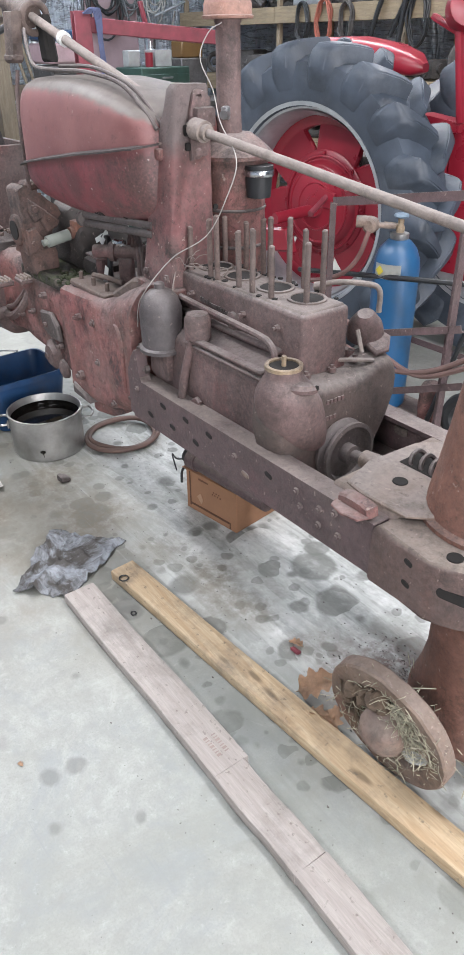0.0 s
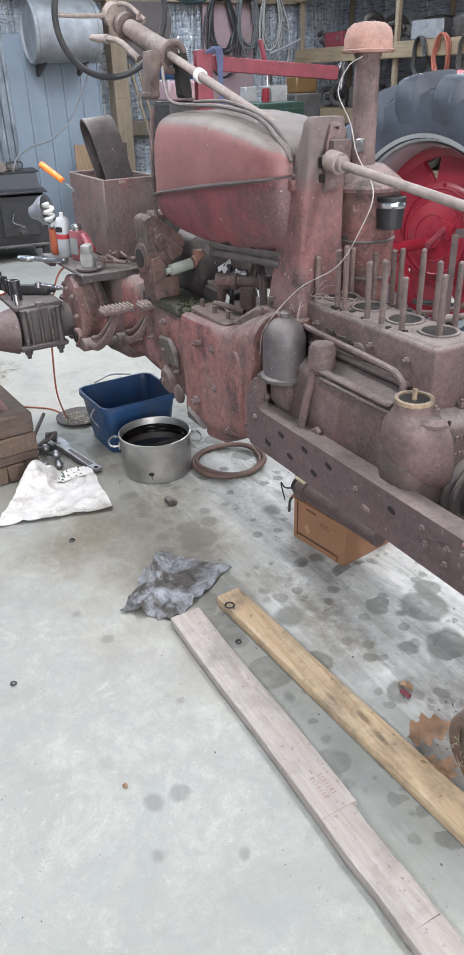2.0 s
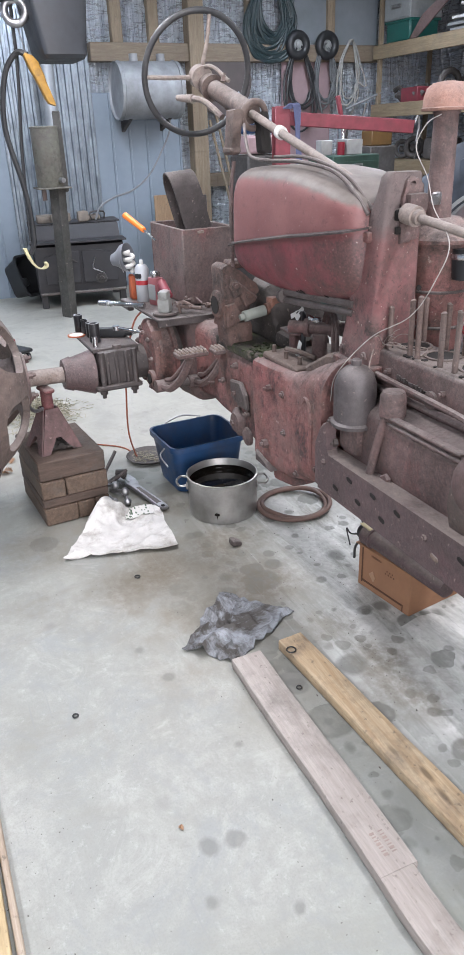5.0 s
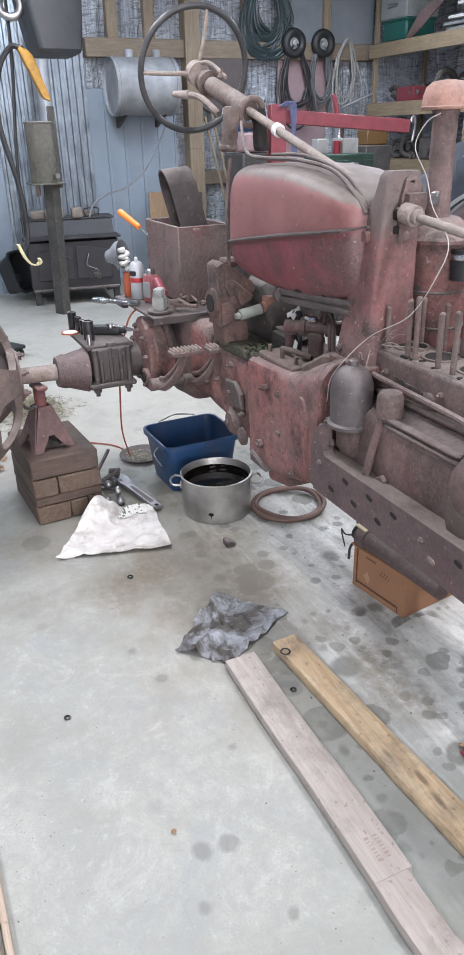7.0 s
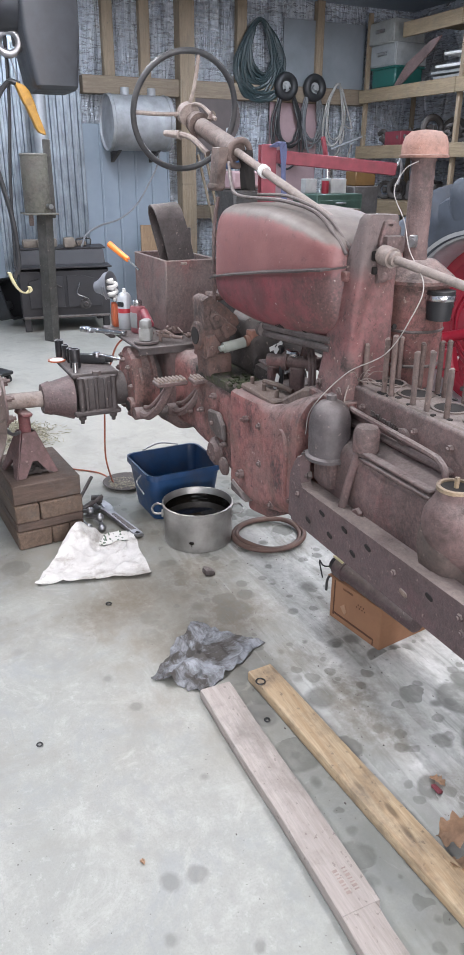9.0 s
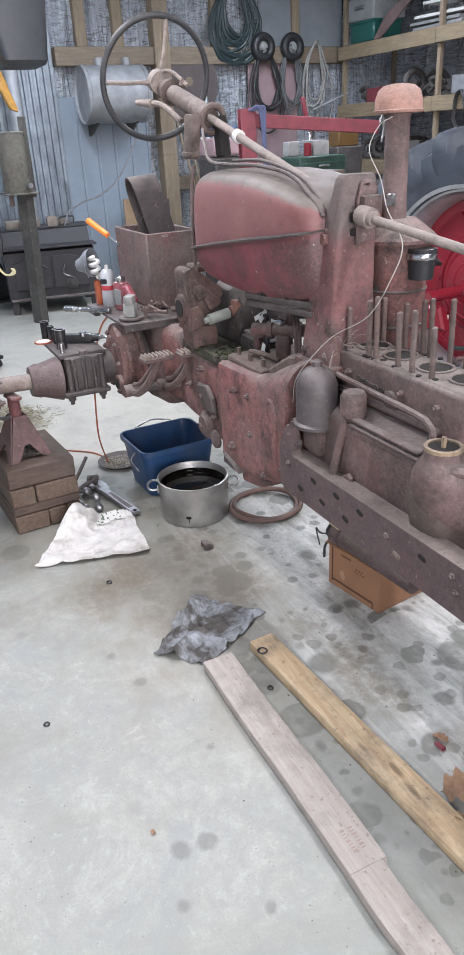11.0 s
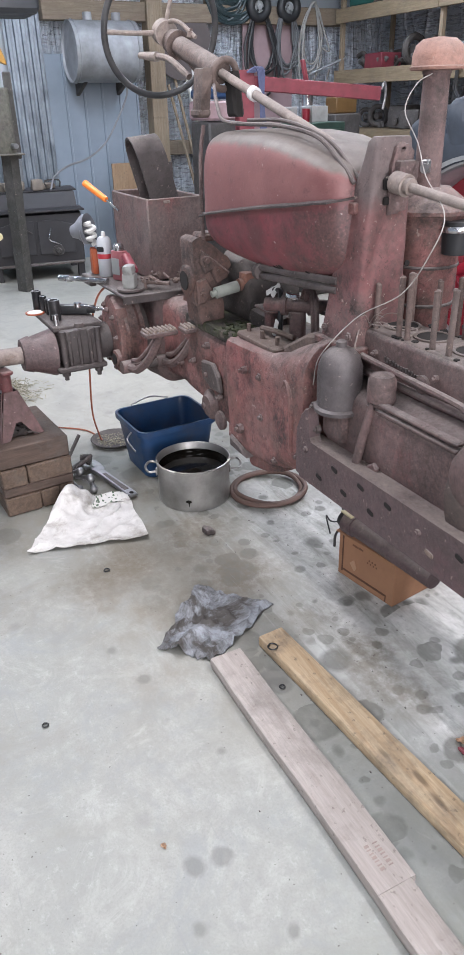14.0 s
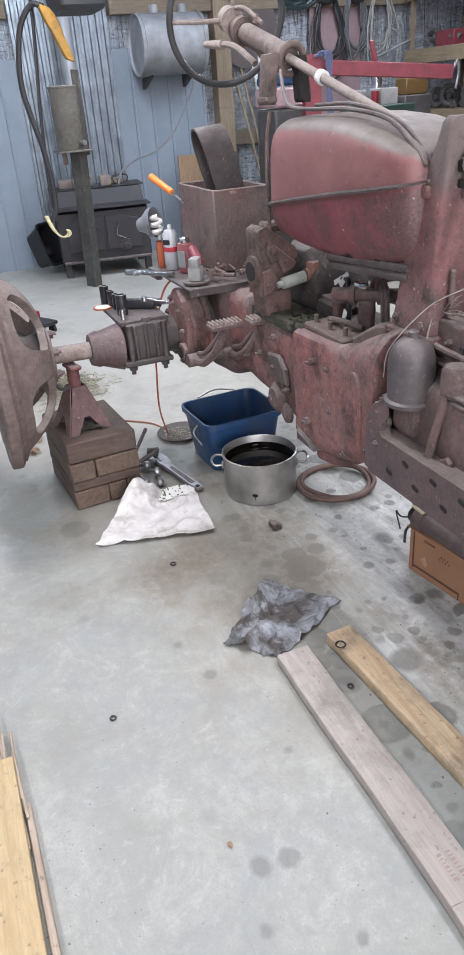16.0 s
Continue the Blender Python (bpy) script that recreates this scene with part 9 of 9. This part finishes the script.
tyre = part("tyre", tractor_tyre(wm2, WR, 0.49), RUBBER, red, "big dusty black lugged rear tyre")
for _side in (-1, 1):
    for _k in range(18):
        _lg = part("lug", lug(wm2, WR, _k, 18, _side), RUBBER, tyre)
        _lg.data.set_sharp_from_angle(angle=radians(62))
bm = lathe(B(), [(0.495, 0.15), (0.515, 0.155), (0.515, 0.135), (0.48, 0.12), (0.455, 0.06), (0.455, -0.06), (0.48, -0.12), (0.515, -0.135), (0.515, -0.155), (0.495, -0.15), (0.47, -0.11), (0.445, -0.05), (0.445, 0.05), (0.47, 0.11)], wm2, 64, False, False)
part("rim", bm, SILVER, red, "silver painted wheel rim")
# dished red wheel centre with windows between broad arms
for _k in range(6):
    m = wm2 @ pose(0, 0, -0.085, 0, 0, 60 * _k + 16)
    part("wheel_arm", prism(B(), [(0.20, -0.13), (0.30, -0.145), (0.36, -0.13), (0.455, -0.19), (0.455, 0.19), (0.36, 0.13), (0.30, 0.145), (0.20, 0.13)], 0.035, m, 0.010), BRIGHT_RED, red)
bm = lathe(B(), [(0.0, 0.045), (0.05, 0.045), (0.06, 0.03), (0.10, 0.022), (0.17, 0.012), (0.20, 0.000), (0.212, -0.012), (0.225, -0.030), (0.262, -0.036), (0.275, -0.045), (0.285, -0.085)], wm2, 56, False, False)
part("wheel_band", lathe(B(), [(0.392, -0.09), (0.395, -0.05), (0.405, -0.044), (0.446, -0.04), (0.452, -0.05), (0.452, -0.09)], wm2, 56, False, False), BRIGHT_RED, red, "red band inside the rim")
cover2 = part("brake_drum", bm, BRIGHT_RED, red, "glossy red round final drive cover")
bm = B()
torus(bm, 0.19, 0.009, wm2 @ Matrix.Translation((0, 0, 0.004)), 48, 8)
torus(bm, 0.245, 0.008, wm2 @ Matrix.Translation((0, 0, -0.032)), 48, 8)
torus(bm, 0.12, 0.006, wm2 @ Matrix.Translation((0, 0, 0.020)), 48, 8)
part("cover_ridge", bm, BRIGHT_RED, cover2)
for _k in range(8):
    a = TAU * _k / 8
    part("cover_bolt", bolt(B(), wm2 @ Vector((0.262 * math.cos(a), 0.262 * math.sin(a), -0.036)), wm2.to_3x3() @ Vector((0, 0, 1)), 0.012, 0.01), BRIGHT_RED, cover2)
part("step_stub", cyl(B(), wm2 @ Vector((-0.02, -0.02, 0.01)), wm2 @ Vector((-0.08, -0.04, 0.26)), 0.030, seg=18), BRIGHT_RED, red)
part("lever_plate", prism(B(), [(-0.05, -0.04), (0.08, -0.05), (0.11, 0.03), (0.0, 0.06)], 0.02, wm2 @ Matrix.Translation((0.03, 0.05, 0.022)), 0.004), BRIGHT_RED, red)
part("lever_rod", cyl(B(), wm2 @ Vector((0.08, 0.06, 0.03)), wm2 @ Vector((0.11, 0.0, 0.20)), 0.016, seg=12), HOIST_RED, red)
# chassis parts in front of and behind the wheel
part("axle_housing", cyl(B(), (0, 0.1, WZ), (0, 1.3, WZ), 0.11, seg=20), BRIGHT_RED, red)
part("frame_arm", prism(B(), [(-0.62, 0.28), (-0.54, 0.30), (-0.46, 0.62), (-0.30, 0.70), (-0.02, 0.72), (0.02, 0.60), (-0.28, 0.58), (-0.42, 0.46), (-0.44, 0.20), (-0.54, 0.12)], 0.06, XZ(-0.24), bevel=0.012), BRIGHT_RED, red)
part("frame_leg", prism(B(), [(-0.10, 0.30), (0.22, 0.36), (0.26, 0.08), (-0.18, 0.05)], 0.05, XZ(-0.22), bevel=0.012), BRIGHT_RED, red)
bm = B()
ring_faces(bm, [[Vector((x, y, z)) for y, z in rrect(w, h, h * 0.45, 4, 0.40, zc)] for x, w, h, zc in ((-0.42, 0.10, 0.05, 1.52), (-0.34, 0.26, 0.12, 1.525), (-0.10, 0.32, 0.14, 1.52), (0.14, 0.28, 0.13, 1.49), (0.27, 0.18, 0.10, 1.465), (0.33, 0.06, 0.04, 1.45))])
part("tank_cowl", bm, BRIGHT_RED, red, "smooth red rounded cowl behind the tyre")
part("cowl_post", cyl(B(), (-0.1, 0.42, 0.8), (-0.1, 0.42, 1.47), 0.06, seg=14), CLUTTER_DARK, red)
w2 = Matrix.Translation((0.80, 0.64, 0.80)) @ pose(0, 0, 0, 90, 0, 0)
t2 = part("tyre", tractor_tyre(w2, 0.79, 0.50), RUBBER, red, "second dark tyre")
for _side in (-1, 1):
    for _k in range(18):
        part("lug", lug(w2, 0.79, _k, 18, _side), RUBBER, t2)
part("rim", lathe(B(), [(0.50, 0.14), (0.52, 0.15), (0.52, 0.12), (0.47, 0.06), (0.47, -0.1)], w2, 48, False, False), SILVER, red, "silver rim")
part("wheel_disc", lathe(B(), [(0.0, 0.10), (0.2, 0.10), (0.3, 0.05), (0.47, 0.03)], w2, 40, False, False), BRIGHT_RED, red)
for _c, _s, _r in (((0.50, 0.29, 1.02), (0.035, 0.08, 0.40), 0), ((0.57, 0.29, 1.02), (0.03, 0.08, 0.40), 4), ((0.53, 0.30, 1.22), (0.24, 0.12, 0.05), 8), ((0.62, 0.36, 0.68), (0.34, 0.2, 0.34), 0), ((0.62, 0.24, 1.42), (0.035, 0.05, 0.40), -10), ((0.52, 0.25, 1.625), (0.20, 0.04, 0.03), 25), ((0.64, 0.33, 0.95), (0.10, 0.10, 0.50), 0)):
    part("red_bracket", box(B(), (0, 0, 0), _s, Matrix.Translation(_c) @ pose(0, 0, 0, 0, _r, 0), 0.015, 2), BRIGHT_RED, red)
part("red_lamp", lathe(B(), [(0.0, -0.09), (0.06, -0.06), (0.085, 0.0), (0.08, 0.05), (0.0, 0.055)], Matrix.Translation((0.59, 0.24, 1.68)) @ pose(0, 0, 0, 0, 70, -40), 24, False, False), BRIGHT_RED, red, "round red lamp housing")
part("lamp_glass", lathe(B(), [(0.0, 0.062), (0.05, 0.06), (0.078, 0.052)], Matrix.Translation((0.59, 0.24, 1.68)) @ pose(0, 0, 0, 0, 70, -40), 24, False, False), BRIGHT_RED, red)
part("engine_mass", rough_up(box(B(), (-0.15, 0.75, 0.70), (0.7, 0.5, 0.6), bevel=0.05, seg=2), 0.02, 6), CLUTTER_DARK, red)

# gas cylinder and its cart of rusty angle iron
GX, GY = -0.415, 1.36
cyl_ = thing("gas_cylinder", "blue steel gas cylinder with a white label", "gas cylinder", pose(GX, GY, 0))
part("shell", lathe(B(), [(0.09, 0.012), (0.104, 0.03), (0.105, 0.05), (0.105, 0.68), (0.10, 0.73), (0.082, 0.775), (0.055, 0.805), (0.038, 0.815)], I4, 36), BOTTLE_BLUE, cyl_)
part("neck_ring", lathe(B(), [(0.040, 0.812), (0.042, 0.815), (0.042, 0.838), (0.03, 0.842)], I4, 24), STEEL, cyl_)
bm = lathe(B(), [(0.018, 0.84), (0.02, 0.86), (0.014, 0.875), (0.014, 0.90)], I4, 14)
cyl(bm, (0, 0, 0.868), (-0.07, -0.03, 0.868), 0.012, seg=10)
part("valve", bm, BRASS, cyl_, "brass valve")
bm = lathe(B(), [(0.012, 0.905), (0.03, 0.905), (0.034, 0.912), (0.03, 0.92), (0.01, 0.92)], I4, 12)
part("hand_wheel", bm, plain("blue_grey_knob", (0.16, 0.22, 0.28), 0.5), cyl_)
bm = B()
rings = []
for _z in (0.655, 0.72):
    rr = 0.1065 if _z < 0.69 else 0.1035
    rings.append([Vector((rr * math.cos(radians(a)), rr * math.sin(radians(a)), _z)) for a in range(-110, -34, 8)])
vs = [[bm.verts.new(p) for p in r] for r in rings]
for i in range(len(vs[0]) - 1):
    bm.faces.new((vs[0][i], vs[0][i + 1], vs[1][i + 1], vs[1][i]))
bmesh.ops.solidify(bm, geom=bm.faces[:], thickness=0.0012)
lab = part("label", bm, plain("paper_label", (0.55, 0.56, 0.52), 0.6), cyl_, "white paper label")
part("diamond", prism(B(), [(-0.022, 0), (0, -0.022), (0.022, 0), (0, 0.022)], 0.002, pose(0, 0, 0, 0, 0, -92) @ Matrix.Translation((0.1065, 0, 0.69)) @ pose(0, 0, 0, 90, 0, 90)), plain("yellow_diamond", (0.60, 0.50, 0.05), 0.6), lab, "yellow diamond mark")
cart = thing("welding_cart", "welding cart of rusty angle iron", "cart")
for _a, _b, _w in (((-0.60, 1.14, 0.30), (-0.60, 1.14, 0.965), 0.035), ((-0.62, 1.14, 0.95), (0.45, 1.14, 1.13), 0.036), ((-0.34, 1.12, 0.43), (0.15, 1.12, 0.585), 0.03), ((-0.34, 1.12, 0.14), (0.20, 1.12, 0.36), 0.03), ((0.09, 1.16, 0.02), (0.09, 1.16, 0.95), 0.04), ((-0.62, 1.5, 0.30), (0.3, 1.5, 0.30), 0.03)):
    a, b = Vector(_a), Vector(_b)
    mm = Matrix.Translation(a) @ frame_along(b - a)
    L = (b - a).length
    part("bar", prism(B(), [(0, 0), (_w, 0), (_w, 0.005), (0.005, 0.005), (0.005, _w), (0, _w)], L, mm, 0.001), RAIL, cart)
part("cart_wheel", torus(B(), 0.10, 0.03, Matrix.Translation((0.12, 1.3, 0.13)) @ pose(0, 0, 0, 90), 28, 8), BLACK, cart)
part("tray", box(B(), (-0.22, 1.36, 0.004), (0.42, 0.34, 0.006), bevel=0.002), RAIL, cart)
bm = B()
lathe(bm, [(0.022, -0.03), (0.034, -0.02), (0.034, 0.02), (0.022, 0.03)], Matrix.Translation((-0.50, 1.26, 0.872)) @ pose(0, 0, 0, 90, 0, 20), 18)
cyl(bm, (-0.50, 1.26, 0.872), (-0.43, 1.345, 0.868), 0.013, seg=10)
cyl(bm, (-0.55, 1.22, 0.885), (-0.50, 1.26, 0.885), 0.026, seg=14)
solo("gas_regulator", bm, TAN, "dusty grey-brown regulator on the cylinder valve", "regulator")
bm = tube(B(), [(-0.49, 1.24, 0.85), (-0.52, 1.22, 0.74), (-0.58, 1.2, 0.66), (-0.70, 1.2, 0.60), (-0.85, 1.2, 0.56)], 0.011, 8)
solo("gas_hose", bm, plain("red_brown_hose", (0.17, 0.09, 0.08), 0.6), "reddish gas hose hanging from the regulator", "hose")
bm = tube(B(), [(-0.45, 1.1, 0.48), (-0.25, 1.11, 0.39), (0.0, 1.1, 0.36), (0.3, 1.08, 0.52)], 0.012, 8)
tube(bm, [(-0.45, 1.1, 0.36), (-0.2, 1.1, 0.33), (0.05, 1.1, 0.40), (0.35, 1.08, 0.60)], 0.012, 8)
solo("welding_hose", bm, plain("dull_hose", (0.15, 0.09, 0.08), 0.6), "pair of dull red welding hoses", "hose")
bm = cyl(B(), (-0.16, 1.40, 0.05), (-0.16, 1.40, 0.17), 0.055, 0.05, 18)
lathe(bm, [(0.05, 0.17), (0.04, 0.19), (0.02, 0.20)], Matrix.Translation((-0.16, 1.40, 0)), 18)
cyl(bm, (-0.16, 1.40, 0.008), (-0.16, 1.40, 0.05), 0.05, seg=18)
solo("pump_housing", bm, RED_OLD, "small rusty red pump housing", "pump")
bm = cyl(B(), (-0.95, 1.25, 0.585), (0.15, 1.28, 0.74), 0.012, seg=8)
solo("black_rod", bm, BLACK, "thin black bar behind the cylinder", "bar")
solo("black_rod", cyl(B(), (-0.12, 1.34, 0.02), (0.10, 1.30, 0.72), 0.012, seg=8), BLACK, "thin black bar behind the cylinder", "bar")
